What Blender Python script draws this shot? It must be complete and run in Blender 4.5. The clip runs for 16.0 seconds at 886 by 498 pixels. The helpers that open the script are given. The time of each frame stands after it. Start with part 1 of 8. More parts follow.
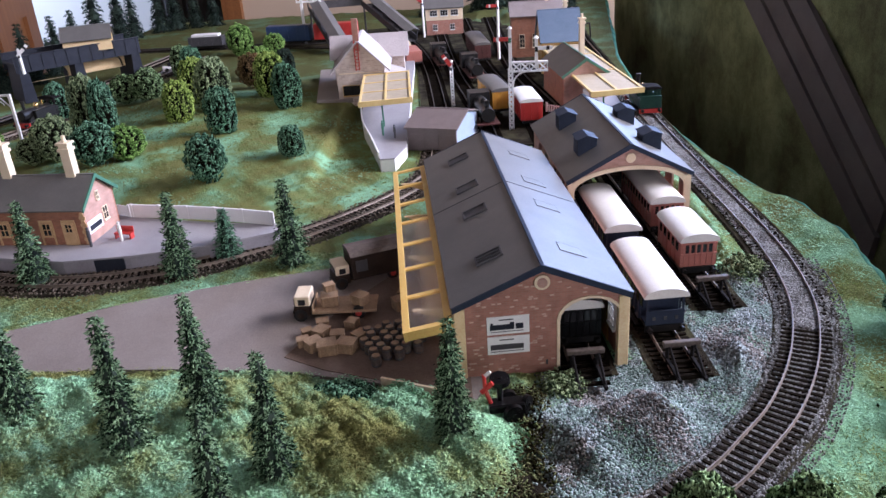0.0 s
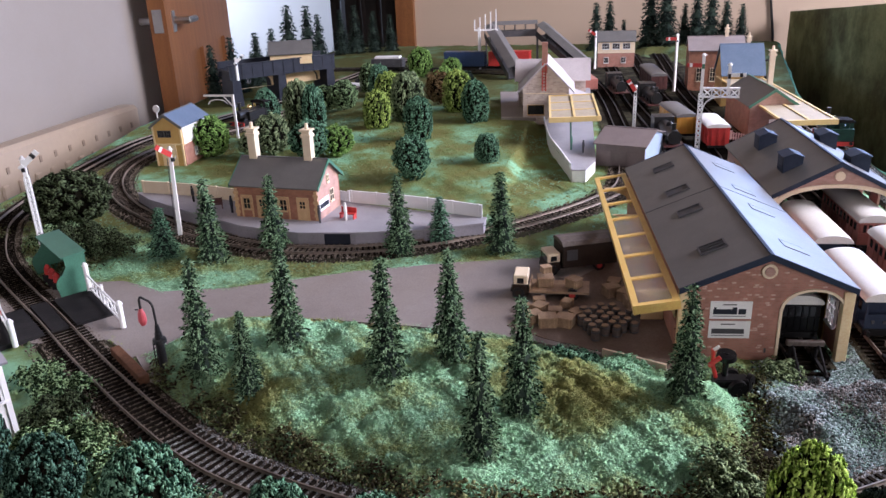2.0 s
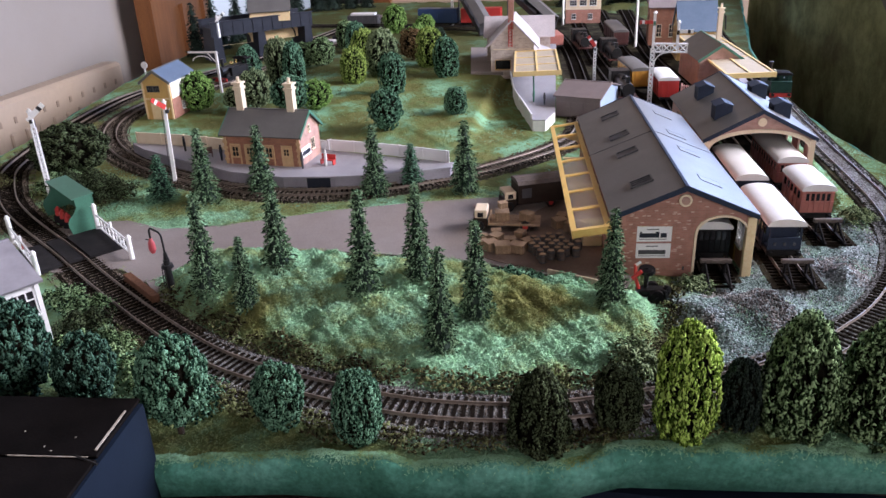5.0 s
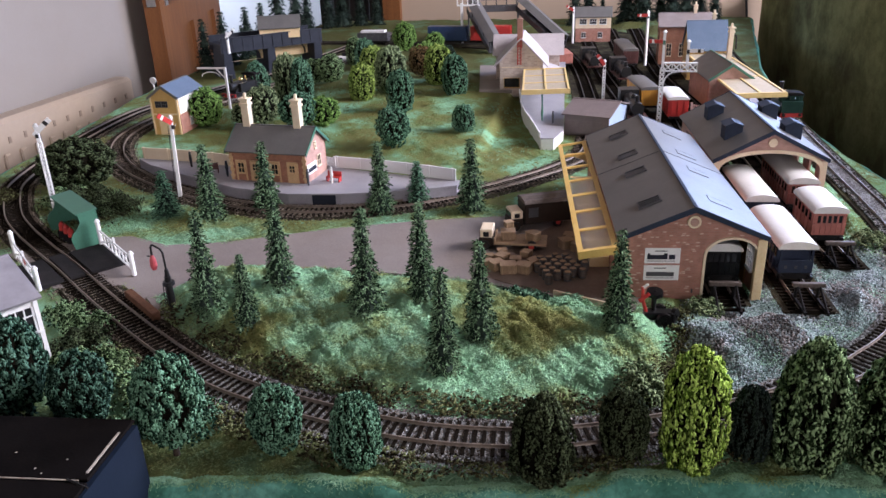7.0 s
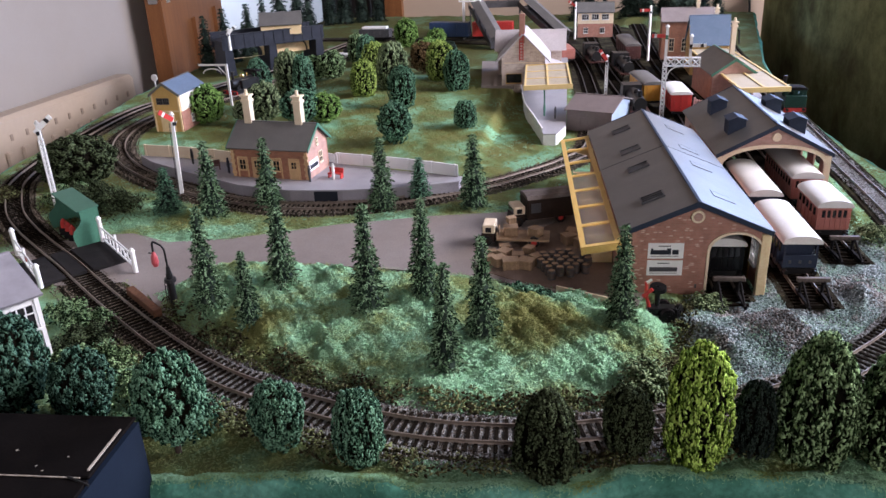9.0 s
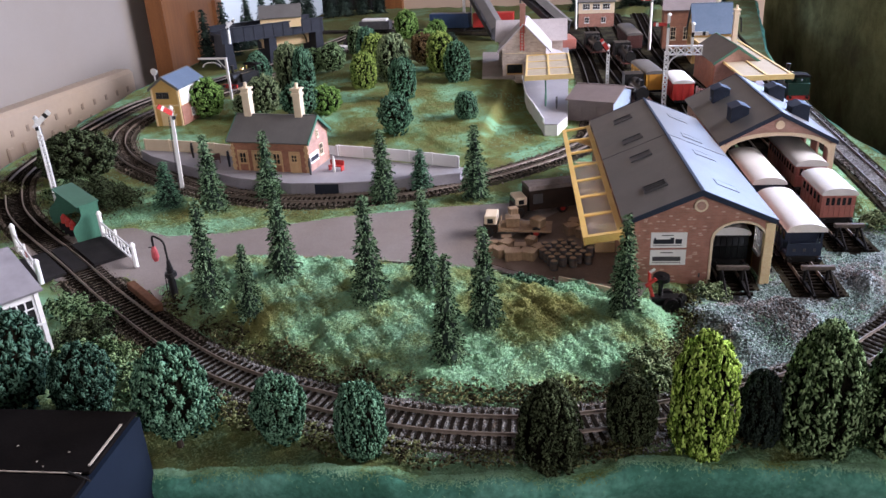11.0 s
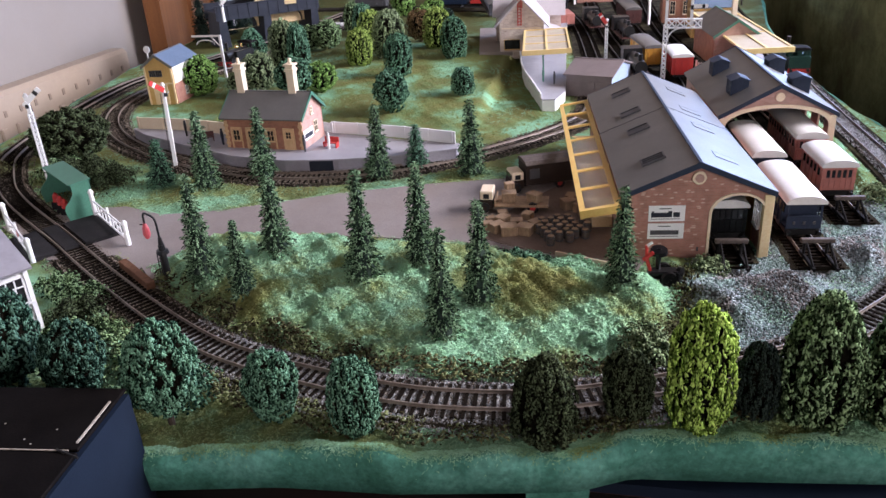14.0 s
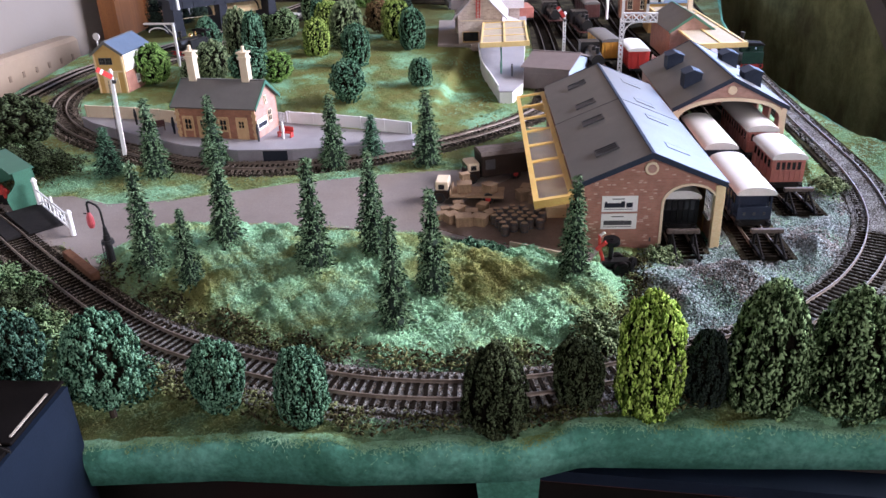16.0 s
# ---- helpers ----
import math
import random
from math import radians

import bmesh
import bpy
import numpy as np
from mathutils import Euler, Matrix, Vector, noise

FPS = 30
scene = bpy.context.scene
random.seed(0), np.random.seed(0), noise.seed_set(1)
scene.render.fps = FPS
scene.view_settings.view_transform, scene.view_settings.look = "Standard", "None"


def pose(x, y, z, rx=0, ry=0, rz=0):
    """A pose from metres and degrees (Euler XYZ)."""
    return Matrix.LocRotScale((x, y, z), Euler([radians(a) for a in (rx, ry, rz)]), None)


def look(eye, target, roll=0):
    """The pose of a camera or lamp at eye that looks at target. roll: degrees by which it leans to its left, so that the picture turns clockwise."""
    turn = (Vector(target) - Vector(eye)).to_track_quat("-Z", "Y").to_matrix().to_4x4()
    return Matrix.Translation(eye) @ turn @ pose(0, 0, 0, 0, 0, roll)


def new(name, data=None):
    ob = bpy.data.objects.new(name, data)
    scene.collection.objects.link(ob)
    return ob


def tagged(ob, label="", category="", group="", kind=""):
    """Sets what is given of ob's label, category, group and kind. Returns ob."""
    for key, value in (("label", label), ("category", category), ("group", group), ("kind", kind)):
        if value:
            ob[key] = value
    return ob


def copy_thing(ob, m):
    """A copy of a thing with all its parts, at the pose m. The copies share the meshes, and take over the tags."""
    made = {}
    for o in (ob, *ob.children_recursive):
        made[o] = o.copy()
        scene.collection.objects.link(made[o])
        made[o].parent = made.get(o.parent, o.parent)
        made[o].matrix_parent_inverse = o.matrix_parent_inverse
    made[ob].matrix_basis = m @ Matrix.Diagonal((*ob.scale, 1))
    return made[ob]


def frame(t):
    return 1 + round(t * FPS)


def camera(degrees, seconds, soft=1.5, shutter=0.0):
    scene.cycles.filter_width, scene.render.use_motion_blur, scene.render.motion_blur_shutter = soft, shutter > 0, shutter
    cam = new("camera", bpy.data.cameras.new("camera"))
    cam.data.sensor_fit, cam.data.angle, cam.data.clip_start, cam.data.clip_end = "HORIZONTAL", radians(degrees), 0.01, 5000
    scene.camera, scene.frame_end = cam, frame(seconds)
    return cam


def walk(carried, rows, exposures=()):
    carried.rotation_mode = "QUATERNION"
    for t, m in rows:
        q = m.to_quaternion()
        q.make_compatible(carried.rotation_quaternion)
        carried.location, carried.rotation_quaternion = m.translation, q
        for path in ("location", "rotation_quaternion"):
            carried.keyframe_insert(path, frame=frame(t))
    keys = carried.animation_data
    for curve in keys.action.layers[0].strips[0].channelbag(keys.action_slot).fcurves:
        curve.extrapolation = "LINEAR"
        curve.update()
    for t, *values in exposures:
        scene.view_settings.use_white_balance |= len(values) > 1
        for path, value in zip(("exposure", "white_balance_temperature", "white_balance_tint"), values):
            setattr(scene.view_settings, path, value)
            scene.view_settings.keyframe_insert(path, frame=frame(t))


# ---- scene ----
cam = camera(59.44, 16.0, 1.5)
PATH = [
    (0, (-0.0011, 0.0173, 0.2962), (-0.0618, 0.9254, -0.1180), -3.85),
    (0.5, (-0.0184, 0.0340, 0.2935), (-0.0921, 0.9495, -0.1019), -3.83),
    (1, (-0.0497, -0.0065, 0.2965), (-0.2153, 0.9056, -0.0785), -4.58),
    (1.5, (-0.0570, -0.0343, 0.2942), (-0.2717, 0.8723, -0.0690), -4.77),
    (2, (-0.0727, -0.0572, 0.2798), (-0.2869, 0.8507, -0.0804), -2.44),
    (2.5, (-0.0722, -0.0639, 0.2816), (-0.2525, 0.8385, -0.1099), -0.60),
    (3, (-0.0684, -0.0704, 0.2774), (-0.2099, 0.8216, -0.1518), -0.03),
    (3.2, (-0.0672, -0.0729, 0.2778), (-0.2005, 0.8161, -0.1602), 0.19),
    (5.3, (-0.0410, -0.1510, 0.2970), (-0.2338, 0.7460, -0.1009), -2.32),
    (5.5, (-0.0433, -0.1451, 0.2935), (-0.2402, 0.7539, -0.0976), -2.02),
    (6, (-0.0467, -0.1341, 0.2944), (-0.2441, 0.7646, -0.0972), -1.94),
    (6.5, (-0.0421, -0.1363, 0.2959), (-0.2403, 0.7619, -0.0964), -2.03),
    (7, (-0.0403, -0.1373, 0.2947), (-0.2394, 0.7611, -0.0967), -2.12),
    (7.5, (-0.0409, -0.1375, 0.2946), (-0.2409, 0.7605, -0.0974), -2.20),
    (8, (-0.0409, -0.1368, 0.2946), (-0.2419, 0.7605, -0.0985), -2.30),
    (8.5, (-0.0410, -0.1357, 0.2938), (-0.2428, 0.7611, -0.0999), -2.35),
    (9, (-0.0404, -0.1351, 0.2928), (-0.2427, 0.7611, -0.1021), -2.40),
    (11.5, (-0.0399, -0.1316, 0.2895), (-0.2460, 0.7596, -0.1147), -3.14),
    (12, (-0.0392, -0.1329, 0.2884), (-0.2456, 0.7578, -0.1166), -3.16),
    (12.5, (-0.0392, -0.1316, 0.2867), (-0.2464, 0.7566, -0.1236), -3.24),
    (13, (-0.0353, -0.1303, 0.2845), (-0.2440, 0.7539, -0.1333), -3.38),
    (13.5, (-0.0365, -0.1241, 0.2839), (-0.2448, 0.7585, -0.1376), -3.48),
    (14, (-0.0372, -0.1258, 0.2826), (-0.2424, 0.7556, -0.1429), -3.50),
    (14.5, (-0.0374, -0.1233, 0.2797), (-0.2301, 0.7600, -0.1475), -3.17),
    (15, (-0.0332, -0.1235, 0.2780), (-0.2092, 0.7623, -0.1515), -2.71),
    (15.5, (-0.0314, -0.1217, 0.2786), (-0.1980, 0.7649, -0.1530), -2.35),
    (16, (-0.0314, -0.1214, 0.2763), (-0.1887, 0.7661, -0.1570), -2.15),
]
walk(cam, [(t, look(eye, target, roll)) for t, eye, target, roll in PATH], [(0.0, 0.15, 6000, 25), (2.0, 0.18, 6180, 25), (3.0, 0.46, 6000, 24), (5.5, 0.15, 6220, 23), (12.0, 0.21, 6250, 23), (14.5, 0.38, 6200, 24), (16.0, 0.47, 6100, 24)])

# ---- world, light ----
world = bpy.data.worlds.new("world")
scene.world = world
world.use_nodes = True
wn = world.node_tree
sky = wn.nodes.new("ShaderNodeTexSky")
sky.sky_type = 'NISHITA'
sky.sun_disc = False
sky.sun_elevation = radians(35)
sky.sun_rotation = radians(100)
wn.links.new(sky.outputs[0], wn.nodes["Background"].inputs[0])
wn.nodes["Background"].inputs[1].default_value = 0.12


def window_light(name, m, sx, sy, power, col):
    d = bpy.data.lights.new(name, 'AREA')
    d.shape, d.size, d.size_y, d.energy, d.color = 'RECTANGLE', sx, sy, power, col
    ob = new(name, d)
    ob.matrix_world = m
    return ob


window_light("window_daylight", look((1.25, 2.40, 0.68), (1.0, 0.5, 0.1)), 1.3, 1.0, 50, (0.40, 0.62, 1.0))
window_light("side_window_daylight", look((1.95, 1.0, 1.1), (0.0, 0.6, 0.0)), 1.5, 0.75, 132, (0.98, 0.98, 1.0))
# Unseen source assumed behind the camera, added to fill camera-facing sides.
window_light("front_fill_daylight", look((1.2, -2.38, 1.0), (-0.1, 0.6, 0.0)), 1.4, 0.9, 30, (1.0, 0.95, 0.90))
# No hall window is built; this lamp is added to brighten the wall.
window_light("hall_fill_daylight", look((-2.3, 2.75, 0.5), (-1.5, 3.25, 0.2)), 0.5, 0.9, 58, (0.60, 0.79, 1.0))

# ---- materials ----


def node_mat(name):
    m = bpy.data.materials.new(name)
    m.use_nodes = True
    nt = m.node_tree
    return m, nt, nt.nodes["Principled BSDF"]


def mixed(nt, fac, a, b, mode='MIX'):
    n = nt.nodes.new("ShaderNodeMix")
    n.data_type, n.blend_type = 'RGBA', mode
    for sock, v in ((n.inputs[0], fac), (n.inputs[6], a), (n.inputs[7], b)):
        if isinstance(v, bpy.types.NodeSocket):
            nt.links.new(v, sock)
        elif isinstance(v, (int, float)):
            sock.default_value = v
        else:
            sock.default_value = (*v, 1)
    return n.outputs[2]


def ramp(nt, fac, stops):
    n = nt.nodes.new("ShaderNodeValToRGB")
    e = n.color_ramp.elements
    while len(e) < len(stops):
        e.new(0.5)
    for el, (p, c) in zip(e, stops):
        el.position, el.color = p, (*c, 1)
    nt.links.new(fac, n.inputs[0])
    return n.outputs[0]


def noise_tex(nt, scale, detail=4, rough=0.6, stretch=None):
    co = nt.nodes.new("ShaderNodeTexCoord").outputs["Object"]
    if stretch:
        mp = nt.nodes.new("ShaderNodeMapping")
        mp.inputs["Scale"].default_value = stretch
        nt.links.new(co, mp.inputs[0])
        co = mp.outputs[0]
    n = nt.nodes.new("ShaderNodeTexNoise")
    n.inputs["Scale"].default_value, n.inputs["Detail"].default_value, n.inputs["Roughness"].default_value = scale, detail, rough
    nt.links.new(co, n.inputs["Vector"])
    return n.outputs["Fac"]


def bumped(nt, bsdf, height, strength, dist):
    b = nt.nodes.new("ShaderNodeBump")
    b.inputs["Strength"].default_value, b.inputs["Distance"].default_value = strength, dist
    nt.links.new(height, b.inputs["Height"])
    nt.links.new(b.outputs[0], bsdf.inputs["Normal"])


def surf(name, c1, c2, scale=60, rough=0.6, bump=0.3, bscale=900, dist=0.0004, metal=0.0, spec=0.5, isle=0.0, stretch=None, grain=0.35):
    """Two colours mixed at two scales, fine relief; isle: colour change from piece to piece."""
    m, nt, b = node_mat(name)
    col = mixed(nt, ramp(nt, noise_tex(nt, scale, 6, 0.65, stretch), [(0.3, (0, 0, 0)), (0.7, (1, 1, 1))]), c1, c2)
    fine = noise_tex(nt, bscale, 3)
    col = mixed(nt, grain, col, ramp(nt, fine, [(0.3, (0.25, 0.25, 0.25)), (0.7, (0.75, 0.75, 0.75))]), 'OVERLAY')
    if isle:
        g = nt.nodes.new("ShaderNodeNewGeometry").outputs["Random Per Island"]
        col = mixed(nt, isle, col, ramp(nt, g, [(0, (0.05, 0.05, 0.05)), (1, (0.95, 0.95, 0.95))]), 'OVERLAY')
    nt.links.new(col, b.inputs["Base Color"])
    b.inputs["Roughness"].default_value, b.inputs["Metallic"].default_value = rough, metal
    b.inputs["Specular IOR Level"].default_value = spec
    if bump:
        bumped(nt, b, fine, bump, dist)
    return m


def three(name, cols, scale, rough=0.9, isle=0.5, bscale=1200, bump=0.5, dist=0.0006, spec=0.03, stops=(0.36, 0.5, 0.62)):
    """Three colours in patches with a random change from piece to piece."""
    m, nt, b = node_mat(name)
    n = noise_tex(nt, scale, 5, 0.7)
    if isle:
        g = nt.nodes.new("ShaderNodeNewGeometry").outputs["Random Per Island"]
        mm = nt.nodes.new("ShaderNodeMath")
        mm.operation = 'MULTIPLY_ADD'
        mm.inputs[1].default_value = isle
        nt.links.new(g, mm.inputs[0])
        sub = nt.nodes.new("ShaderNodeMath")
        sub.operation = 'SUBTRACT'
        nt.links.new(n, sub.inputs[0])
        sub.inputs[1].default_value = isle / 2
        nt.links.new(sub.outputs[0], mm.inputs[2])
        n = mm.outputs[0]
    col = ramp(nt, n, list(zip(stops, cols)))
    fine = noise_tex(nt, bscale, 3)
    col = mixed(nt, 0.4, col, ramp(nt, fine, [(0.3, (0.2, 0.2, 0.2)), (0.7, (0.8, 0.8, 0.8))]), 'OVERLAY')
    nt.links.new(col, b.inputs["Base Color"])
    b.inputs["Roughness"].default_value = rough
    b.inputs["Specular IOR Level"].default_value = spec
    bumped(nt, b, fine, bump, dist)
    return m


def brick_mat(name, c1, c2, mortar, w=0.0042, h=0.0015, rough=0.65):
    m, nt, b = node_mat(name)
    co = nt.nodes.new("ShaderNodeTexCoord").outputs["Object"]
    s = nt.nodes.new("ShaderNodeSeparateXYZ")
    nt.links.new(co, s.inputs[0])
    ad = nt.nodes.new("ShaderNodeMath")
    nt.links.new(s.outputs[0], ad.inputs[0])
    nt.links.new(s.outputs[1], ad.inputs[1])
    cb = nt.nodes.new("ShaderNodeCombineXYZ")
    nt.links.new(ad.outputs[0], cb.inputs[0])
    nt.links.new(s.outputs[2], cb.inputs[1])
    t = nt.nodes.new("ShaderNodeTexBrick")
    nt.links.new(cb.outputs[0], t.inputs["Vector"])
    for k, v in (("Color1", (*c1, 1)), ("Color2", (*c2, 1)), ("Mortar", (*mortar, 1)), ("Scale", 1.0), ("Mortar Size", h * 0.12),
                 ("Mortar Smooth", 0.3), ("Brick Width", w), ("Row Height", h)):
        t.inputs[k].default_value = v
    col = mixed(nt, 0.5, t.outputs["Color"], ramp(nt, noise_tex(nt, 90, 5), [(0.3, (0.3, 0.3, 0.3)), (0.7, (0.7, 0.7, 0.7))]), 'OVERLAY')
    nt.links.new(col, b.inputs["Base Color"])
    b.inputs["Roughness"].default_value = rough
    bumped(nt, b, t.outputs["Fac"], -0.4, 0.0003)
    return m


def glass_mat(name, col, rough=0.15):
    m, nt, b = node_mat(name)
    b.inputs["Base Color"].default_value = (*col, 1)
    b.inputs["Transmission Weight"].default_value = 1.0
    b.inputs["Roughness"].default_value = rough
    b.inputs["IOR"].default_value = 1.3
    return m




def turf(name, dry, olive, mint, isle, scale=9):
    """Flock turf: dry, olive and mint patches, mint gaining towards the sheds on the front bank; front strip darkened
    as if shaded by the trees.
    """
    m, nt, b = node_mat(name)
    big, small = noise_tex(nt, scale, 3, 0.55), noise_tex(nt, 70, 4, 0.6)
    co = nt.nodes.new("ShaderNodeTexCoord").outputs["Object"]
    s = nt.nodes.new("ShaderNodeSeparateXYZ")
    nt.links.new(co, s.inputs[0])

    def op(kind, a, c, d=None):
        n = nt.nodes.new("ShaderNodeMath")
        n.operation = kind
        for sock, v in zip(n.inputs, (a, c, d)):
            if isinstance(v, bpy.types.NodeSocket):
                nt.links.new(v, sock)
            elif v is not None:
                sock.default_value = v
        return n.outputs[0]

    def span(v, lo, hi):
        n = nt.nodes.new("ShaderNodeMapRange")
        n.interpolation_type = 'SMOOTHSTEP'
        nt.links.new(v, n.inputs[0])
        n.inputs[1].default_value, n.inputs[2].default_value = lo, hi
        return n.outputs[0]

    east = op('MULTIPLY', span(s.outputs[0], -0.33, 0.02), op('SUBTRACT', 1.0, span(s.outputs[1], 0.44, 0.56)))
    f = op('MULTIPLY_ADD', small, 0.22, op('MULTIPLY_ADD', big, 1.5, -0.36))
    f = op('MULTIPLY_ADD', east, 0.085, op('ADD', f, 0.015))
    f = op('MULTIPLY_ADD', span(s.outputs[1], 0.42, 0.62), -0.065, f)
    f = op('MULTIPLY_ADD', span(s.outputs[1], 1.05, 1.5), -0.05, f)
    # Less mint along the front strip, part of its painted shade.
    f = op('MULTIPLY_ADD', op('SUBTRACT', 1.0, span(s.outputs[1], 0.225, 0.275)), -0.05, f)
    g = nt.nodes.new("ShaderNodeNewGeometry").outputs["Random Per Island"]
    if isle:
        f = op('MULTIPLY_ADD', g, isle, op('SUBTRACT', f, isle / 2))
    col = ramp(nt, f, [(0.34, dry), (0.46, olive), (0.61, mint), (0.74, tuple(min(1, c * 1.15) for c in mint))])
    # Shade under the edge trees is mixed into the front strip's colour.
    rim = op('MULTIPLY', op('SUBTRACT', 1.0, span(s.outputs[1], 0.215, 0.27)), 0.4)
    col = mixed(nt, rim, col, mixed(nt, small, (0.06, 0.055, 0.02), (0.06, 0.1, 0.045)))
    # Back of the board turns browner, and darker for the weaker light there.
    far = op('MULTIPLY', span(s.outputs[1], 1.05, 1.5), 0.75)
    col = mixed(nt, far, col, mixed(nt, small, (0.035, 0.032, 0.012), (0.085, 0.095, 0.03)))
    fine = noise_tex(nt, 900, 3)
    col = mixed(nt, 0.28, col, ramp(nt, fine, [(0.3, (0.15, 0.15, 0.15)), (0.7, (0.8, 0.8, 0.8))]), 'OVERLAY')
    nt.links.new(col, b.inputs["Base Color"])
    b.inputs["Roughness"].default_value, b.inputs["Specular IOR Level"].default_value = 0.95, 0.1
    bumped(nt, b, fine, 0.9, 0.0012)
    return m


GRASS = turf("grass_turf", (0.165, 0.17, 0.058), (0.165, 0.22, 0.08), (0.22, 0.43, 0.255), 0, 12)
FLOCK = turf("grass_flock", (0.3, 0.315, 0.11), (0.33, 0.44, 0.185), (0.365, 0.66, 0.41), 0.1, 12)
FLOCK_HILL = turf("hill_flock", (0.2, 0.195, 0.06), (0.185, 0.255, 0.085), (0.24, 0.47, 0.3), 0.05)
FLOCK_MINT = three("mint_flock", [(0.19, 0.24, 0.075), (0.24, 0.45, 0.25), (0.35, 0.63, 0.42)], 15, isle=0.1, stops=(0.38, 0.47, 0.6))
SCRUB = three("scrub_flock", [(0.02, 0.017, 0.009), (0.07, 0.062, 0.03), (0.175, 0.2, 0.09)], 30, isle=0.45)
GRAVEL = three("grey_gravel", [(0.085, 0.095, 0.095), (0.265, 0.32, 0.335), (0.51, 0.595, 0.62)], 20, isle=0.45, rough=0.9, spec=0.1, stops=(0.3, 0.5, 0.72))
GRAVELBED = three("gravel_bed", [(0.06, 0.053, 0.045), (0.13, 0.137, 0.137), (0.22, 0.24, 0.245)], 26, isle=0, rough=0.95, bscale=800, bump=1.0, dist=0.0015, spec=0.1)
GRAVEL_BROWN = three("brown_grey_gravel", [(0.06, 0.054, 0.05), (0.2, 0.185, 0.178), (0.44, 0.42, 0.41)], 20, isle=0.5, rough=0.9, spec=0.02, stops=(0.3, 0.5, 0.72))
GRAVEL_GREEN = three("mossy_gravel", [(0.07, 0.1, 0.09), (0.2, 0.285, 0.26), (0.38, 0.51, 0.475)], 20, isle=0.45, rough=0.9, spec=0.02, stops=(0.3, 0.5, 0.72))
BALLAST = three("grey_ballast", [(0.08, 0.073, 0.066), (0.2, 0.203, 0.2), (0.4, 0.41, 0.41)], 40, isle=0.5, rough=0.9, spec=0.1, stops=(0.3, 0.5, 0.7))
BALLAST_BROWN = three("brown_ballast", [(0.06, 0.045, 0.032), (0.14, 0.11, 0.082), (0.25, 0.21, 0.17)], 40, isle=0.5, rough=0.9, spec=0.1, stops=(0.3, 0.5, 0.7))
YARDSHADE = surf("yard_shade_brown", (0.15, 0.105, 0.082), (0.21, 0.158, 0.128), 25, 0.85, 0.4, 900, spec=0.15)
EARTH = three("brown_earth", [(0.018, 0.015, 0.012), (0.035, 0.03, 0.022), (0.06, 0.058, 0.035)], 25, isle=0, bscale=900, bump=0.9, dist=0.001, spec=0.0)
ROAD = surf("road_paint", (0.2, 0.165, 0.148), (0.28, 0.243, 0.222), 9, 0.75, 0.25, 1200)
DARKROAD = surf("crossing_board", (0.012, 0.011, 0.012), (0.028, 0.026, 0.026), 40, 0.8, spec=0.12)
RAIL = surf("rail_steel", (0.15, 0.118, 0.092), (0.27, 0.22, 0.178), 120, 0.5, 0.2, metal=0.3)
SLEEPER = surf("sleeper_plastic", (0.007, 0.0055, 0.0045), (0.016, 0.013, 0.010), 200, 0.95, isle=0.3, spec=0.0)
BRICK = brick_mat("red_brick_print", (0.34, 0.15, 0.11), (0.41, 0.19, 0.14), (0.34, 0.2, 0.155))
BRICK_PALE = surf("pale_brick", (0.52, 0.33, 0.26), (0.6, 0.42, 0.34), 300, 0.6, 0.1)
BRICK_PINK = brick_mat("pink_brick_print", (0.4, 0.22, 0.175), (0.47, 0.28, 0.23), (0.42, 0.29, 0.24))
BRICK_BROWN = brick_mat("brown_brick_print", (0.28, 0.11, 0.06), (0.37, 0.16, 0.09), (0.28, 0.145, 0.1))
TANSTONE = surf("tan_stone", (0.54, 0.34, 0.17), (0.64, 0.43, 0.23), 120, 0.55, 0.15)
CREAM = surf("cream_plastic", (0.74, 0.55, 0.3), (0.8, 0.63, 0.38), 80, 0.45, 0.1)
PALE = surf("pale_stone_plastic", (0.74, 0.6, 0.42), (0.8, 0.68, 0.5), 80, 0.5, 0.15)
YELLOW = surf("yellow_plastic", (0.74, 0.47, 0.12), (0.79, 0.54, 0.18), 60, 0.45, 0.1)
YELLOW_PALE = surf("pale_yellow_plastic", (0.72, 0.52, 0.2), (0.78, 0.6, 0.27), 60, 0.5, 0.1)
OCHRE = surf("ochre_plastic", (0.55, 0.33, 0.1), (0.63, 0.4, 0.14), 80, 0.5, 0.15)
SLATE = surf("grey_roof_plastic", (0.115, 0.112, 0.108), (0.15, 0.145, 0.138), 30, 0.42, 0.1, 1500, spec=0.3)
SLATE_BLUE = surf("blue_roof_plastic", (0.1, 0.15, 0.22), (0.13, 0.18, 0.26), 40, 0.4, 0.12, spec=0.35)
# Pale blue imitates window light reflected off the hut's end.
REFLECT_BLUE = surf("reflected_window_blue", (0.3, 0.4, 0.55), (0.36, 0.46, 0.6), 60, 0.4, 0.1)
TARRED = surf("tarred_timber", (0.011, 0.0105, 0.011), (0.024, 0.0225, 0.023), 90, 0.85, 0.2, spec=0.05)
STONE_PINK = brick_mat("pinkish_stone_print", (0.46, 0.36, 0.3), (0.62, 0.52, 0.45), (0.6, 0.52, 0.46), w=0.007, h=0.0028)
ROOF_PALE = surf("grey_pinkish_roof", (0.2, 0.17, 0.165), (0.26, 0.22, 0.215), 40, 0.5, 0.15)
ROOF_LILAC = surf("lilac_grey_roof", (0.42, 0.385, 0.39), (0.5, 0.46, 0.465), 40, 0.6, 0.1, spec=0.25)
HUTBROWN = surf("grey_brown_board", (0.17, 0.135, 0.13), (0.21, 0.17, 0.165), 60, 0.5, 0.15)
NAVY = surf("navy_plastic", (0.018, 0.027, 0.05), (0.028, 0.04, 0.066), 60, 0.6, 0.1, spec=0.22)
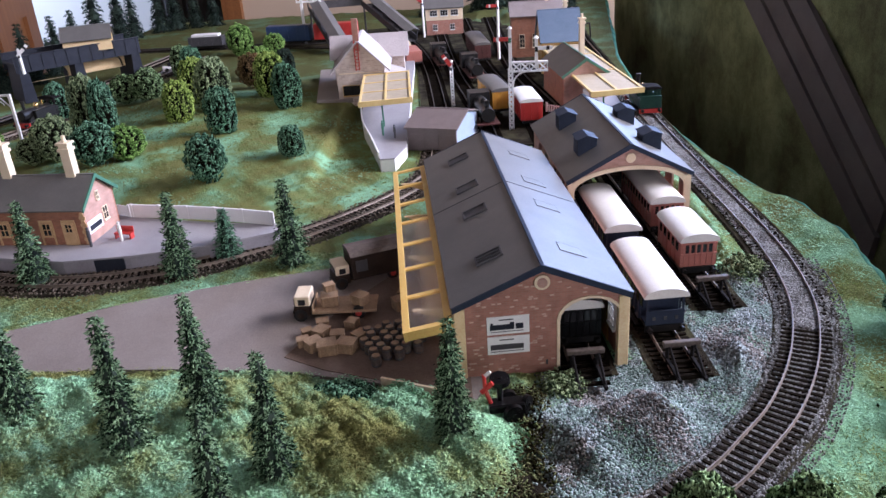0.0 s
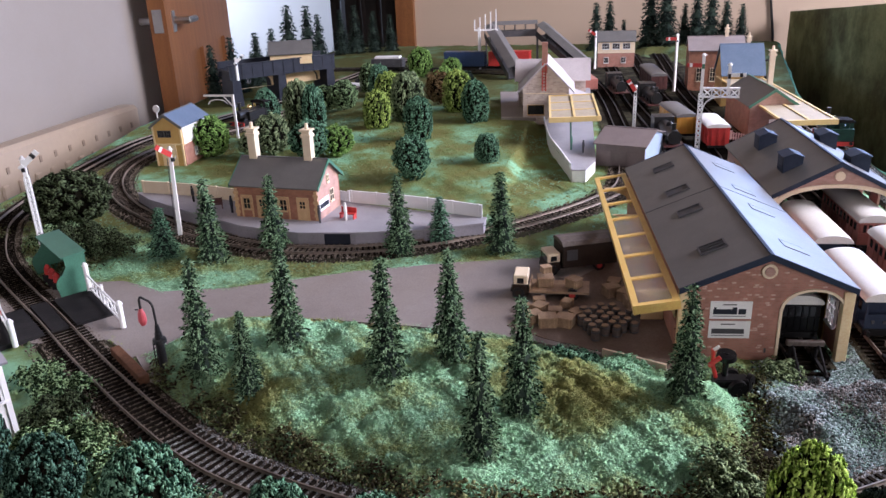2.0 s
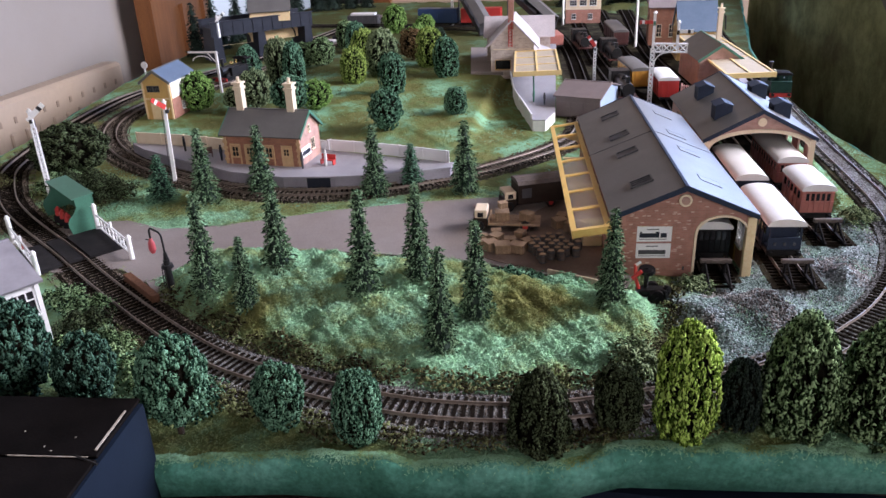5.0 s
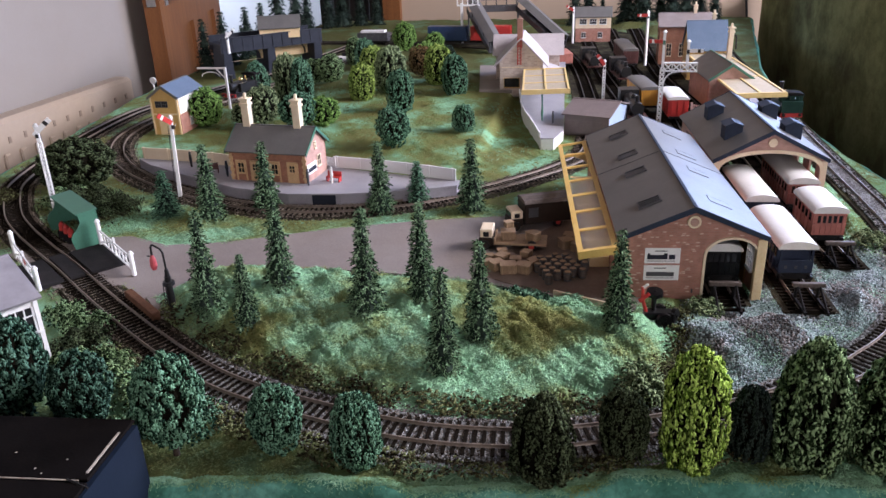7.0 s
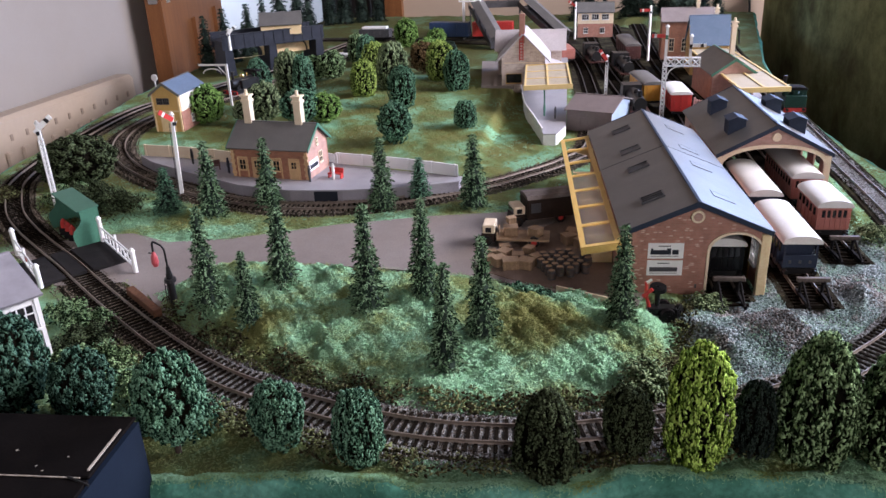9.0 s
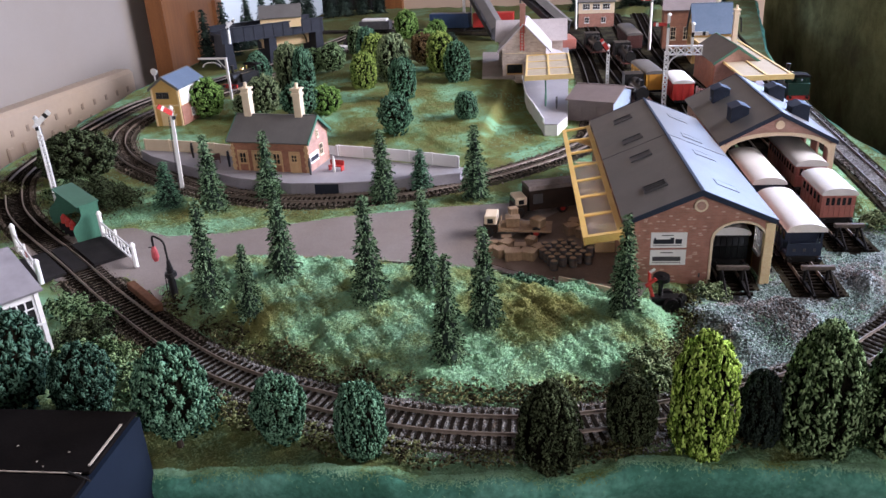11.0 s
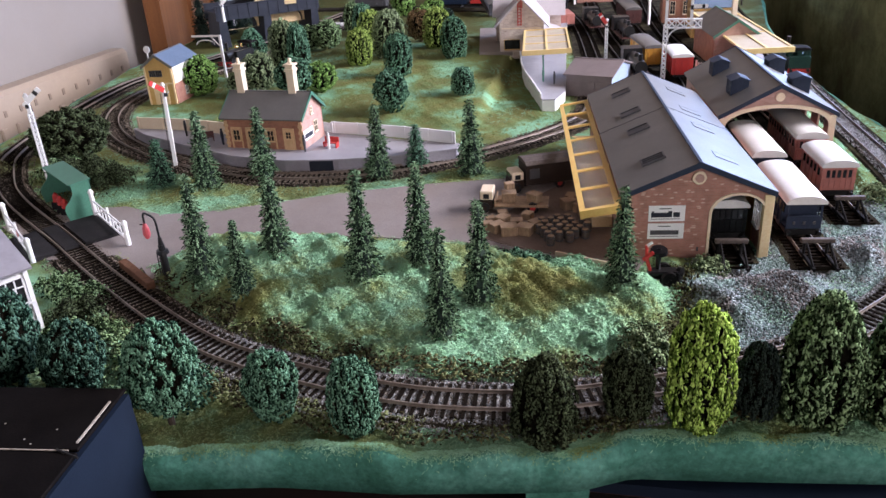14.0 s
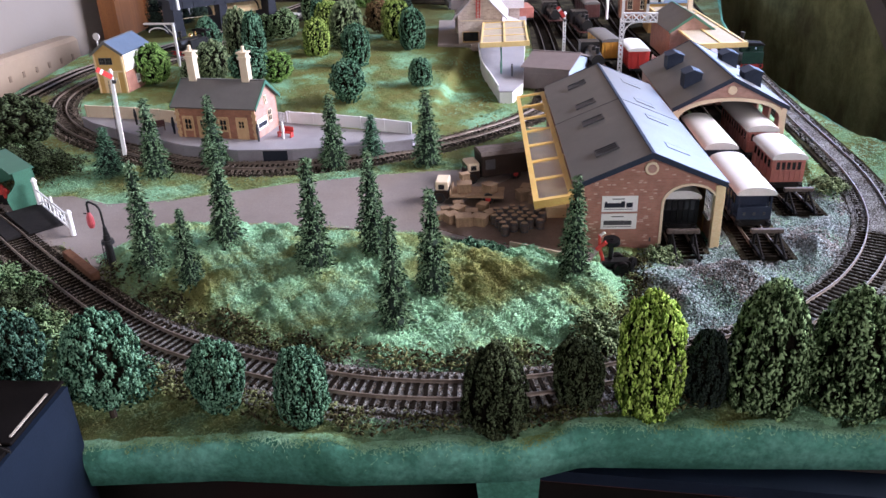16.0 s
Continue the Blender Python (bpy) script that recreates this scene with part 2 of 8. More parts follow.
WHITE = surf("white_plastic", (0.78, 0.78, 0.77), (0.84, 0.84, 0.83), 90, 0.5, 0.1, spec=0.35)
IVORY = surf("ivory_plastic", (0.68, 0.67, 0.64), (0.75, 0.74, 0.71), 90, 0.55, 0.1, spec=0.3)
PLATFORM = surf("platform_top", (0.29, 0.28, 0.30), (0.36, 0.35, 0.37), 30, 0.6, 0.15)
PLATSIDE = surf("platform_side", (0.24, 0.225, 0.25), (0.3, 0.285, 0.31), 50, 0.6, 0.2)
BLACK = surf("black_plastic", (0.008, 0.008, 0.009), (0.02, 0.0195, 0.019), 120, 0.4, 0.15, spec=0.3)
GLOSSBLACK = surf("glossy_black", (0.003, 0.003, 0.0035), (0.007, 0.007, 0.0075), 120, 0.3, 0.1, spec=0.25)
SOOT = surf("dark_grey_plastic", (0.045, 0.045, 0.05), (0.075, 0.075, 0.08), 90, 0.5, 0.15)
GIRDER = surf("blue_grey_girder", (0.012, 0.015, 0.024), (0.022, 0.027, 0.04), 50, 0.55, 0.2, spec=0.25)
BAGRED = surf("faded_red_rubber", (0.5, 0.07, 0.08), (0.6, 0.11, 0.12), 90, 0.5, 0.1)
RED = surf("red_paint", (0.45, 0.03, 0.025), (0.55, 0.05, 0.04), 90, 0.4, 0.1)
MAROON = surf("maroon_paint", (0.40, 0.145, 0.11), (0.48, 0.185, 0.145), 60, 0.45, 0.1)
RUST = surf("rusty_timber", (0.1, 0.045, 0.024), (0.17, 0.085, 0.05), 200, 0.8, 0.4, spec=0.1)
DARKRED = surf("dark_maroon", (0.06, 0.016, 0.013), (0.1, 0.03, 0.024), 60, 0.5, 0.1)
DULLRAIL = surf("dull_rail", (0.03, 0.026, 0.022), (0.06, 0.052, 0.045), 120, 0.7, 0.2)
GREEN = surf("green_paint", (0.042, 0.145, 0.095), (0.055, 0.185, 0.122), 60, 0.5, 0.1)
# Green darkened to carry the shadow the engine stands in.
LOCOGREEN = surf("loco_green", (0.008, 0.035, 0.026), (0.014, 0.05, 0.038), 80, 0.5, 0.1, spec=0.2)
BRASS = surf("brass", (0.7, 0.5, 0.2), (0.8, 0.6, 0.3), 90, 0.25, 0.05, metal=1.0)
BLUEPAINT = surf("coach_blue", (0.02, 0.045, 0.11), (0.03, 0.06, 0.14), 60, 0.4, 0.1)
ORANGE = surf("wagon_orange", (0.6, 0.28, 0.03), (0.66, 0.34, 0.05), 60, 0.45, 0.1)
TAN = surf("card_brown", (0.2, 0.13, 0.075), (0.33, 0.22, 0.13), 120, 0.75, 0.2, isle=0.3)
BARREL = surf("barrel_brown", (0.065, 0.047, 0.038), (0.125, 0.098, 0.083), 300, 0.6, 0.2, isle=0.3)
TRUCKBROWN = surf("lorry_brown", (0.02, 0.013, 0.01), (0.035, 0.022, 0.016), 90, 0.55, 0.1, spec=0.2)
CLEAR = glass_mat("clear_glazing", (0.85, 0.84, 0.82), 0.25)
AMBER = surf("cream_translucent_plastic", (0.40, 0.335, 0.24), (0.48, 0.41, 0.30), 60, 0.6, 0.05, spec=0.25)
DARKGLASS = surf("dark_window", (0.012, 0.012, 0.014), (0.03, 0.03, 0.032), 90, 0.12, 0)
BARK = surf("bark", (0.03, 0.02, 0.013), (0.055, 0.038, 0.025), 400, 0.9, 0.5)
WALLPAINT = surf("wall_paint", (0.44, 0.34, 0.255), (0.455, 0.353, 0.266), 2, 0.85, 0.02, 300, spec=0.2, grain=0.03)
WALLWHITE = surf("white_wall_paint", (0.30, 0.268, 0.238), (0.34, 0.31, 0.284), 1.5, 0.85, 0.02, 300, spec=0.2, grain=0.03)
RADPAINT = surf("radiator_enamel", (0.4, 0.315, 0.235), (0.43, 0.34, 0.255), 6, 0.5, 0.03, 90, grain=0.06)
RADSLOT = surf("radiator_slot", (0.25, 0.19, 0.14), (0.29, 0.22, 0.165), 30, 0.7)
OAK = surf("oak", (0.15, 0.055, 0.018), (0.22, 0.09, 0.03), 7, 0.5, 0.15, 300, stretch=(8, 8, 0.6), spec=0.3)
STEEL = surf("brushed_steel", (0.5, 0.5, 0.5), (0.62, 0.62, 0.62), 60, 0.3, 0.05, metal=1.0)
CLOTH = three("green_cloth", [(0.095, 0.104, 0.059), (0.165, 0.194, 0.099), (0.245, 0.29, 0.152)], 7, isle=0, bscale=500, bump=0.3)
CLOTHGREY = surf("grey_band", (0.1, 0.092, 0.095), (0.14, 0.132, 0.132), 12, 0.9, 0.2)
FASCIA = three("green_fascia", [(0.042, 0.145, 0.098), (0.07, 0.22, 0.16), (0.12, 0.32, 0.245)], 18, isle=0, bscale=300, bump=0.5, dist=0.001)
BOXBLACK = surf("box_lid_black", (0.004, 0.0035, 0.0035), (0.009, 0.0075, 0.0072), 25, 0.75, 0.3, 700, spec=0.03)
WORN = surf("worn_card_edge", (0.25, 0.21, 0.17), (0.5, 0.45, 0.38), 200, 0.8, 0.2)
ROOFSMOOTH = surf("smooth_grey_roof", (0.25, 0.24, 0.265), (0.29, 0.28, 0.305), 12, 0.5, 0.03, 60, spec=0.3)
BOXBLUE = surf("box_navy", (0.005, 0.010, 0.020), (0.009, 0.016, 0.031), 20, 0.65, 0.2, spec=0.15)
DARK = surf("under_board_dark", (0.01, 0.008, 0.007), (0.02, 0.015, 0.013), 10, 0.8)
CARPET = surf("carpet", (0.05, 0.03, 0.025), (0.08, 0.05, 0.04), 30, 0.95, 0.4, 400)
# Dark colours for the unseen ceiling and walls, chosen to limit bounced light.
CEIL = surf("dim_unseen_ceiling", (0.11, 0.08, 0.06), (0.15, 0.11, 0.085), 2, 0.9, 0.05)
WALLDIM = surf("dim_unseen_wall", (0.15, 0.13, 0.11), (0.19, 0.165, 0.14), 2, 0.85, 0.05)


def leaf_mat(name, dark, mid, light):
    return three(name, [dark, mid, light], 90, isle=0.8, bscale=1500, bump=0.2)


LEAF_TEAL = leaf_mat("leaf_blue_green", (0.008, 0.026, 0.016), (0.045, 0.115, 0.066), (0.175, 0.345, 0.22))
# Darker copy of the blue-green leaf, for the two trees standing in shade.
LEAF_TEAL_SHADED = leaf_mat("leaf_blue_green_shaded", (0.004, 0.012, 0.008), (0.015, 0.043, 0.029), (0.10, 0.2, 0.14))
LEAF_GREEN = leaf_mat("leaf_green", (0.045, 0.09, 0.022), (0.13, 0.25, 0.06), (0.27, 0.46, 0.13))
LEAF_LIME = leaf_mat("leaf_lime", (0.05, 0.095, 0.012), (0.27, 0.45, 0.055), (0.58, 0.8, 0.19))
LEAF_MOSS = leaf_mat("leaf_moss", (0.04, 0.07, 0.014), (0.19, 0.29, 0.055), (0.4, 0.53, 0.14))
LEAF_OLIVE = leaf_mat("leaf_olive", (0.012, 0.024, 0.009), (0.05, 0.088, 0.034), (0.29, 0.43, 0.21))
LEAF_SAGE = leaf_mat("leaf_sage", (0.04, 0.06, 0.03), (0.13, 0.18, 0.09), (0.29, 0.37, 0.2))
LEAF_RUST = leaf_mat("leaf_rust", (0.05, 0.03, 0.015), (0.12, 0.075, 0.035), (0.22, 0.15, 0.07))
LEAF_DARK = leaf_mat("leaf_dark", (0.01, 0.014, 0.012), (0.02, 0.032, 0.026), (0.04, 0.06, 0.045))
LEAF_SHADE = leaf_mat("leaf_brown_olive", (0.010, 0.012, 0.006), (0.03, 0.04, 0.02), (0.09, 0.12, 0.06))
LEAF_FIR = leaf_mat("needle_green", (0.008, 0.02, 0.010), (0.045, 0.1, 0.05), (0.21, 0.335, 0.19))
# Near-black core colour puts shade into the gaps between leaves.
CORE_SHADE = surf("crown_gap_shade", (0.004, 0.004, 0.003), (0.01, 0.009, 0.006), 300, 0.95, 0.5, spec=0.0)

# ---- mesh helpers ----


def mesh_of(bm, mat, name):
    me = bpy.data.meshes.new(name)
    bm.to_mesh(me)
    bm.free()
    for mm in (mat if isinstance(mat, (list, tuple)) else [mat]):
        me.materials.append(mm)
    return me


def part(name, bm, mat, parent=None, label="", at=None, smooth=False):
    """One bmesh as one mesh object, under a thing or under a part of it."""
    me = bm if isinstance(bm, bpy.types.Mesh) else mesh_of(bm, mat, name)
    if smooth:
        me.shade_smooth()
    ob = new(name, me)
    if parent is not None:
        ob.parent = parent
    if at is not None:
        ob.matrix_basis = at
    return tagged(ob, label)


def thing(name, m, label, category, group="", kind=""):
    e = new(name)
    e.empty_display_size = 0.01
    e.matrix_basis = m
    return tagged(e, label, category, group, kind)


def box(bm, x0, x1, y0, y1, z0, z1, m=None, bevel=0.0):
    r = bmesh.ops.create_cube(bm, size=1.0, matrix=Matrix.LocRotScale(((x0 + x1) / 2, (y0 + y1) / 2, (z0 + z1) / 2), None, (x1 - x0, y1 - y0, z1 - z0)))
    if bevel:
        ed = {e for v in r["verts"] for e in v.link_edges}
        rr = bmesh.ops.bevel(bm, geom=list(ed), offset=bevel, segments=1, affect='EDGES')
        if m is not None:
            bmesh.ops.transform(bm, matrix=m, verts=list({v for f in rr["faces"] for v in f.verts} | {v for v in r["verts"] if v.is_valid}))
    elif m is not None:
        bmesh.ops.transform(bm, matrix=m, verts=r["verts"])
    return bm


def B(*a, **k):
    return box(bmesh.new(), *a, **k)


def cyl(bm, x, y, z0, z1, r0, r1=None, seg=14, m=None):
    mm = Matrix.Translation((x, y, (z0 + z1) / 2))
    if m is not None:
        mm = m @ mm
    bmesh.ops.create_cone(bm, cap_ends=True, segments=seg, radius1=r0, radius2=r0 if r1 is None else r1, depth=z1 - z0, matrix=mm)
    return bm


def rod(bm, a, b, r, seg=8):
    a, b = Vector(a), Vector(b)
    q = (b - a).to_track_quat('Z', 'Y').to_matrix().to_4x4()
    bmesh.ops.create_cone(bm, cap_ends=True, segments=seg, radius1=r, radius2=r, depth=(b - a).length, matrix=Matrix.Translation((a + b) / 2) @ q)
    return bm


def ball(bm, x, y, z, r, sx=1, sy=1, sz=1, seg=12):
    bmesh.ops.create_uvsphere(bm, u_segments=seg, v_segments=max(6, seg // 2), radius=1.0, matrix=Matrix.LocRotScale((x, y, z), None, (r * sx, r * sy, r * sz)))
    return bm


def prism(bm, outline, y0, y1, m=None):
    """An outline in x, z drawn out along y; closed at both ends."""
    a = [bm.verts.new((x, y0, z)) for x, z in outline]
    b = [bm.verts.new((x, y1, z)) for x, z in outline]
    n = len(outline)
    bm.faces.new(a)
    bm.faces.new(b[::-1])
    for i in range(n):
        bm.faces.new((a[i], b[i], b[(i + 1) % n], a[(i + 1) % n]))
    bmesh.ops.recalc_face_normals(bm, faces=bm.faces[:])
    if m is not None:
        bmesh.ops.transform(bm, matrix=m, verts=a + b)
    return bm


def plate(bm, outline, holes, y0, y1):
    """A wall plate in the x, z plane, from y0 to y1, with holes that go through."""
    edges = []
    for loop in (outline, *holes):
        vs = [bm.verts.new((x, y0, z)) for x, z in loop]
        edges += [bm.edges.new((vs[i], vs[(i + 1) % len(vs)])) for i in range(len(vs))]
    bmesh.ops.triangle_fill(bm, use_beauty=True, use_dissolve=True, edges=edges)
    r = bmesh.ops.extrude_face_region(bm, geom=bm.faces[:])
    bmesh.ops.translate(bm, vec=(0, y1 - y0, 0), verts=[v for v in r["geom"] if isinstance(v, bmesh.types.BMVert)])
    bmesh.ops.recalc_face_normals(bm, faces=bm.faces[:])
    return bm


def rect(x0, x1, z0, z1):
    return [(x0, z0), (x1, z0), (x1, z1), (x0, z1)]


def arch(x0, x1, z0, z1, rise, n=10):
    """A doorway outline with a curved head."""
    pts = [(x0, z0), (x1, z0)]
    c, w = (x0 + x1) / 2, (x1 - x0) / 2
    for i in range(n + 1):
        a = math.pi * i / n
        pts.append((c + w * math.cos(a), z1 - rise + rise * math.sin(a)))
    return pts


SIDE = pose(0, 0, 0, 0, 0, 90)


def scatter(name, P, N, size, mat, seed, kind="stuff", shape="chip", flat=1.0, label="", parent=None):
    """Many small pieces in one mesh: chips, stones or leaves, turned at random about their normals."""
    rng = np.random.default_rng(seed)
    if shape == "stone":
        V = np.array([(1, 0, 0), (-1, 0, 0), (0, 1, 0), (0, -1, 0), (0, 0, 1), (0, 0, -1)], float)
        F = [(0, 2, 4), (2, 1, 4), (1, 3, 4), (3, 0, 4), (2, 0, 5), (1, 2, 5), (3, 1, 5), (0, 3, 5)]
    elif shape == "leaf":
        V = np.array([(-1, 0, 0), (0, -0.62, 0.12), (1.1, 0, -0.25), (0, 0.62, 0.12)], float)
        F = [(0, 1, 2), (0, 2, 3)]
    elif shape == "bud":
        V = np.array([(1.5, 0, -0.35), (0.1, 0.62, 0.1), (-1.1, 0, -0.1), (0.1, -0.62, 0.1), (0.2, 0, 0.5), (0, 0, -0.4)], float)
        F = [(0, 1, 4), (1, 2, 4), (2, 3, 4), (3, 0, 4), (1, 0, 5), (2, 1, 5), (3, 2, 5), (0, 3, 5)]
    elif shape == "fibre":
        V = np.array([(-0.8, -0.13, 0.0), (-0.8, 0.13, 0.0), (0.1, 0, 0.34), (0.8, 0.0, 0.1)], float)
        F = [(0, 1, 2), (0, 2, 3), (1, 3, 2)]
    elif shape == "needle":
        V = np.array([(0, -0.16, 0), (0, 0.16, 0), (0, 0, 0.2), (1, 0, -0.1)], float)
        F = [(0, 1, 3), (1, 2, 3), (2, 0, 3)]
    else:
        V = np.array([(1, 0, -0.3), (-0.5, 0.87, -0.3), (-0.5, -0.87, -0.3), (0, 0, 1)], float)
        F = [(0, 1, 3), (1, 2, 3), (2, 0, 3)]
    n, k = len(P), len(V)
    N = N / np.maximum(np.linalg.norm(N, axis=1, keepdims=True), 1e-9)
    t = rng.normal(size=(n, 3))
    t -= (t * N).sum(1, keepdims=True) * N
    t /= np.linalg.norm(t, axis=1, keepdims=True)
    b = np.cross(N, t)
    s = np.asarray(size) * rng.uniform(0.6, 1.35, n)
    jit = V[None] * (1 + rng.uniform(-0.3, 0.3, (n, k, 1)) * (shape in ("stone", "chip", "bud"))) * s[:, None, None]
    W = P[:, None] + jit[..., :1] * t[:, None] + jit[..., 1:2] * b[:, None] + jit[..., 2:] * N[:, None] * flat
    faces = (np.array(F)[None] + (np.arange(n) * k)[:, None, None]).reshape(-1, 3)
    me = bpy.data.meshes.new(name)
    me.vertices.add(n * k)
    me.vertices.foreach_set("co", W.reshape(-1))
    me.loops.add(len(faces) * 3)
    me.loops.foreach_set("vertex_index", faces.reshape(-1))
    me.polygons.add(len(faces))
    me.polygons.foreach_set("loop_start", np.arange(0, len(faces) * 3, 3))
    me.update(calc_edges=True)
    me.materials.append(mat)
    if parent == "mesh":
        return me
    return tagged(new(name, me), label, "", "", kind)

# ---- plan of the railway ----
OUTER = [(0.235, 2.2), (0.21, 1.8), (0.212, 1.5), (0.218, 1.2), (0.227, 0.95), (0.233, 0.824), (0.238, 0.732), (0.241, 0.656), (0.238, 0.589), (0.229, 0.533),
         (0.213, 0.485), (0.194, 0.445), (0.170, 0.407), (0.146, 0.379), (0.117, 0.349), (0.066, 0.312), (0.0, 0.278), (-0.05, 0.259),
         (-0.089, 0.250), (-0.138, 0.247), (-0.179, 0.251), (-0.216, 0.259), (-0.252, 0.268), (-0.304, 0.287), (-0.364, 0.3225), (-0.451, 0.383),
         (-0.533, 0.4445), (-0.584, 0.481), (-0.642, 0.524), (-0.691, 0.567), (-0.736, 0.620), (-0.770, 0.671), (-0.797, 0.75), (-0.828, 0.88),
         (-0.846, 1.012), (-0.843, 1.103), (-0.81, 1.208), (-0.76, 1.4), (-0.72, 1.62), (-0.68, 1.9), (-0.62, 2.1)]
INNER = [(-0.06, 1.0), (-0.065, 0.88), (-0.095, 0.812), (-0.135, 0.760), (-0.181, 0.712), (-0.22, 0.682), (-0.267, 0.652), (-0.324, 0.630), (-0.389, 0.622), (-0.467, 0.638),
         (-0.562, 0.681), (-0.647, 0.738), (-0.709, 0.800), (-0.752, 0.867), (-0.774, 0.934), (-0.779, 1.024), (-0.745, 1.11), (-0.70, 1.25), (-0.66, 1.5), (-0.62, 1.75)]
SIDINGS = [[(0.0593, 0.452), (0.047, 0.58), (0.028, 0.78), (0.01, 0.96)],
           [(0.1242, 0.448), (0.1137, 0.56), (0.097, 0.76), (0.08, 0.98)],
           [(0.1695, 0.538), (0.161, 0.63), (0.145, 0.80), (0.128, 1.0)]]
YARD = [[(0.075, 0.98), (0.06, 1.15), (0.0, 1.5), (-0.05, 2.1)], [(0.01, 0.96), (-0.01, 1.15), (-0.06, 1.5), (-0.12, 2.1)],
        [(-0.06, 1.0), (-0.07, 1.2), (-0.12, 1.6), (-0.22, 2.0)], [(0.128, 1.0), (0.09, 1.2), (0.05, 1.5), (0.02, 2.1)],
        [(-0.95, 1.88), (-0.6, 1.86), (-0.4, 1.84), (-0.2, 1.84)]]


def spline(pts, step):
    """Points at even steps along a smooth line, with their directions."""
    p = np.array([2 * np.array(pts[0]) - pts[1], *pts, 2 * np.array(pts[-1]) - pts[-2]], float)
    out = []
    for i in range(1, len(p) - 2):
        t = np.linspace(0, 1, 24, endpoint=False)[:, None]
        a, b, c, d = p[i - 1], p[i], p[i + 1], p[i + 2]
        out.append(0.5 * (2 * b + (c - a) * t + (2 * a - 5 * b + 4 * c - d) * t * t + (3 * b - a - 3 * c + d) * t ** 3))
    q = np.vstack([*out, p[-2:-1]])
    s = np.r_[0, np.cumsum(np.linalg.norm(np.diff(q, axis=0), axis=1))]
    at = np.arange(0, s[-1], step)
    xy = np.stack([np.interp(at, s, q[:, 0]), np.interp(at, s, q[:, 1])], 1)
    d = np.gradient(xy, axis=0)
    return xy, d / np.linalg.norm(d, axis=1, keepdims=True)


LINES = [spline(p, 0.006) for p in (OUTER, INNER, *SIDINGS, *YARD)]
TRACKPTS = np.vstack([l[0] for l in LINES])
OUTERPTS = LINES[0][0]


def near(P, Q, chunk=2000):
    """Distance from each of P to the nearest of Q."""
    out = np.empty(len(P))
    Q = Q.astype(np.float64)
    qq = (Q * Q).sum(1)
    order = np.argsort(P[:, 0])
    for i in range(0, len(P), chunk):
        k = order[i:i + chunk]
        p = P[k]
        lo, hi = p[:, 0].min() - 0.12, p[:, 0].max() + 0.12
        s = (Q[:, 0] > lo) & (Q[:, 0] < hi)
        if not s.any():
            out[k] = 0.12
            continue
        out[k] = np.minimum(np.sqrt(np.maximum((qq[s] - 2 * p @ Q[s].T).min(1) + (p * p).sum(1), 0)), 0.12)
    return out


def S(t):
    t = np.clip(t, 0, 1)
    return t * t * (3 - 2 * t)


ROADPOLY = [(-0.62, 0.47), (-0.56, 0.52), (-0.52, 0.53), (-0.47, 0.512), (-0.413, 0.527), (-0.36, 0.553), (-0.31, 0.579), (-0.22, 0.612), (-0.138, 0.634), (-0.09, 0.66), (-0.05, 0.70), (-0.02, 0.70), (0.0, 0.47),
            (-0.014, 0.428), (-0.035, 0.434), (-0.079, 0.451), (-0.142, 0.468), (-0.221, 0.476), (-0.29, 0.478), (-0.345, 0.474), (-0.39, 0.46), (-0.405, 0.415), (-0.425, 0.395), (-0.46, 0.42), (-0.52, 0.405)]
GRAVELPOLY = [(0.034, 0.46), (0.09, 0.47), (0.1, 0.6), (0.19, 0.6), (0.215, 0.56), (0.215, 0.5), (0.19, 0.44), (0.15, 0.385), (0.07, 0.318), (0.035, 0.295), (0.029, 0.321), (0.029, 0.35), (0.024, 0.38), (0.026, 0.406), (0.033, 0.44)]
GAPPOLY = [(0.0, 0.44), (0.015, 0.394), (0.012, 0.368), (-0.003, 0.336), (-0.022, 0.305), (-0.022, 0.28), (0.035, 0.295), (0.029, 0.321), (0.029, 0.35), (0.024, 0.38), (0.026, 0.406), (0.033, 0.44)]


def inside(P, poly):
    x, y = P[:, 0], P[:, 1]
    r = np.zeros(len(P), bool)
    for (x0, y0), (x1, y1) in zip(poly, poly[1:] + poly[:1]):
        hit = ((y0 > y) != (y1 > y)) & (x < (x1 - x0) * (y - y0) / (y1 - y0 + 1e-12) + x0)
        r ^= hit
    return r


def wobble(x, y, k, seed=0.0):
    return (np.sin(x * 37 * k + 1.3 + seed) * np.cos(y * 41 * k + seed) + 0.6 * np.sin(x * 83 * k + y * 71 * k + seed) + 0.4 * np.cos(x * 151 * k - y * 133 * k)) / 2


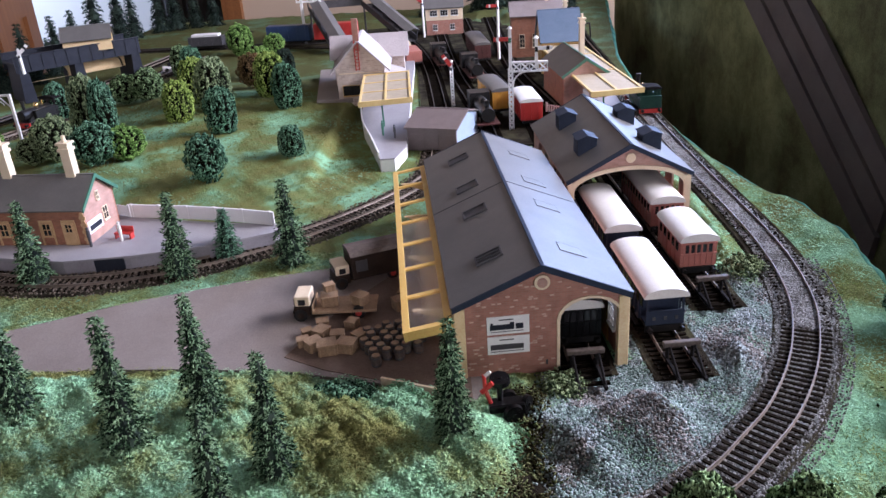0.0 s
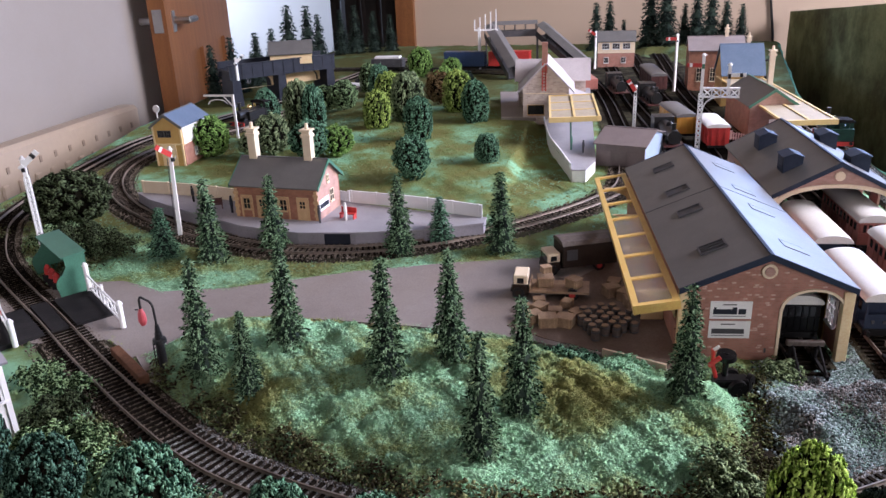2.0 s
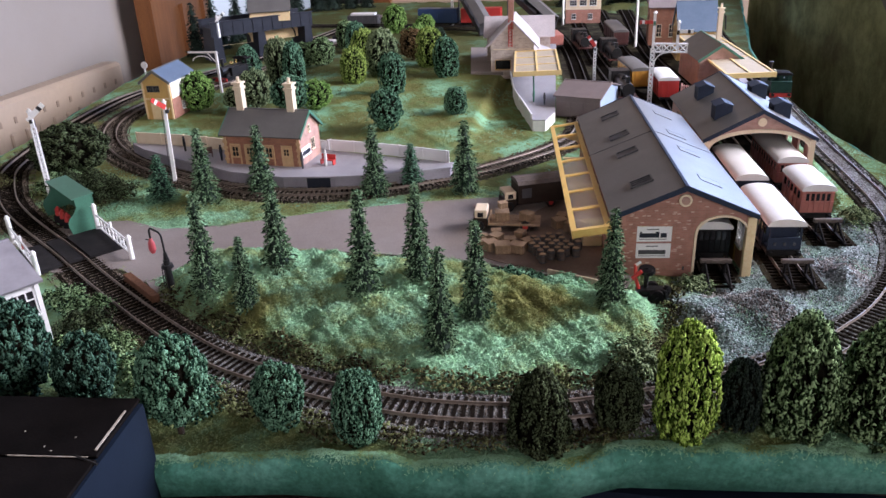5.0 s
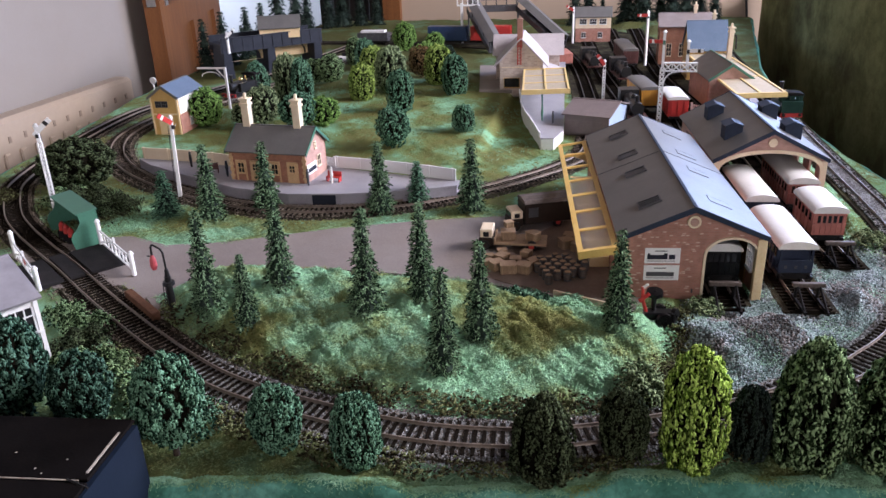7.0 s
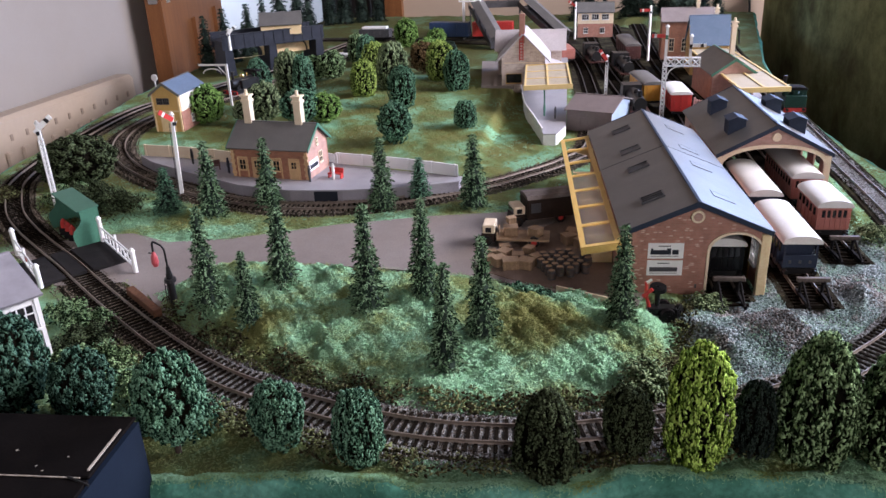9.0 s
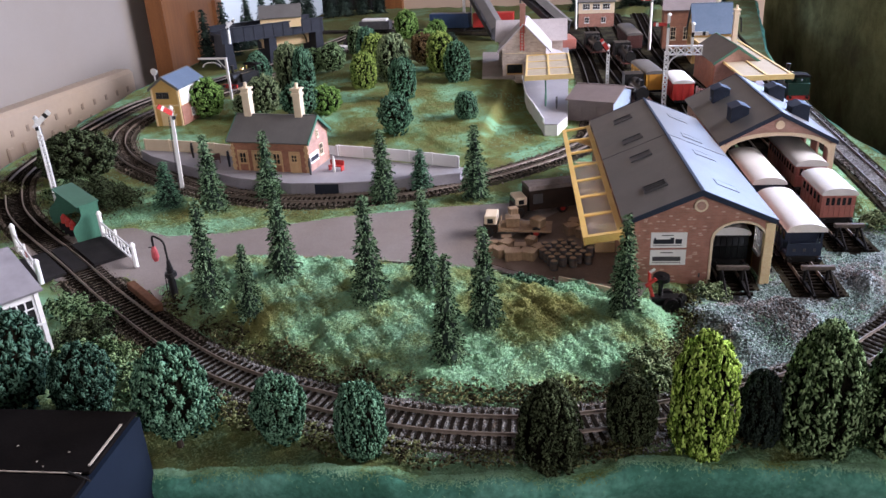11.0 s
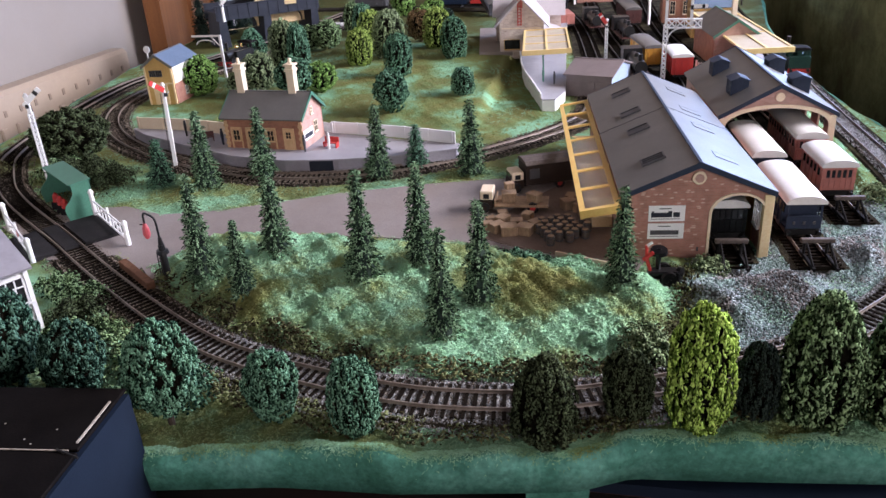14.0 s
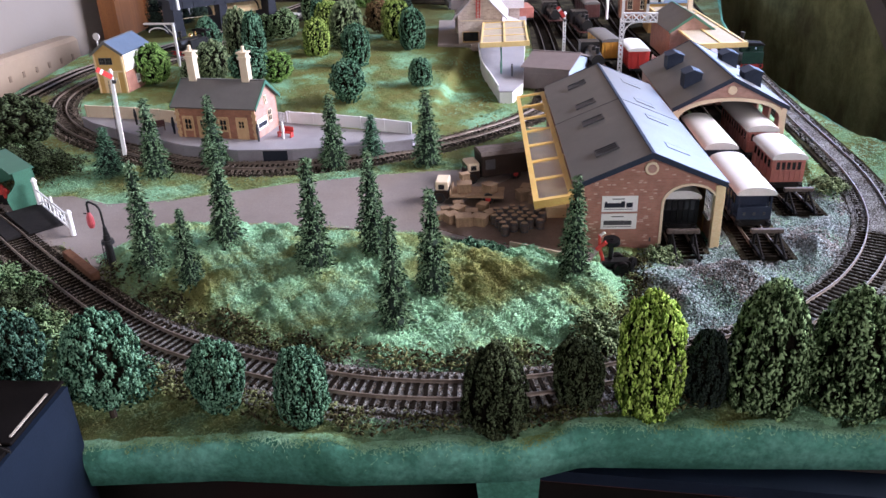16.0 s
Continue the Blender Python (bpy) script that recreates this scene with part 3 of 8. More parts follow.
def height(P):
    """Height of the modelled land."""
    x, y = P[:, 0], P[:, 1]
    d = near(P, TRACKPTS)
    crest = np.interp(x, [-0.42, -0.385, -0.29, -0.142, -0.045, 0.0], [0.40, 0.452, 0.468, 0.457, 0.421, 0.41])
    h = 0.010 * S((y - 0.285) / 0.1) * S((crest - y) / 0.03) * S((x + 0.43) / 0.13) * (1 - S((x + 0.012) / 0.024))
    h += 0.0045 * np.exp(-((x + 0.016) ** 2 / (2 * 0.018 ** 2) + (y - 0.382) ** 2 / (2 * 0.022 ** 2)))
    h += 0.007 * np.exp(-((x + 0.36) ** 2 + (y - 0.43) ** 2) / (2 * 0.03 ** 2))
    h += 0.006 * np.exp(-((x - 0.03) ** 2 + (y - 0.405) ** 2) / (2 * 0.022 ** 2)) + 0.006 * np.exp(-((x - 0.085) ** 2 + (y - 0.42) ** 2) / (2 * 0.02 ** 2))
    h += 0.006 * np.exp(-((x - 0.155) ** 2 + (y - 0.47) ** 2) / (2 * 0.025 ** 2))
    h += 0.014 * S((y - 0.80) / 0.15) * (1 - S((y - 1.3) / 0.2)) * S((x + 0.62) / 0.12) * (1 - S((x + 0.215) / 0.02))
    h += 0.014 * S((y - 1.9) / 0.25) * S((x + 0.06) / 0.08) * (1 - S((x - 0.13) / 0.08))
    h += 0.006 * S((x - 0.235 - 0.02) / 0.03) * S((y - 0.55) / 0.05) * (1 - S((y - 0.72) / 0.08))
    for cx, cy, a, r in ((0.042, 0.392, 0.010, 0.013), (0.082, 0.405, 0.009, 0.014), (0.06, 0.378, 0.007, 0.012), (0.158, 0.455, 0.010, 0.018), (0.105, 0.395, 0.006, 0.016)):
        h += a * np.exp(-((x - cx) ** 2 + (y - cy) ** 2) / (2 * r * r))
    h += 0.017 * np.exp(-((x - 0.197) / 0.014) ** 2) * S((y - 0.60) / 0.05) * (1 - S((y - 0.92) / 0.1))
    bank = S((crest + 0.01 - y) / 0.03) * S((x + 0.42) / 0.05) * (1 - S((x + 0.008) / 0.018)) * S((y - np.interp(x, [-0.42, -0.3, -0.14, 0.0], [0.37, 0.29, 0.255, 0.285])) / 0.01)
    h += bank * (0.006 * S((near(P, OUTERPTS) - 0.022) / 0.014) + 0.0026 * np.maximum(wobble(x, y, 1.55, 0.7), -0.5) + 0.0016 * wobble(x, y, 4.7, 1.0))
    h += 0.0055 * inside(P, GRAVELPOLY) * wobble(x, y, 1.9, 0.3)
    h += 0.0022 * wobble(x, y, 1) + 0.0012 * wobble(x, y, 3.1, 2.0)
    flat = S((d - 0.02) / 0.03) * (1 - 0.9 * inside(P, ROADPOLY))
    return h * flat - 0.001


FRONTX, FRONTY = [-1.0, -0.295, -0.217, -0.149, -0.085, -0.05, -0.02, 0.04, 0.118, 0.25, 0.4], [0.12, 0.183, 0.197, 0.201, 0.211, 0.217, 0.232, 0.238, 0.247, 0.262, 0.28]
RIGHTY, RIGHTX = [0.2, 0.42, 0.52, 0.60, 0.671, 0.751, 0.831, 0.987, 1.167, 1.5, 2.4], [0.345, 0.335, 0.305, 0.306, 0.307, 0.296, 0.27, 0.247, 0.238, 0.25, 0.36]
LEFTY, LEFTX = [0.1, 0.6, 0.76, 0.94, 1.17, 1.3, 2.4], [-0.80, -0.805, -0.840, -0.874, -0.920, -0.94, -0.94]
BACKY = 2.36

# ---- room ----


def structure(name, bm, mat, label, category="", kind="structure"):
    return tagged(part(name, bm, mat), label, category, "", kind)


structure("floor", B(-3.3, 3.2, -3.2, 4.2, -1.0, -0.95), CARPET, "dark red-brown carpeted room floor", "floor")
structure("ceiling", B(-3.3, 3.2, -3.2, 4.2, 1.5, 1.55), CEIL, "unseen ceiling, coloured dark to cut bounced light", "ceiling")
# Wall and radiator drawn towards the camera so the door's shadow narrows; recess added.
structure("wall_left", B(-1.4, -1.235, -3.1, 1.80, -0.95, 1.5), WALLWHITE, "off-white painted wall behind the radiator", "wall")
structure("wall_recess", B(-1.6, -1.5, 1.70, 2.42, -0.95, 1.5), WALLWHITE, "unseen off-white wall closing a recess added behind the door", "wall")
bm = plate(bmesh.new(), rect(-1.5, 3.1, -0.95, 1.5), [rect(-1.47, -0.775, -0.949, 1.05), rect(0.6, 1.9, 0.18, 1.18)], 2.42, 2.52)
structure("wall_back", bm, WALLPAINT, "beige painted wall with an open doorway", "wall")
bm = plate(bmesh.new(), rect(-3.1, 2.42, -0.95, 1.5), [rect(0.6, 2.0, 0.42, 1.28)], 0, 0.1)
bmesh.ops.transform(bm, matrix=pose(2.1, 0, 0, 0, 0, 90), verts=bm.verts[:])
structure("wall_right", bm, WALLDIM, "unseen wall with a wide window, coloured dark to cut bounced light", "wall")
bm = plate(bmesh.new(), rect(-1.4, 2.0, -0.95, 1.5), [rect(0.5, 1.9, 0.5, 1.4)], -2.5, -2.4)
structure("wall_front", bm, WALLDIM, "unseen wall with a window, coloured dark to cut bounced light", "wall")
structure("wall_hall_back", B(-3.2, -0.2, 3.3, 3.4, -0.95, 1.5), WALLWHITE, "bluish white hall wall seen through the doorway", "wall")
structure("wall_hall_left", B(-3.2, -3.1, 2.42, 3.3, -0.95, 1.5), WALLWHITE, "white hall end wall", "wall")
structure("wall_hall_right", B(-0.3, -0.2, 2.52, 3.3, -0.95, 1.5), WALLWHITE, "white hall end wall", "wall")

# oak door, open, and its frame
door = thing("door_1", pose(-1.375, 2.41, 0, 0, 0, -73.6), "open oak door with recessed panels and steel lever handles", "door", kind="structure")
bm = plate(bmesh.new(), rect(0, 0.76, -0.94, 1.03), [rect(0.11, 0.34, 0.2, 0.9), rect(0.42, 0.65, 0.2, 0.9), rect(0.11, 0.34, -0.8, 0.05), rect(0.42, 0.65, -0.8, 0.05)], -0.02, 0.02)
part("door_leaf", bm, OAK, door)
for x0, x1 in ((0.11, 0.34), (0.42, 0.65)):
    for z0, z1 in ((0.2, 0.9), (-0.8, 0.05)):
        part("panel", B(x0, x1, -0.008, 0.008, z0, z1), OAK, door)
for sgn in (-1, 1):
    bm = B(0.684, 0.71, sgn * 0.02, sgn * 0.023, 0.115, 0.165) if sgn > 0 else B(0.684, 0.71, -0.023, -0.02, 0.115, 0.165)
    rod(bm, (0.697, sgn * 0.024, 0.142), (0.697, sgn * 0.062, 0.142), 0.009)
    rod(bm, (0.697, sgn * 0.058, 0.142), (0.64, sgn * 0.062, 0.141), 0.008)
    part("door_handle", bm, STEEL, door, "brushed steel lever handle")
part("latch_plate", B(0.7595, 0.7625, -0.011, 0.011, 0.118, 0.172), STEEL, door, "steel latch plate")
frame_ob = thing("door_frame", pose(0, 0, 0), "oak door frame round the doorway", "frame", kind="structure")
for x0, x1 in ((-1.5, -1.473), (-0.772, -0.715)):
    part("jamb", B(x0, x1, 2.395, 2.53, -0.94, 1.06), OAK, frame_ob)
part("head", B(-1.473, -0.772, 2.395, 2.53, 1.02, 1.06), OAK, frame_ob)
# Black pleated sheet stands in for the dark end of the hall wall.
curt = prism(bmesh.new(), [(-1.10 + i * 0.015, 2.7 + 0.018 * math.sin(i * 1.3)) for i in range(36)] + [(-1.10 + i * 0.015, 2.706 + 0.018 * math.sin(i * 1.3)) for i in range(35, -1, -1)], -1.0, 0.9)
bmesh.ops.transform(curt, matrix=pose(0, 0, 0, 90), verts=curt.verts[:])
bmesh.ops.scale(curt, vec=(1, -1, 1), verts=curt.verts[:])
for v in curt.verts:
    v.co.y = abs(v.co.y)
tagged(part("dark_hall_sheet", curt, DARK), "black pleated sheet standing in for the dark end of the hall", "curtain")

# radiator
rad = thing("radiator", pose(-1.1475, 0, -0.023), "long cream convector radiator with a slotted front", "radiator")
part("body", B(-0.05, 0.0, -1.2, 1.526, -0.42, 0.0, bevel=0.008), RADPAINT, rad)
slot = mesh_of(B(0.0003, 0.0015, 0.0, 0.007, -0.046, -0.034), RADSLOT, "slot")
rib = mesh_of(B(-0.001, 0.006, 0.0, 0.017, -0.40, -0.062, bevel=0.003), RADPAINT, "rib")
for i in range(62):
    part("slot", slot, None, rad, at=pose(0, -1.14 + i * 0.043, 0))
    part("rib", rib, None, rad, at=pose(0, -1.12 + i * 0.043, 0))
tagged(part("radiator_bracket", B(-1.235, -1.1975, 0.2, 0.3, -0.3, -0.2), SOOT), "grey radiator wall bracket", "bracket")
tagged(part("radiator_pipe", rod(bmesh.new(), (-1.17, 1.4, -0.95), (-1.17, 1.4, -0.43), 0.008), RADPAINT), "cream radiator pipe from the floor", "pipe")

# dark green sheet beside the board
sheet = thing("green_cloth_panel", pose(0.5, 0, 0, 0, 0, 0), "dark green cloth-covered panel with grey bands", "panel")
bm = bmesh.new()
ny, nz = 60, 16
vv = [[bm.verts.new((-0.11 * min(1, max(0, (y - 1.1) / 1.2)) + 0.003 * math.sin(y * 23 + z * 6), y, z)) for z in np.linspace(-0.95, 0.165 - 0.1 * max(0, y - 1.5), nz)] for y in np.linspace(-0.2, 2.38, ny)]
for i in range(ny - 1):
    for j in range(nz - 1):
        bm.faces.new((vv[i][j], vv[i + 1][j], vv[i + 1][j + 1], vv[i][j + 1]))
r = bmesh.ops.extrude_face_region(bm, geom=bm.faces[:])
bmesh.ops.translate(bm, vec=(0.02, 0, 0), verts=[v for v in r["geom"] if isinstance(v, bmesh.types.BMVert)])
bmesh.ops.recalc_face_normals(bm, faces=bm.faces[:])
part("cloth", bm, CLOTH, sheet, smooth=True)
for k, (u0, u1) in enumerate(((0.0, 0.3), (0.36, 0.66), (0.72, 1.0))):
    bm = bmesh.new()
    q = []
    for s_, (a, b) in ((0.0, ((1.456, 0.097), (1.235, 0.123))), (1.0, ((0.96, -0.174), (0.93, -0.052)))):
        q.append([(a[0] + (b[0] - a[0]) * u, a[1] + (b[1] - a[1]) * u) for u in (u0, u1)])
    f = bm.faces.new([bm.verts.new((-0.008 - 0.11 * min(1, max(0, (y - 1.1) / 1.2)), y, z)) for y, z in (q[0][0], q[0][1], q[1][1], q[1][0])])
    r = bmesh.ops.extrude_face_region(bm, geom=[f])
    bmesh.ops.translate(bm, vec=(0.008, 0, 0), verts=[v for v in r["geom"] if isinstance(v, bmesh.types.BMVert)])
    bmesh.ops.recalc_face_normals(bm, faces=bm.faces[:])
    part("cloth_band", bm, CLOTHGREY, sheet, "dark grey cloth band")

# wire on the back wall
bm = bmesh.new()
prev = None
for i in range(20):
    z = 0.5 - i * 0.035
    p = (0.345 + 0.012 * math.sin(i * 0.5), 2.414, z)
    if prev:
        rod(bm, prev, p, 0.0035, 6)
    prev = p
tagged(part("wall_wire", bm, BLACK), "black cable hanging down the beige wall", "cable")

# ---- board and land ----


def grid_land():
    ys = np.r_[np.arange(0.24, 0.7, 0.0032), np.arange(0.7, 0.9, 0.005), np.arange(0.9, 1.4, 0.01), np.arange(1.4, BACKY, 0.02), [BACKY]]
    us = np.linspace(0, 1, 380)
    G = np.zeros((len(ys), len(us), 3))
    for i, y in enumerate(ys):
        xr = np.interp(y, RIGHTY, RIGHTX) + 0.0025 * math.sin(y * 40) * max(0.0, min(1.0, (0.8 - y) * 5))
        xl = np.interp(y, LEFTY, LEFTX)
        x = xl + us * (xr - xl)
        yf = np.interp(x, FRONTX, FRONTY)
        yy = y + (yf - 0.24) * np.clip(1 - (y - 0.24) / 0.12, 0, 1)
        G[i, :, 0], G[i, :, 1] = x, yy
    P = G.reshape(-1, 3)
    P[:, 2] = height(P[:, :2])
    x = G[0, :, 0]
    for i, f in enumerate((1.0, 0.7, 0.3)):
        G[i, :, 2] += f * (0.0022 * np.sin(x * 31 + 1) + 0.0016 * np.sin(x * 73 + 2) + 0.0008 * np.sin(x * 190))
    return G


LAND = grid_land()


def sheet_mesh(name, G, mat):
    r, c = G.shape[:2]
    idx = np.arange(r * c).reshape(r, c)
    F = np.stack([idx[:-1, :-1], idx[:-1, 1:], idx[1:, 1:], idx[1:, :-1]], -1).reshape(-1, 4)
    me = bpy.data.meshes.new(name)
    me.from_pydata(G.reshape(-1, 3).tolist(), [], F.tolist())
    me.materials.append(mat)
    me.shade_smooth()
    return me


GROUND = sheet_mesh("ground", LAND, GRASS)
GROUND.materials.append(GRAVELBED)
mid = (LAND[:-1, :-1, :2] + LAND[1:, 1:, :2]).reshape(-1, 2) / 2
jag = np.random.default_rng(8).normal(0, 0.003, mid.shape)
GROUND.materials.append(EARTH)
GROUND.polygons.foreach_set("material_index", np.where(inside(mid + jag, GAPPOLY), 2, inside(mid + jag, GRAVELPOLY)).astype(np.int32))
tagged(new("ground", GROUND), "rolling model landscape covered in green and brown turf", "ground", "", "structure")


def skirt(name, line, z0, z1, thick, mat, label):
    """A thin upright band along an edge, bulging a little."""
    bm = bmesh.new()
    rows = []
    for k, (x, y, zt) in enumerate(line):
        a, b = line[max(k - 1, 0)], line[min(k + 1, len(line) - 1)]
        t = Vector((b[0] - a[0], b[1] - a[1], 0)).normalized()
        n = Vector((t.y, -t.x, 0))
        w = 0.0015 * math.sin(k * 0.9) + 0.001 * math.sin(k * 2.3)
        prof = ((0.0, zt), (0.0035 + w, zt - 0.0012), (0.0065 + w, zt - 0.0045), (0.0075 + w, zt - 0.01), (0.006, z0), (-thick, z0))
        rows.append([bm.verts.new((x + n.x * o, y + n.y * o, z)) for o, z in prof])
    for a, b in zip(rows, rows[1:]):
        for i in range(6):
            bm.faces.new((a[i], b[i], b[(i + 1) % 6], a[(i + 1) % 6]))
    bm.faces.new(rows[0][::-1])
    bm.faces.new(rows[-1])
    bmesh.ops.recalc_face_normals(bm, faces=bm.faces[:])
    ob = structure(name, bm, mat, label, "edge")
    ob.data.shade_smooth()
    return ob


skirt("trim_front", [tuple(p) for p in LAND[0, ::3]], -0.027, 0, 0.006, FASCIA, "green painted board edge, rough plaster")
skirt("trim_right", [tuple(p) for p in LAND[::3, -1]], -0.03, 0, 0.006, FASCIA, "green painted board side edge")
skirt("trim_left", [tuple(p) for p in LAND[::-3, 0]], -0.03, 0, 0.006, FASCIA, "green painted board side edge by the radiator")
structure("baseboard", B(-0.79, 0.235, 0.245, BACKY, -0.0305, -0.022), DARK, "dark underside of the railway board", "board")
bm = prism(bmesh.new(), [(-0.012, -0.12), (0.012, -0.12), (0.017, -0.0275), (-0.02, -0.0275)], 0.217, 0.232)
structure("board_bracket", bm, FASCIA, "green plastered bracket under the board edge", "bracket").location = (-0.058, 0, 0)
structure("under_shelf", B(-0.045, 0.5, 0.226, 0.5, -0.039, -0.031), BOXBLUE, "dark blue shelf edge under the board", "shelf")
structure("shelf_rail", B(-0.9, 0.5, 0.24, 0.26, -0.052, -0.041), DARKRED, "dark red rail under the board", "rail")
for x in (-0.88, 0.2):
    for y in (0.32, 2.2):
        tagged(part("board_leg", B(x - 0.02, x + 0.02, y - 0.02, y + 0.02, -0.95, -0.03), OAK), "square wooden leg under the board", "leg", "legs of the board")
can = thing("red_canister", pose(-0.212, 0.30, -0.082, 0, 90, 0), "red metal canister lying under the board", "canister")
part("body", cyl(bmesh.new(), 0, 0, -0.055, 0.04, 0.032, seg=28), RED, can, smooth=False)
part("cap", cyl(bmesh.new(), 0, 0, 0.04, 0.048, 0.028, 0.02, seg=28), SOOT, can, "grey cap")
structure("under_tray", B(-0.5, 0.5, 0.25, 0.6, -0.125, -0.115), DARK, "dark tray under the board", "shelf")

# dark box at the board's corner
bx = thing("storage_box", pose(-0.2855, 0.131, 0, 0, 0, 6), "navy card box with a black lid and pale worn edges", "box")
part("body", B(-0.16, 0.0, -0.2, 0.051, -0.3, 0.0385), BOXBLUE, bx)
part("lid_back", B(-0.162, -0.002, 0.0015, 0.053, 0.039, 0.041, bevel=0.0006), BOXBLACK, bx, "black lid flap")
part("lid_front", B(-0.162, -0.001, -0.2, -0.0005, 0.039, 0.0412, bevel=0.0006), BOXBLACK, bx, "black lid flap")
part("edge_strip", B(-0.0053, -0.0041, 0.006, 0.040, 0.0411, 0.0417), WORN, bx, "pale worn edge strip")
part("fold_strip", B(-0.05, -0.006, 0.0, 0.0006, 0.0411, 0.0416), WORN, bx, "pale worn fold line")
fleck = mesh_of(B(-0.0005, 0.0005, -0.0003, 0.0003, 0, 0.0003), WORN, "fleck")
for fx, fy, fr in ((-0.021, 0.016, 20), (-0.034, 0.008, 60), (-0.0285, 0.0045, 5), (-0.052, 0.02, 40), (-0.04, -0.03, 15), (-0.025, -0.055, 70), (-0.07, 0.012, 30)):
    part("fleck", fleck, None, bx, "pale paint fleck", at=pose(fx, fy, 0.0413, 0, 0, fr))
part("wire_catch", rod(bmesh.new(), (-0.012, 0.0, 0.0422), (0.001, -0.004, 0.0405), 0.0006), BLACK, bx, "thin black wire catch")


def flat_patch(name, poly, z, mat, label, thick=0.0012):
    bm = bmesh.new()
    vs = [bm.verts.new((x, y, z)) for x, y in poly]
    f = bm.faces.new(vs)
    r = bmesh.ops.extrude_face_region(bm, geom=[f])
    bmesh.ops.translate(bm, vec=(0, 0, -thick - 0.004), verts=[v for v in r["geom"] if isinstance(v, bmesh.types.BMVert)])
    bmesh.ops.recalc_face_normals(bm, faces=bm.faces[:])
    bmesh.ops.triangulate(bm, faces=[f for f in bm.faces if len(f.verts) > 4])
    return structure(name, bm, mat, label, "road")


flat_patch("yard_ground", [(-0.095, 0.99), (0.11, 0.97), (0.145, 1.03), (0.12, 1.3), (0.15, 1.5), (0.06, 1.95), (-0.02, 2.05), (-0.45, 1.98), (-0.46, 1.80), (-0.3, 1.76), (-0.13, 1.56), (-0.1, 1.2)], 0.0012, EARTH, "dark brown earth between the yard tracks")
flat_patch("road", ROADPOLY, 0.0012, ROAD, "smooth grey-brown road and goods yard surface")
# ---- trees ----


def crown_form(z, kind):
    if kind == "tall":
        return np.interp(z, [0, 0.3, 0.7, 1], [1.0, 1.02, 0.98, 0.92])
    if kind == "drop":
        return np.interp(z, [0, 0.25, 0.7, 1], [1.25, 1.12, 0.8, 0.5])
    return np.interp(z, [0, 0.5, 1], [0.95, 1.05, 1.0])


def settle(z, kind):
    """Heights in a crown: a blunt dome on top, and a low flat skirt unless the tree is round."""
    u = np.clip(2 * np.asarray(z) - 1, -1.02, 1.05)
    if kind == "round":
        return (u + 1) / 2
    v = np.where(np.abs(u) < 1, np.sin(np.clip(u, -1, 1) * math.pi / 2), u)
    v = 0.55 * v + 0.45 * u
    return np.maximum(((v + 1) / 2 - 0.09) / 0.91, 0.0)


def crown_mesh(kind, mat, seed, n, leaf, tufts):
    """A crown of unit height: small fleshy leaves in domed tufts with deep gaps between them."""
    rng = np.random.default_rng(seed)
    ga = np.pi * (3 - 5 ** 0.5)
    i = np.arange(tufts)
    zc = 1 - 2 * (i + 0.5) / tufts
    gap = math.sqrt(4 * math.pi / tufts)
    zc = np.clip(zc + rng.normal(0, gap * 0.1, tufts), -0.99, 0.99)
    ph = i * ga + rng.normal(0, gap * 0.22, tufts)
    rad = np.sqrt(1 - zc * zc)
    C = np.stack([rad * np.cos(ph), rad * np.sin(ph), zc], 1)
    out = rng.uniform(0.74, 0.95, (tufts, 1))
    k = rng.permutation(np.arange(n) % tufts)
    side = np.cross(C, (0, 0, 1.0))
    side /= np.maximum(np.linalg.norm(side, axis=1, keepdims=True), 1e-6)
    down = np.cross(C, side)
    rr = np.sqrt(rng.uniform(0, 1, (n, 1)))
    th = rng.uniform(0, 2 * np.pi, (n, 1))
    wide = gap * rng.uniform(0.34, 0.52, (tufts, 1))
    tall = 1.45 if kind != "round" else 1.15
    D = C[k] * out[k] + side[k] * rr * np.cos(th) * wide[k] + down[k] * rr * np.sin(th) * wide[k] * tall
    dome = np.sqrt(np.maximum(0, 1 - rr ** 2))
    D += C[k] * dome * gap * 0.48
    D[:, 2] -= 0.04 * rr[:, 0]
    D += rng.normal(0, 0.012, (n, 3))
    z = np.clip((D[:, 2] + 1) / 2, 0.0, 1.03)
    w = crown_form(z, kind)
    P = np.stack([D[:, 0] * 0.5 * w, D[:, 1] * 0.5 * w, settle(z, kind)], 1)
    N = C[k] * dome + (D - C[k] * out[k]) * 2 + rng.normal(0, 0.75, (n, 3))
    return scatter("crown", P, N, leaf, mat, seed + 1, shape="bud", parent="mesh")


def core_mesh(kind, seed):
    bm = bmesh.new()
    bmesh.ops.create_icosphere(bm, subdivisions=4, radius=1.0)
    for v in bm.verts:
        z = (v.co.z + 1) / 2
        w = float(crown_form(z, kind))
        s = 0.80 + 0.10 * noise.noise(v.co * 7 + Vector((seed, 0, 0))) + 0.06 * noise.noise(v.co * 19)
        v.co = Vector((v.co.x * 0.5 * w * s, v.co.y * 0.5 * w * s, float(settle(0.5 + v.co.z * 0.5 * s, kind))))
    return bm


CROWNS = {}


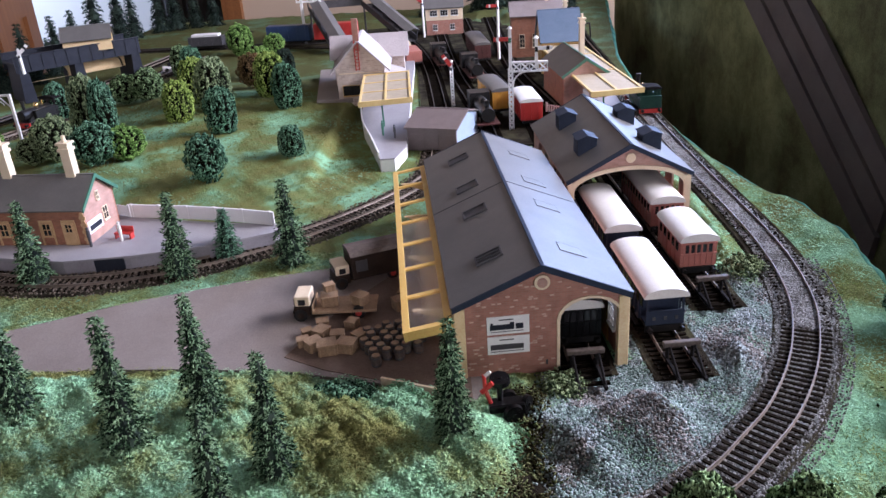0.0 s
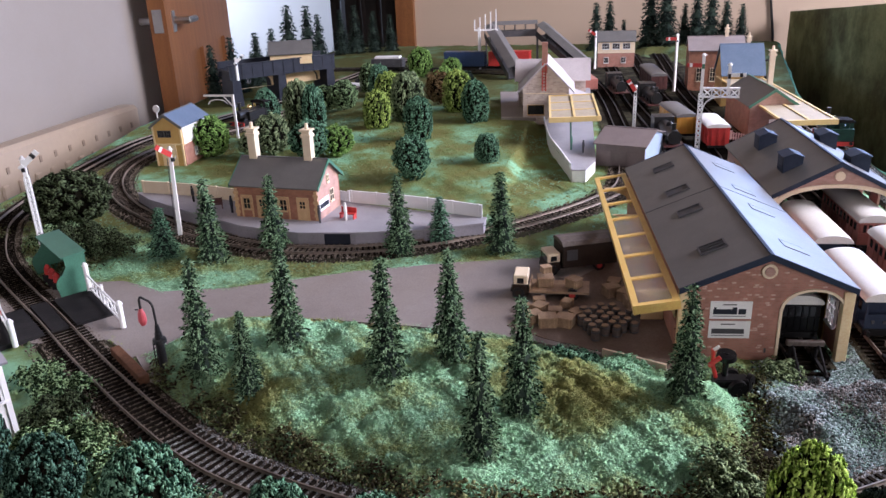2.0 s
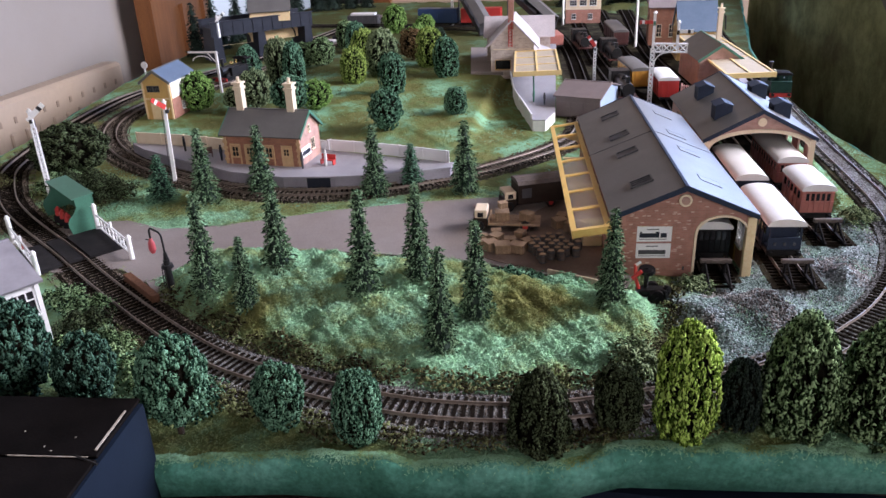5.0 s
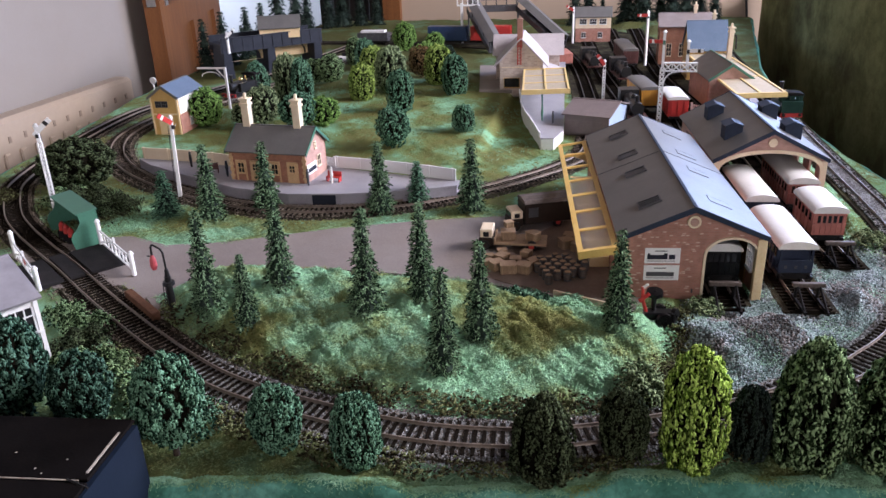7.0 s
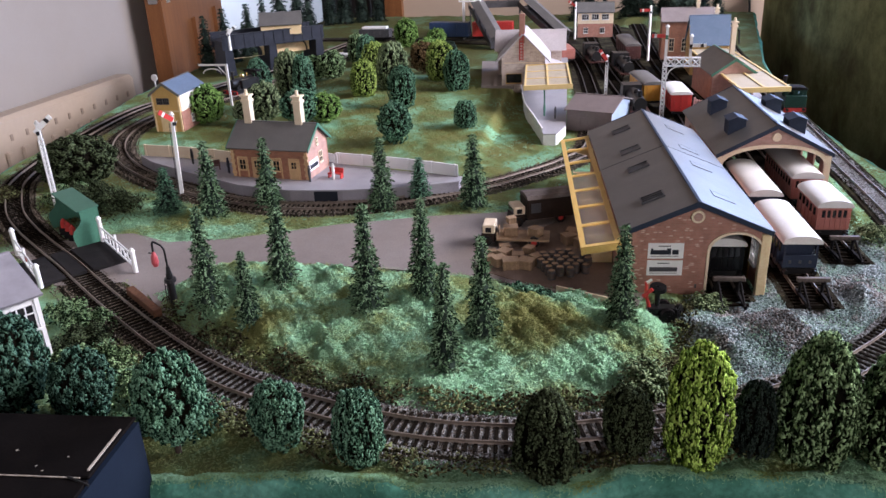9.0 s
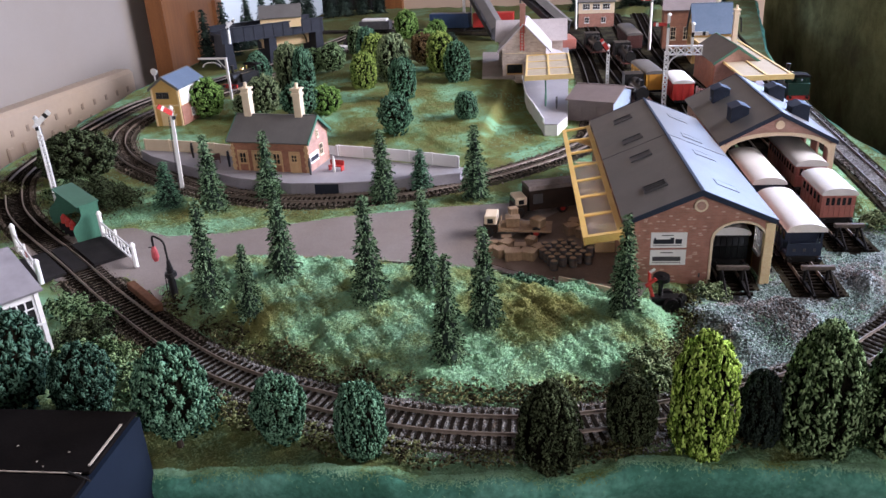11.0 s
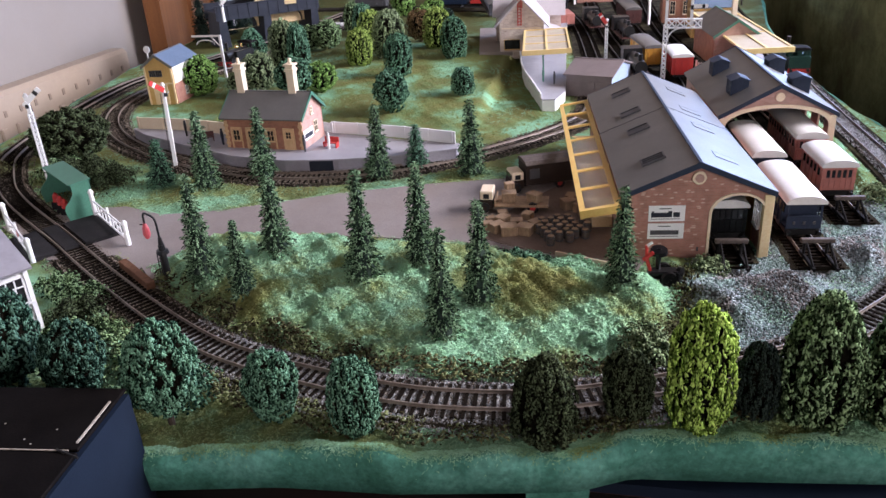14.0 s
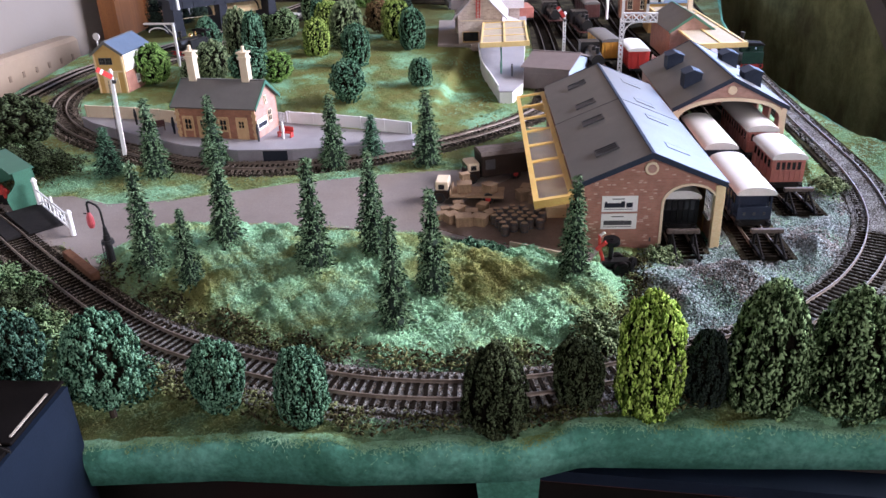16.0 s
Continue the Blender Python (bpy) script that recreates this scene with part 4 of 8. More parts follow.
def tree(x, y, z, h, w, kind, mat, seed, label, near_by=False, stem=0.12, group=""):
    """A model tree: a tapered trunk with limbs under a leafy crown."""
    key = (kind, mat.name, seed % 3, near_by)
    if key not in CROWNS:
        CROWNS[key] = (crown_mesh(kind, mat, seed % 3 + 11, 7000, 0.0265, 115) if near_by else crown_mesh(kind, mat, seed % 3 + 11, 4200, 0.026, 120), mesh_of(core_mesh(kind, seed), CORE_SHADE, "core"))
    t = thing("tree", pose(x, y, z, 0, 0, (seed * 47) % 360), label, "tree", group)
    bm = cyl(bmesh.new(), 0, 0, -0.004, h * 0.55, 0.0022, 0.0012, 8)
    for k in range(4):
        a = k * 1.6 + seed
        rod(bm, (0, 0, h * (0.15 + 0.06 * k)), (w * 0.3 * math.cos(a), w * 0.3 * math.sin(a), h * (0.4 + 0.08 * k)), 0.0008, 5)
    part("trunk", bm, BARK, t)
    cr = part("crown", CROWNS[key][0], mat, t)
    cr.matrix_basis = Matrix.LocRotScale((0, 0, h * stem), None, (w, w, h * (1 - stem)))
    # Core inside the crown, dark so the leaf gaps look shaded.
    co = part("shade_core", CROWNS[key][1], CORE_SHADE, cr, "near-black core standing in for shade between the leaves")
    return t


FIRS = {}


def fir_mesh(seed, mat, n):
    """Needled sprigs in drooping tiers on a unit-high stem."""
    rng = np.random.default_rng(seed)
    tiers = 17
    P, N, Sz = [], [], []
    for k in range(tiers):
        f = k / (tiers - 1)
        z = 0.04 + 0.93 * f
        r = (1 - f) ** 1.0 * 0.142 + 0.03
        arms = int(13 - 7 * f)
        for a in range(arms):
            th = 2 * np.pi * (a + rng.uniform(-0.35, 0.35)) / arms + k
            L = r * rng.uniform(0.7, 1.2)
            m = int(n * (0.35 + L / 0.165) / (tiers * 9))
            s = rng.uniform(0.2, 1, m) ** 0.6
            dirv = np.array([np.cos(th), np.sin(th)])
            px = dirv * (L * s)[:, None] + rng.normal(0, 0.01, (m, 2))
            pz = z + 0.02 - 0.075 * s ** 1.4 * (0.6 + 0.7 * (1 - f)) + rng.normal(0, 0.008, m)
            P.append(np.c_[px, pz])
            N.append(np.c_[dirv * np.ones((m, 1)) * 0.9 + rng.normal(0, 0.45, (m, 2)), rng.normal(-0.25, 0.45, m)])
            Sz.append(np.full(m, 0.024) * rng.uniform(0.8, 1.2, m))
    P, D, Sz = np.vstack(P), np.vstack(N), np.concatenate(Sz)
    D /= np.linalg.norm(D, axis=1, keepdims=True)
    up = rng.normal(size=D.shape)
    up -= (up * D).sum(1, keepdims=True) * D
    up /= np.linalg.norm(up, axis=1, keepdims=True)
    sd = np.cross(D, up)
    V = np.stack([P - sd * Sz[:, None] * 0.32, P + sd * Sz[:, None] * 0.32, P + up * Sz[:, None] * 0.36, P + D * Sz[:, None] * rng.uniform(0.8, 1.5, (len(P), 1))], 1)
    idx = np.arange(len(P))[:, None, None] * 4 + np.array([(0, 1, 3), (1, 2, 3), (2, 0, 3)])[None]
    me = bpy.data.meshes.new("needles")
    me.from_pydata(V.reshape(-1, 3).tolist(), [], idx.reshape(-1, 3).tolist())
    me.materials.append(mat)
    return me


def fir(x, y, z, h, seed, label, wide=1.0, mat=None, n=3200, group="", lean=(0, 0)):
    mat = mat or LEAF_FIR
    key = (seed % 3, mat.name, n)
    if key not in FIRS:
        FIRS[key] = fir_mesh(seed % 3 + 5, mat, n)
    t = thing("fir_tree", pose(x, y, z, lean[0], lean[1], (seed * 71) % 360), label, "tree", group)
    part("trunk", cyl(bmesh.new(), 0, 0, -0.004, h * 0.94, 0.0032 * h / 0.08, 0.0006, 8), BARK, t)
    # Near-black cones inside stand in for shade between the needle tiers.
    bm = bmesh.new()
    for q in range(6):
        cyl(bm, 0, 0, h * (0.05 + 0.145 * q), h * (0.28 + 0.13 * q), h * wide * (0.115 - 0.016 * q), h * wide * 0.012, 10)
    part("inner_shade_cone", bm, LEAF_DARK, t)
    nd = part("needle_crown", FIRS[key], mat, t)
    nd.matrix_basis = Matrix.LocRotScale((0, 0, 0), None, (h * wide, h * wide, h))
    return t


def ground_z(x, y):
    return float(height(np.array([[x, y]]))[0])


def bush(x, y, w, h, mat, seed, label, cat="bush", group=""):
    """A low sprawling clump of foliage."""
    rng = np.random.default_rng(seed)
    n = int(1200 + 330000 * w * w)
    c = rng.normal(0, 0.42, (9, 2))
    k = rng.integers(0, 9, n)
    q = c[k] * 0.5 + rng.normal(0, 0.24, (n, 2))
    d = np.linalg.norm(q, axis=1)
    q, d = q[d < 1], d[d < 1]
    top = np.sqrt(1 - d ** 2) * (0.7 + 0.3 * np.sin(q[:, 0] * 9 + seed) * np.cos(q[:, 1] * 8))
    zz = top * rng.uniform(0.55, 1.0, len(q))
    P = np.c_[q * w / 2, zz * h]
    P[:, :2] += (x, y)
    P[:, 2] += height(P[:, :2])
    N = np.c_[q, 0.6 + zz * 0.4] + rng.normal(0, 0.5, (len(q), 3))
    ob = scatter("bush", P, N, 0.0012 if h > 0.0095 else 0.0017, mat, seed, shape="bud" if h > 0.0095 else "fibre")
    del ob["kind"]
    return tagged(ob, label, cat, group)
# Brown ground patch with the shed and canopy's shade put into its colour.
flat_patch("yard_shade_brown", [(-0.152, 0.487), (-0.12, 0.469), (-0.079, 0.4545), (-0.035, 0.4375), (-0.016, 0.432), (-0.03, 0.66), (-0.07, 0.64), (-0.12, 0.56)], 0.0016, YARDSHADE, "brown yard ground, darkened for the shade of shed and canopy")

# ---- track ----
GAUGE, RAILZ = 0.0165, 0.0045


def strip(xy, d, off, prof):
    """A profile (sideways, up) drawn along a line."""
    bm = bmesh.new()
    n = np.c_[d[:, 1], -d[:, 0]]
    rows = [[bm.verts.new((p[0] + q[0] * (off + o), p[1] + q[1] * (off + o), z)) for o, z in prof] for p, q in zip(xy, n)]
    k = len(prof)
    for a, b in zip(rows, rows[1:]):
        for i in range(k):
            bm.faces.new((a[i], a[(i + 1) % k], b[(i + 1) % k], b[i]))
    bm.faces.new(rows[0])
    bm.faces.new(rows[-1][::-1])
    bmesh.ops.recalc_face_normals(bm, faces=bm.faces[:])
    return bm


SLEEPER_MESH = mesh_of(B(-0.0165, 0.0165, -0.0012, 0.0012, 0.0002, 0.0022), SLEEPER, "sleeper")


def track(pts, label, single, metal=RAIL):
    """Two rails on sleepers over a ballast bed; the nearest sleepers are pieces of their own."""
    t = thing("track", pose(0, 0, 0), label, "railway track")
    xy, d = spline(pts, 0.0058)
    bed = strip(xy, d, 0, [(-0.026, -0.003), (-0.021, 0.0007), (0.021, 0.0007), (0.026, -0.003)])
    part("ballast_bed", bed, EARTH, t, "dark brown ballast bed")
    for sgn in (-1, 1):
        part("rail", strip(xy, d, sgn * (GAUGE / 2 + 0.0004), [(-0.0008, 0.002), (0.0008, 0.002), (0.0003, 0.0028), (0.00045, RAILZ), (-0.00045, RAILZ), (-0.0003, 0.0028)]), metal, t)
    far = bmesh.new()
    for p, q in zip(xy[::1], d[::1]):
        m = pose(p[0], p[1], 0, 0, 0, math.degrees(math.atan2(q[1], q[0])) + 90)
        if single(p):
            part("sleeper", SLEEPER_MESH, None, t, at=m)
        else:
            box(far, -0.0165, 0.0165, -0.0012, 0.0012, 0.0002, 0.0022, m)
    if far.verts:
        tagged(part("sleeper_rest", far, SLEEPER, t), kind="stuff")
    else:
        far.free()
    return t


def ballast(name, xy, d, n, wide, seed, mat, label, size=0.00075, lift=0.0):
    rng = np.random.default_rng(seed)
    k = rng.integers(0, len(xy), n)
    o = np.clip(rng.normal(0, wide, n), -2.4 * wide, 2.4 * wide)
    nn = np.c_[d[:, 1], -d[:, 0]]
    P = xy[k] + nn[k] * o[:, None] + d[k] * rng.uniform(-0.004, 0.004, (n, 1))
    z = np.where(np.abs(o) < 0.021, 0.0009, height(P) + 0.0006) + lift
    return scatter(name, np.c_[P, z], rng.normal(size=(n, 3)), size, mat, seed, shape="stone", label=label)


def gable_house(t, w, L, eave, ridge, wall_mat, roof_mat, over=0.004, thick=0.002, front_holes=(), side_holes=(), edge=None, back_holes=()):
    """Walls with a pitched roof along y; the front gable at y = 0."""
    out = [(-w / 2, 0), (w / 2, 0), (w / 2, eave), (0, ridge), (-w / 2, eave)]
    part("gable_wall", plate(bmesh.new(), out, list(front_holes), 0, thick), wall_mat, t)
    part("gable_wall", plate(bmesh.new(), out, list(back_holes), L - thick, L), wall_mat, t)
    for sgn in (-1, 1):
        bm = plate(bmesh.new(), rect(thick, L - thick, 0, eave - 0.0006), list(side_holes), -thick / 2, thick / 2)
        bmesh.ops.transform(bm, matrix=pose(sgn * (w / 2 - thick / 2), 0, 0) @ SIDE, verts=bm.verts[:])
        part("side_wall", bm, wall_mat, t)
    sl = math.atan2(ridge - eave, w / 2)
    run = (w / 2 + over) / math.cos(sl)
    roofs = []
    for sgn in (-1, 1):
        bm = B(0, run, -over, L + over, 0, 0.0022)
        m = pose(0, 0, ridge + 0.0003, 0, math.degrees(sl), 0) if sgn > 0 else pose(0, 0, ridge + 0.0003) @ Matrix.Diagonal((-1, 1, 1, 1)) @ pose(0, 0, 0, 0, math.degrees(sl), 0)
        bmesh.ops.transform(bm, matrix=m, verts=bm.verts[:])
        if sgn < 0:
            bmesh.ops.reverse_faces(bm, faces=bm.faces[:])
        roofs.append(part("roof", bm, roof_mat, t))
    if edge is not None:
        for y in (-over - 0.0012, L + over):
            bm = prism(bmesh.new(), [(-w / 2 - over, eave - over * math.tan(sl) - 0.0016), (0, ridge - 0.0014), (w / 2 + over, eave - over * math.tan(sl) - 0.0016),
                                     (w / 2 + over, eave - over * math.tan(sl) + 0.0026), (0, ridge + 0.0034), (-w / 2 - over, eave - over * math.tan(sl) + 0.0026)], y, y + 0.0012)
            part("bargeboard", bm, edge, t)
        part("ridge_tile", B(-0.0012, 0.0012, -over, L + over, ridge + 0.0015, ridge + 0.0032), edge, t)
    return sl, roofs


def on_slope(w, eave, ridge, sgn):
    """The frame of a roof slope: x down the slope, y along it, z out of it."""
    sl = math.atan2(ridge - eave, w / 2)
    m = pose(0, 0, ridge + 0.0003, 0, math.degrees(sl), 0)
    return m if sgn > 0 else Matrix.Rotation(math.pi, 4, 'Z') @ m


def window(t, x, z, w, h, y=0.0, m=None, mat=None, sill=True, cols=2, rows=2, glass=None):
    """A framed window set on a wall that faces -y."""
    m = m or Matrix()
    f, g = 0.0007, 0.00028
    holes = []
    for i in range(cols):
        for j in range(rows):
            holes.append(rect(x - w / 2 + w * i / cols + (g if i else 0), x - w / 2 + w * (i + 1) / cols - (g if i < cols - 1 else 0),
                              z + h * j / rows + (g if j else 0), z + h * (j + 1) / rows - (g if j < rows - 1 else 0)))
    fr = plate(bmesh.new(), rect(x - w / 2 - f, x + w / 2 + f, z - f, z + h + f), holes, y - 0.0008, y + 0.001)
    bmesh.ops.transform(fr, matrix=m, verts=fr.verts[:])
    wf = part("window", fr, mat or WHITE, t)
    p = B(x - w / 2, x + w / 2, y - 0.0002, y + 0.0004, z, z + h)
    bmesh.ops.transform(p, matrix=m, verts=p.verts[:])
    part("pane", p, glass or DARKGLASS, wf)
    if sill:
        s = B(x - w / 2 - 0.001, x + w / 2 + 0.001, y - 0.0016, y + 0.0005, z - 0.0018, z - 0.0008)
        bmesh.ops.transform(s, matrix=m, verts=s.verts[:])
        part("sill", s, mat or WHITE, wf)
    return wf


# ---- goods shed ----
shed = thing("goods_shed", pose(0.0308, 0.461, 0, 0, 0, 6.7), "brick goods shed with grey slate roof and yellow glazed canopy", "shed")
W, L, EV, RG = 0.1115, 0.304, 0.0552, 0.0786
sl, roofs = gable_house(shed, W, L, EV, RG, BRICK, SLATE, over=0.003, front_holes=[arch(0.0118, 0.0522, -0.0, 0.0535, 0.015)], side_holes=[rect(0.012, 0.028, 0.02, 0.04)], edge=NAVY)
part("door_arch", plate(bmesh.new(), arch(0.0098, 0.0535, 0.0, 0.0553, 0.016), [arch(0.0118, 0.0522, 0.0004, 0.0535, 0.015)], -0.0012, 0.0018), PALE, shed, "pale stone arch round the doorway")
for x in (-W / 2 + 0.0015, W / 2 - 0.0015):
    part("corner_pillar", B(x - 0.0036, x + 0.0036, -0.0018, 0.004, 0, EV - 0.002, bevel=0.0003), CREAM, shed, "cream corner pillar")
bm = cyl(bmesh.new(), 0, 0, -0.001, 0.001, 0.0052, seg=24)
bmesh.ops.transform(bm, matrix=pose(0.0, -0.0012, 0.0685, 90), verts=bm.verts[:])
rdl = part("round_vent", bm, PALE, shed, "pale round gable vent")
bm = cyl(bmesh.new(), 0, 0, -0.0006, 0.0006, 0.0034, seg=20)
bmesh.ops.transform(bm, matrix=pose(0.0, -0.0022, 0.0685, 90), verts=bm.verts[:])
part("vent_boss", bm, BRICK_PINK, rdl)
rng = random.Random(4)
pb = mesh_of(B(-0.0014, 0.0014, -0.0002, 0.0003, -0.0005, 0.0005), BRICK_PALE, "brick")
for i in range(70):
    for _ in range(20):
        x, z = rng.uniform(-0.05, 0.05), 0.001 + 0.0015 * rng.randrange(2, 46)
        if z < 0.053 + (0.052 - abs(x)) * 0.38 and not (0.008 < x < 0.0545 and z < 0.0565) and not (-0.038 < x < -0.008 and 0.016 < z < 0.047) and abs(z - 0.0685) + abs(x) > 0.007:
            part("brick", pb, None, shed, at=pose(x, -0.0001, z))
            break
for sgn in (-1, 1):
    for yy, grid in ((0.034, True), (0.118, False), (0.175, False), (0.252, False)):
        m = on_slope(W, EV, RG, sgn)
        y0 = yy if sgn > 0 else -yy - 0.0145
        fr = bmesh.new()
        x0, x1, z = 0.020, 0.040, 0.0022
        lights = 3 if grid and sgn < 0 else 1
        step = 0.0125 / lights
        plate(fr, rect(x0, x1, y0, y0 + 0.0145), [rect(x0 + 0.0012, x1 - 0.0012, y0 + 0.001 + step * k + 0.0003, y0 + 0.001 + step * (k + 1) - 0.0003) for k in range(lights)], -z - (0.0005 if sgn > 0 else 0.0014), -z)
        for v in fr.verts:
            v.co = (v.co.x, v.co.z, -v.co.y)
        bmesh.ops.recalc_face_normals(fr, faces=fr.faces[:])
        bmesh.ops.transform(fr, matrix=m, verts=fr.verts[:])
        bmesh.ops.remove_doubles(fr, verts=fr.verts[:], dist=0.0001)
        # Left-slope skylights are dark to read as recesses; right-slope ones match the roof.
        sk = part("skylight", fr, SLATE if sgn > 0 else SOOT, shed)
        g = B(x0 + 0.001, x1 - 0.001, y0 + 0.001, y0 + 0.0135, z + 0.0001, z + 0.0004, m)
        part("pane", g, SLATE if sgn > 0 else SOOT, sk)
    jn = B(0.0, 0.064, 0.158 if sgn > 0 else -0.1588, 0.1588 if sgn > 0 else -0.158, 0.0021, 0.0025, on_slope(W, EV, RG, sgn))
    part("roof_joint", jn, SOOT, shed)
# two posters beside the door
for z0, seed in ((0.0325, 1), (0.0175, 2)):
    ps = part("poster", B(-0.0365, -0.0085, -0.0009, -0.0001, z0, z0 + 0.0132), WHITE, shed, "white poster with a printed train")
    bm = B(-0.0345, -0.0185, -0.0012, -0.0009, z0 + 0.0036, z0 + 0.0074)
    box(bm, -0.0175, -0.0125, -0.0012, -0.0009, z0 + 0.0036, z0 + (0.0076 if seed == 1 else 0.0072))
    if seed == 1:
        box(bm, -0.034, -0.0325, -0.0012, -0.0009, z0 + 0.0074, z0 + 0.0088)
        box(bm, -0.0215, -0.0186, -0.0012, -0.0009, z0 + 0.0074, z0 + 0.0088)
    else:
        box(bm, -0.0185, -0.0175, -0.0012, -0.0009, z0 + 0.0036, z0 + 0.0072)
    part("printed_train", bm, GIRDER if seed == 1 else SOOT, ps)
    bm = B(-0.0285, -0.019, -0.0012, -0.0009, z0 + 0.0105, z0 + 0.0112)
    box(bm, -0.0345, -0.0125, -0.0012, -0.0009, z0 + 0.0019, z0 + 0.0023)
    part("printed_bar", bm, SOOT, ps)
part("drain_slot", B(0.0025, 0.0038, -0.0006, 0, 0.006, 0.0095), SOOT, shed)
# inner window on the far side wall and loading platform
window(shed, 0, 0.02, 0.014, 0.02, 0.0, pose(W / 2 - 0.0034, 0.02, 0, 0, 0, -90), WHITE, cols=3, rows=3, glass=CLEAR)
part("inner_lining", B(W / 2 - 0.0032, W / 2 - 0.0023, 0.031, L - 0.003, 0, EV - 0.003), OCHRE, shed, "ochre inner wall lining")
part("inner_platform", B(-W / 2 + 0.003, 0.006, 0.05, L - 0.005, 0, 0.012), OCHRE, shed)
# canopy along the yard side
cx0, cx1, cz0, cz1 = -W / 2 - 0.035, -W / 2 - 0.0035, 0.045, 0.050
tilt = math.degrees(math.atan2(cz1 - cz0, cx1 - cx0))
CM = pose(cx0, 0, cz0, 0, -tilt, 0)
cw = (cx1 - cx0) / math.cos(radians(tilt))
can_fr = bmesh.new()
for a in ((0, 0.0045), (cw - 0.0045, cw)):
    box(can_fr, a[0], a[1], -0.012, L, 0, 0.0022, CM)
NP = 7
for i in range(NP + 1):
    yy = -0.012 + (L + 0.012 - 0.004) * i / NP
    box(can_fr, 0.0045, cw - 0.0045, yy, yy + 0.004, 0.0002, 0.002, CM)
canopy = part("canopy", can_fr, YELLOW, shed, "yellow plastic canopy frame")
for i in range(NP):
    a, b = -0.012 + (L + 0.008) * i / NP + 0.004, -0.012 + (L + 0.008) * (i + 1) / NP
    if i < 4:
        g = part("pane", B(0.0045, cw - 0.0045, a, b, 0.0008, 0.0013, CM), CLEAR, canopy, "clear plastic pane")
        g.visible_shadow = False
part("canopy_valance", B(0, 0.0015, -0.0125, L, -0.005, 0.0, CM), YELLOW, canopy)
part("canopy_end", B(0, cw, -0.0135, -0.012, -0.004, 0.0024, CM), YELLOW, canopy)
for i in range(4):
    yy = 0.02 + i * 0.085
    bm = prism(bmesh.new(), [(-W / 2 - 0.028, 0.044), (-W / 2, 0.044), (-W / 2, 0.022), (-W / 2 - 0.006, 0.036)], yy, yy + 0.003)
    part("canopy_bracket", bm, CREAM, canopy)
part("loading_dock", B(-W / 2 - 0.018, -W / 2 - 0.001, 0.06, L - 0.06, 0, 0.011), CREAM, shed)

# ---- engine shed ----
eng = thing("engine_shed", pose(0.1290, 0.699, 0, 0, 0, 5.8), "two-road brick engine shed with a slate roof and smoke vents", "shed")
W2, L2, EV2, RG2 = 0.112, 0.19, 0.051, 0.0800
gable_house(eng, W2, L2, EV2, RG2, BRICK_PINK, SLATE, over=0.003, front_holes=[arch(-0.051, 0.051, 0, 0.058, 0.018, 14)], side_holes=[rect(0.02, 0.04, 0.015, 0.042), rect(0.06, 0.08, 0.015, 0.042), rect(0.1, 0.12, 0.015, 0.042), rect(0.14, 0.16, 0.015, 0.042)], edge=NAVY)
part("door_arch", plate(bmesh.new(), arch(-0.0555, 0.0555, 0.0, 0.0615, 0.02, 14), [arch(-0.0512, 0.0512, 0.0004, 0.0578, 0.018, 14)], -0.0014, 0.003), PALE, eng, "pale stone arch over two tracks")
bm = cyl(bmesh.new(), 0, 0, -0.001, 0.001, 0.0045, seg=24)
bmesh.ops.transform(bm, matrix=pose(0.0, -0.002, 0.0695, 90), verts=bm.verts[:])
part("round_vent", bm, PALE, eng, "pale round gable vent")
for x in (-W2 / 2 + 0.0012, W2 / 2 - 0.0012):
    part("corner_pillar", B(x - 0.0026, x + 0.0026, -0.002, 0.004, 0, EV2 - 0.002), PALE, eng, "pale corner pillar")
for sgn in (-1, 1):
    for yy in (0.035, 0.125):
        x = sgn * 0.031
        zr = RG2 - (RG2 - EV2) * abs(x) / (W2 / 2)
        v = part("smoke_vent", prism(bmesh.new(), [(x - 0.009, zr - 0.003), (x + 0.009, zr - 0.003), (x + 0.009, zr + 0.0145), (x - 0.009, zr + 0.0145)], yy, yy + 0.02), NAVY, eng, "navy louvred smoke vent")
        part("vent_cap", prism(bmesh.new(), [(x - 0.0105, zr + 0.0145), (x + 0.0105, zr + 0.0145), (x, zr + 0.0185)], yy - 0.0015, yy + 0.0215), NAVY, v)
        bm = bmesh.new()
        for k in range(4):
            box(bm, x - 0.0094, x + 0.0094, yy + 0.002, yy + 0.018, zr + 0.001 + 0.0033 * k, zr + 0.0022 + 0.0033 * k)
        part("louvre", bm, NAVY, v)

# ---- rolling stock ----


def wheelset(t, y, r=0.006, z=None):
    z = RAILZ + r if z is None else z
    for sgn in (-1, 1):
        bm = bmesh.new()
        bmesh.ops.create_cone(bm, cap_ends=True, segments=20, radius1=r, radius2=r * 0.94, depth=0.0022, matrix=pose(sgn * GAUGE / 2, y, z, 0, 90, 0))
        wh = part("wheel", bm, BLACK, t)
        bm = bmesh.new()
        bmesh.ops.create_cone(bm, cap_ends=True, segments=12, radius1=r * 0.35, radius2=r * 0.3, depth=0.0026, matrix=pose(sgn * GAUGE / 2, y, z, 0, 90, 0))
        part("hub", bm, SOOT, wh)
    part("axle", rod(bmesh.new(), (-GAUGE / 2, y, z), (GAUGE / 2, y, z), 0.001), SOOT, t)


def roof_arc(w, z, rise, n=26, thick=0.0012):
    pts = [(w / 2 * math.cos(math.pi * i / n), z + rise * math.sin(math.pi * i / n)) for i in range(n + 1)]
    return pts + [(-w / 2, z - thick), (w / 2, z - thick)]


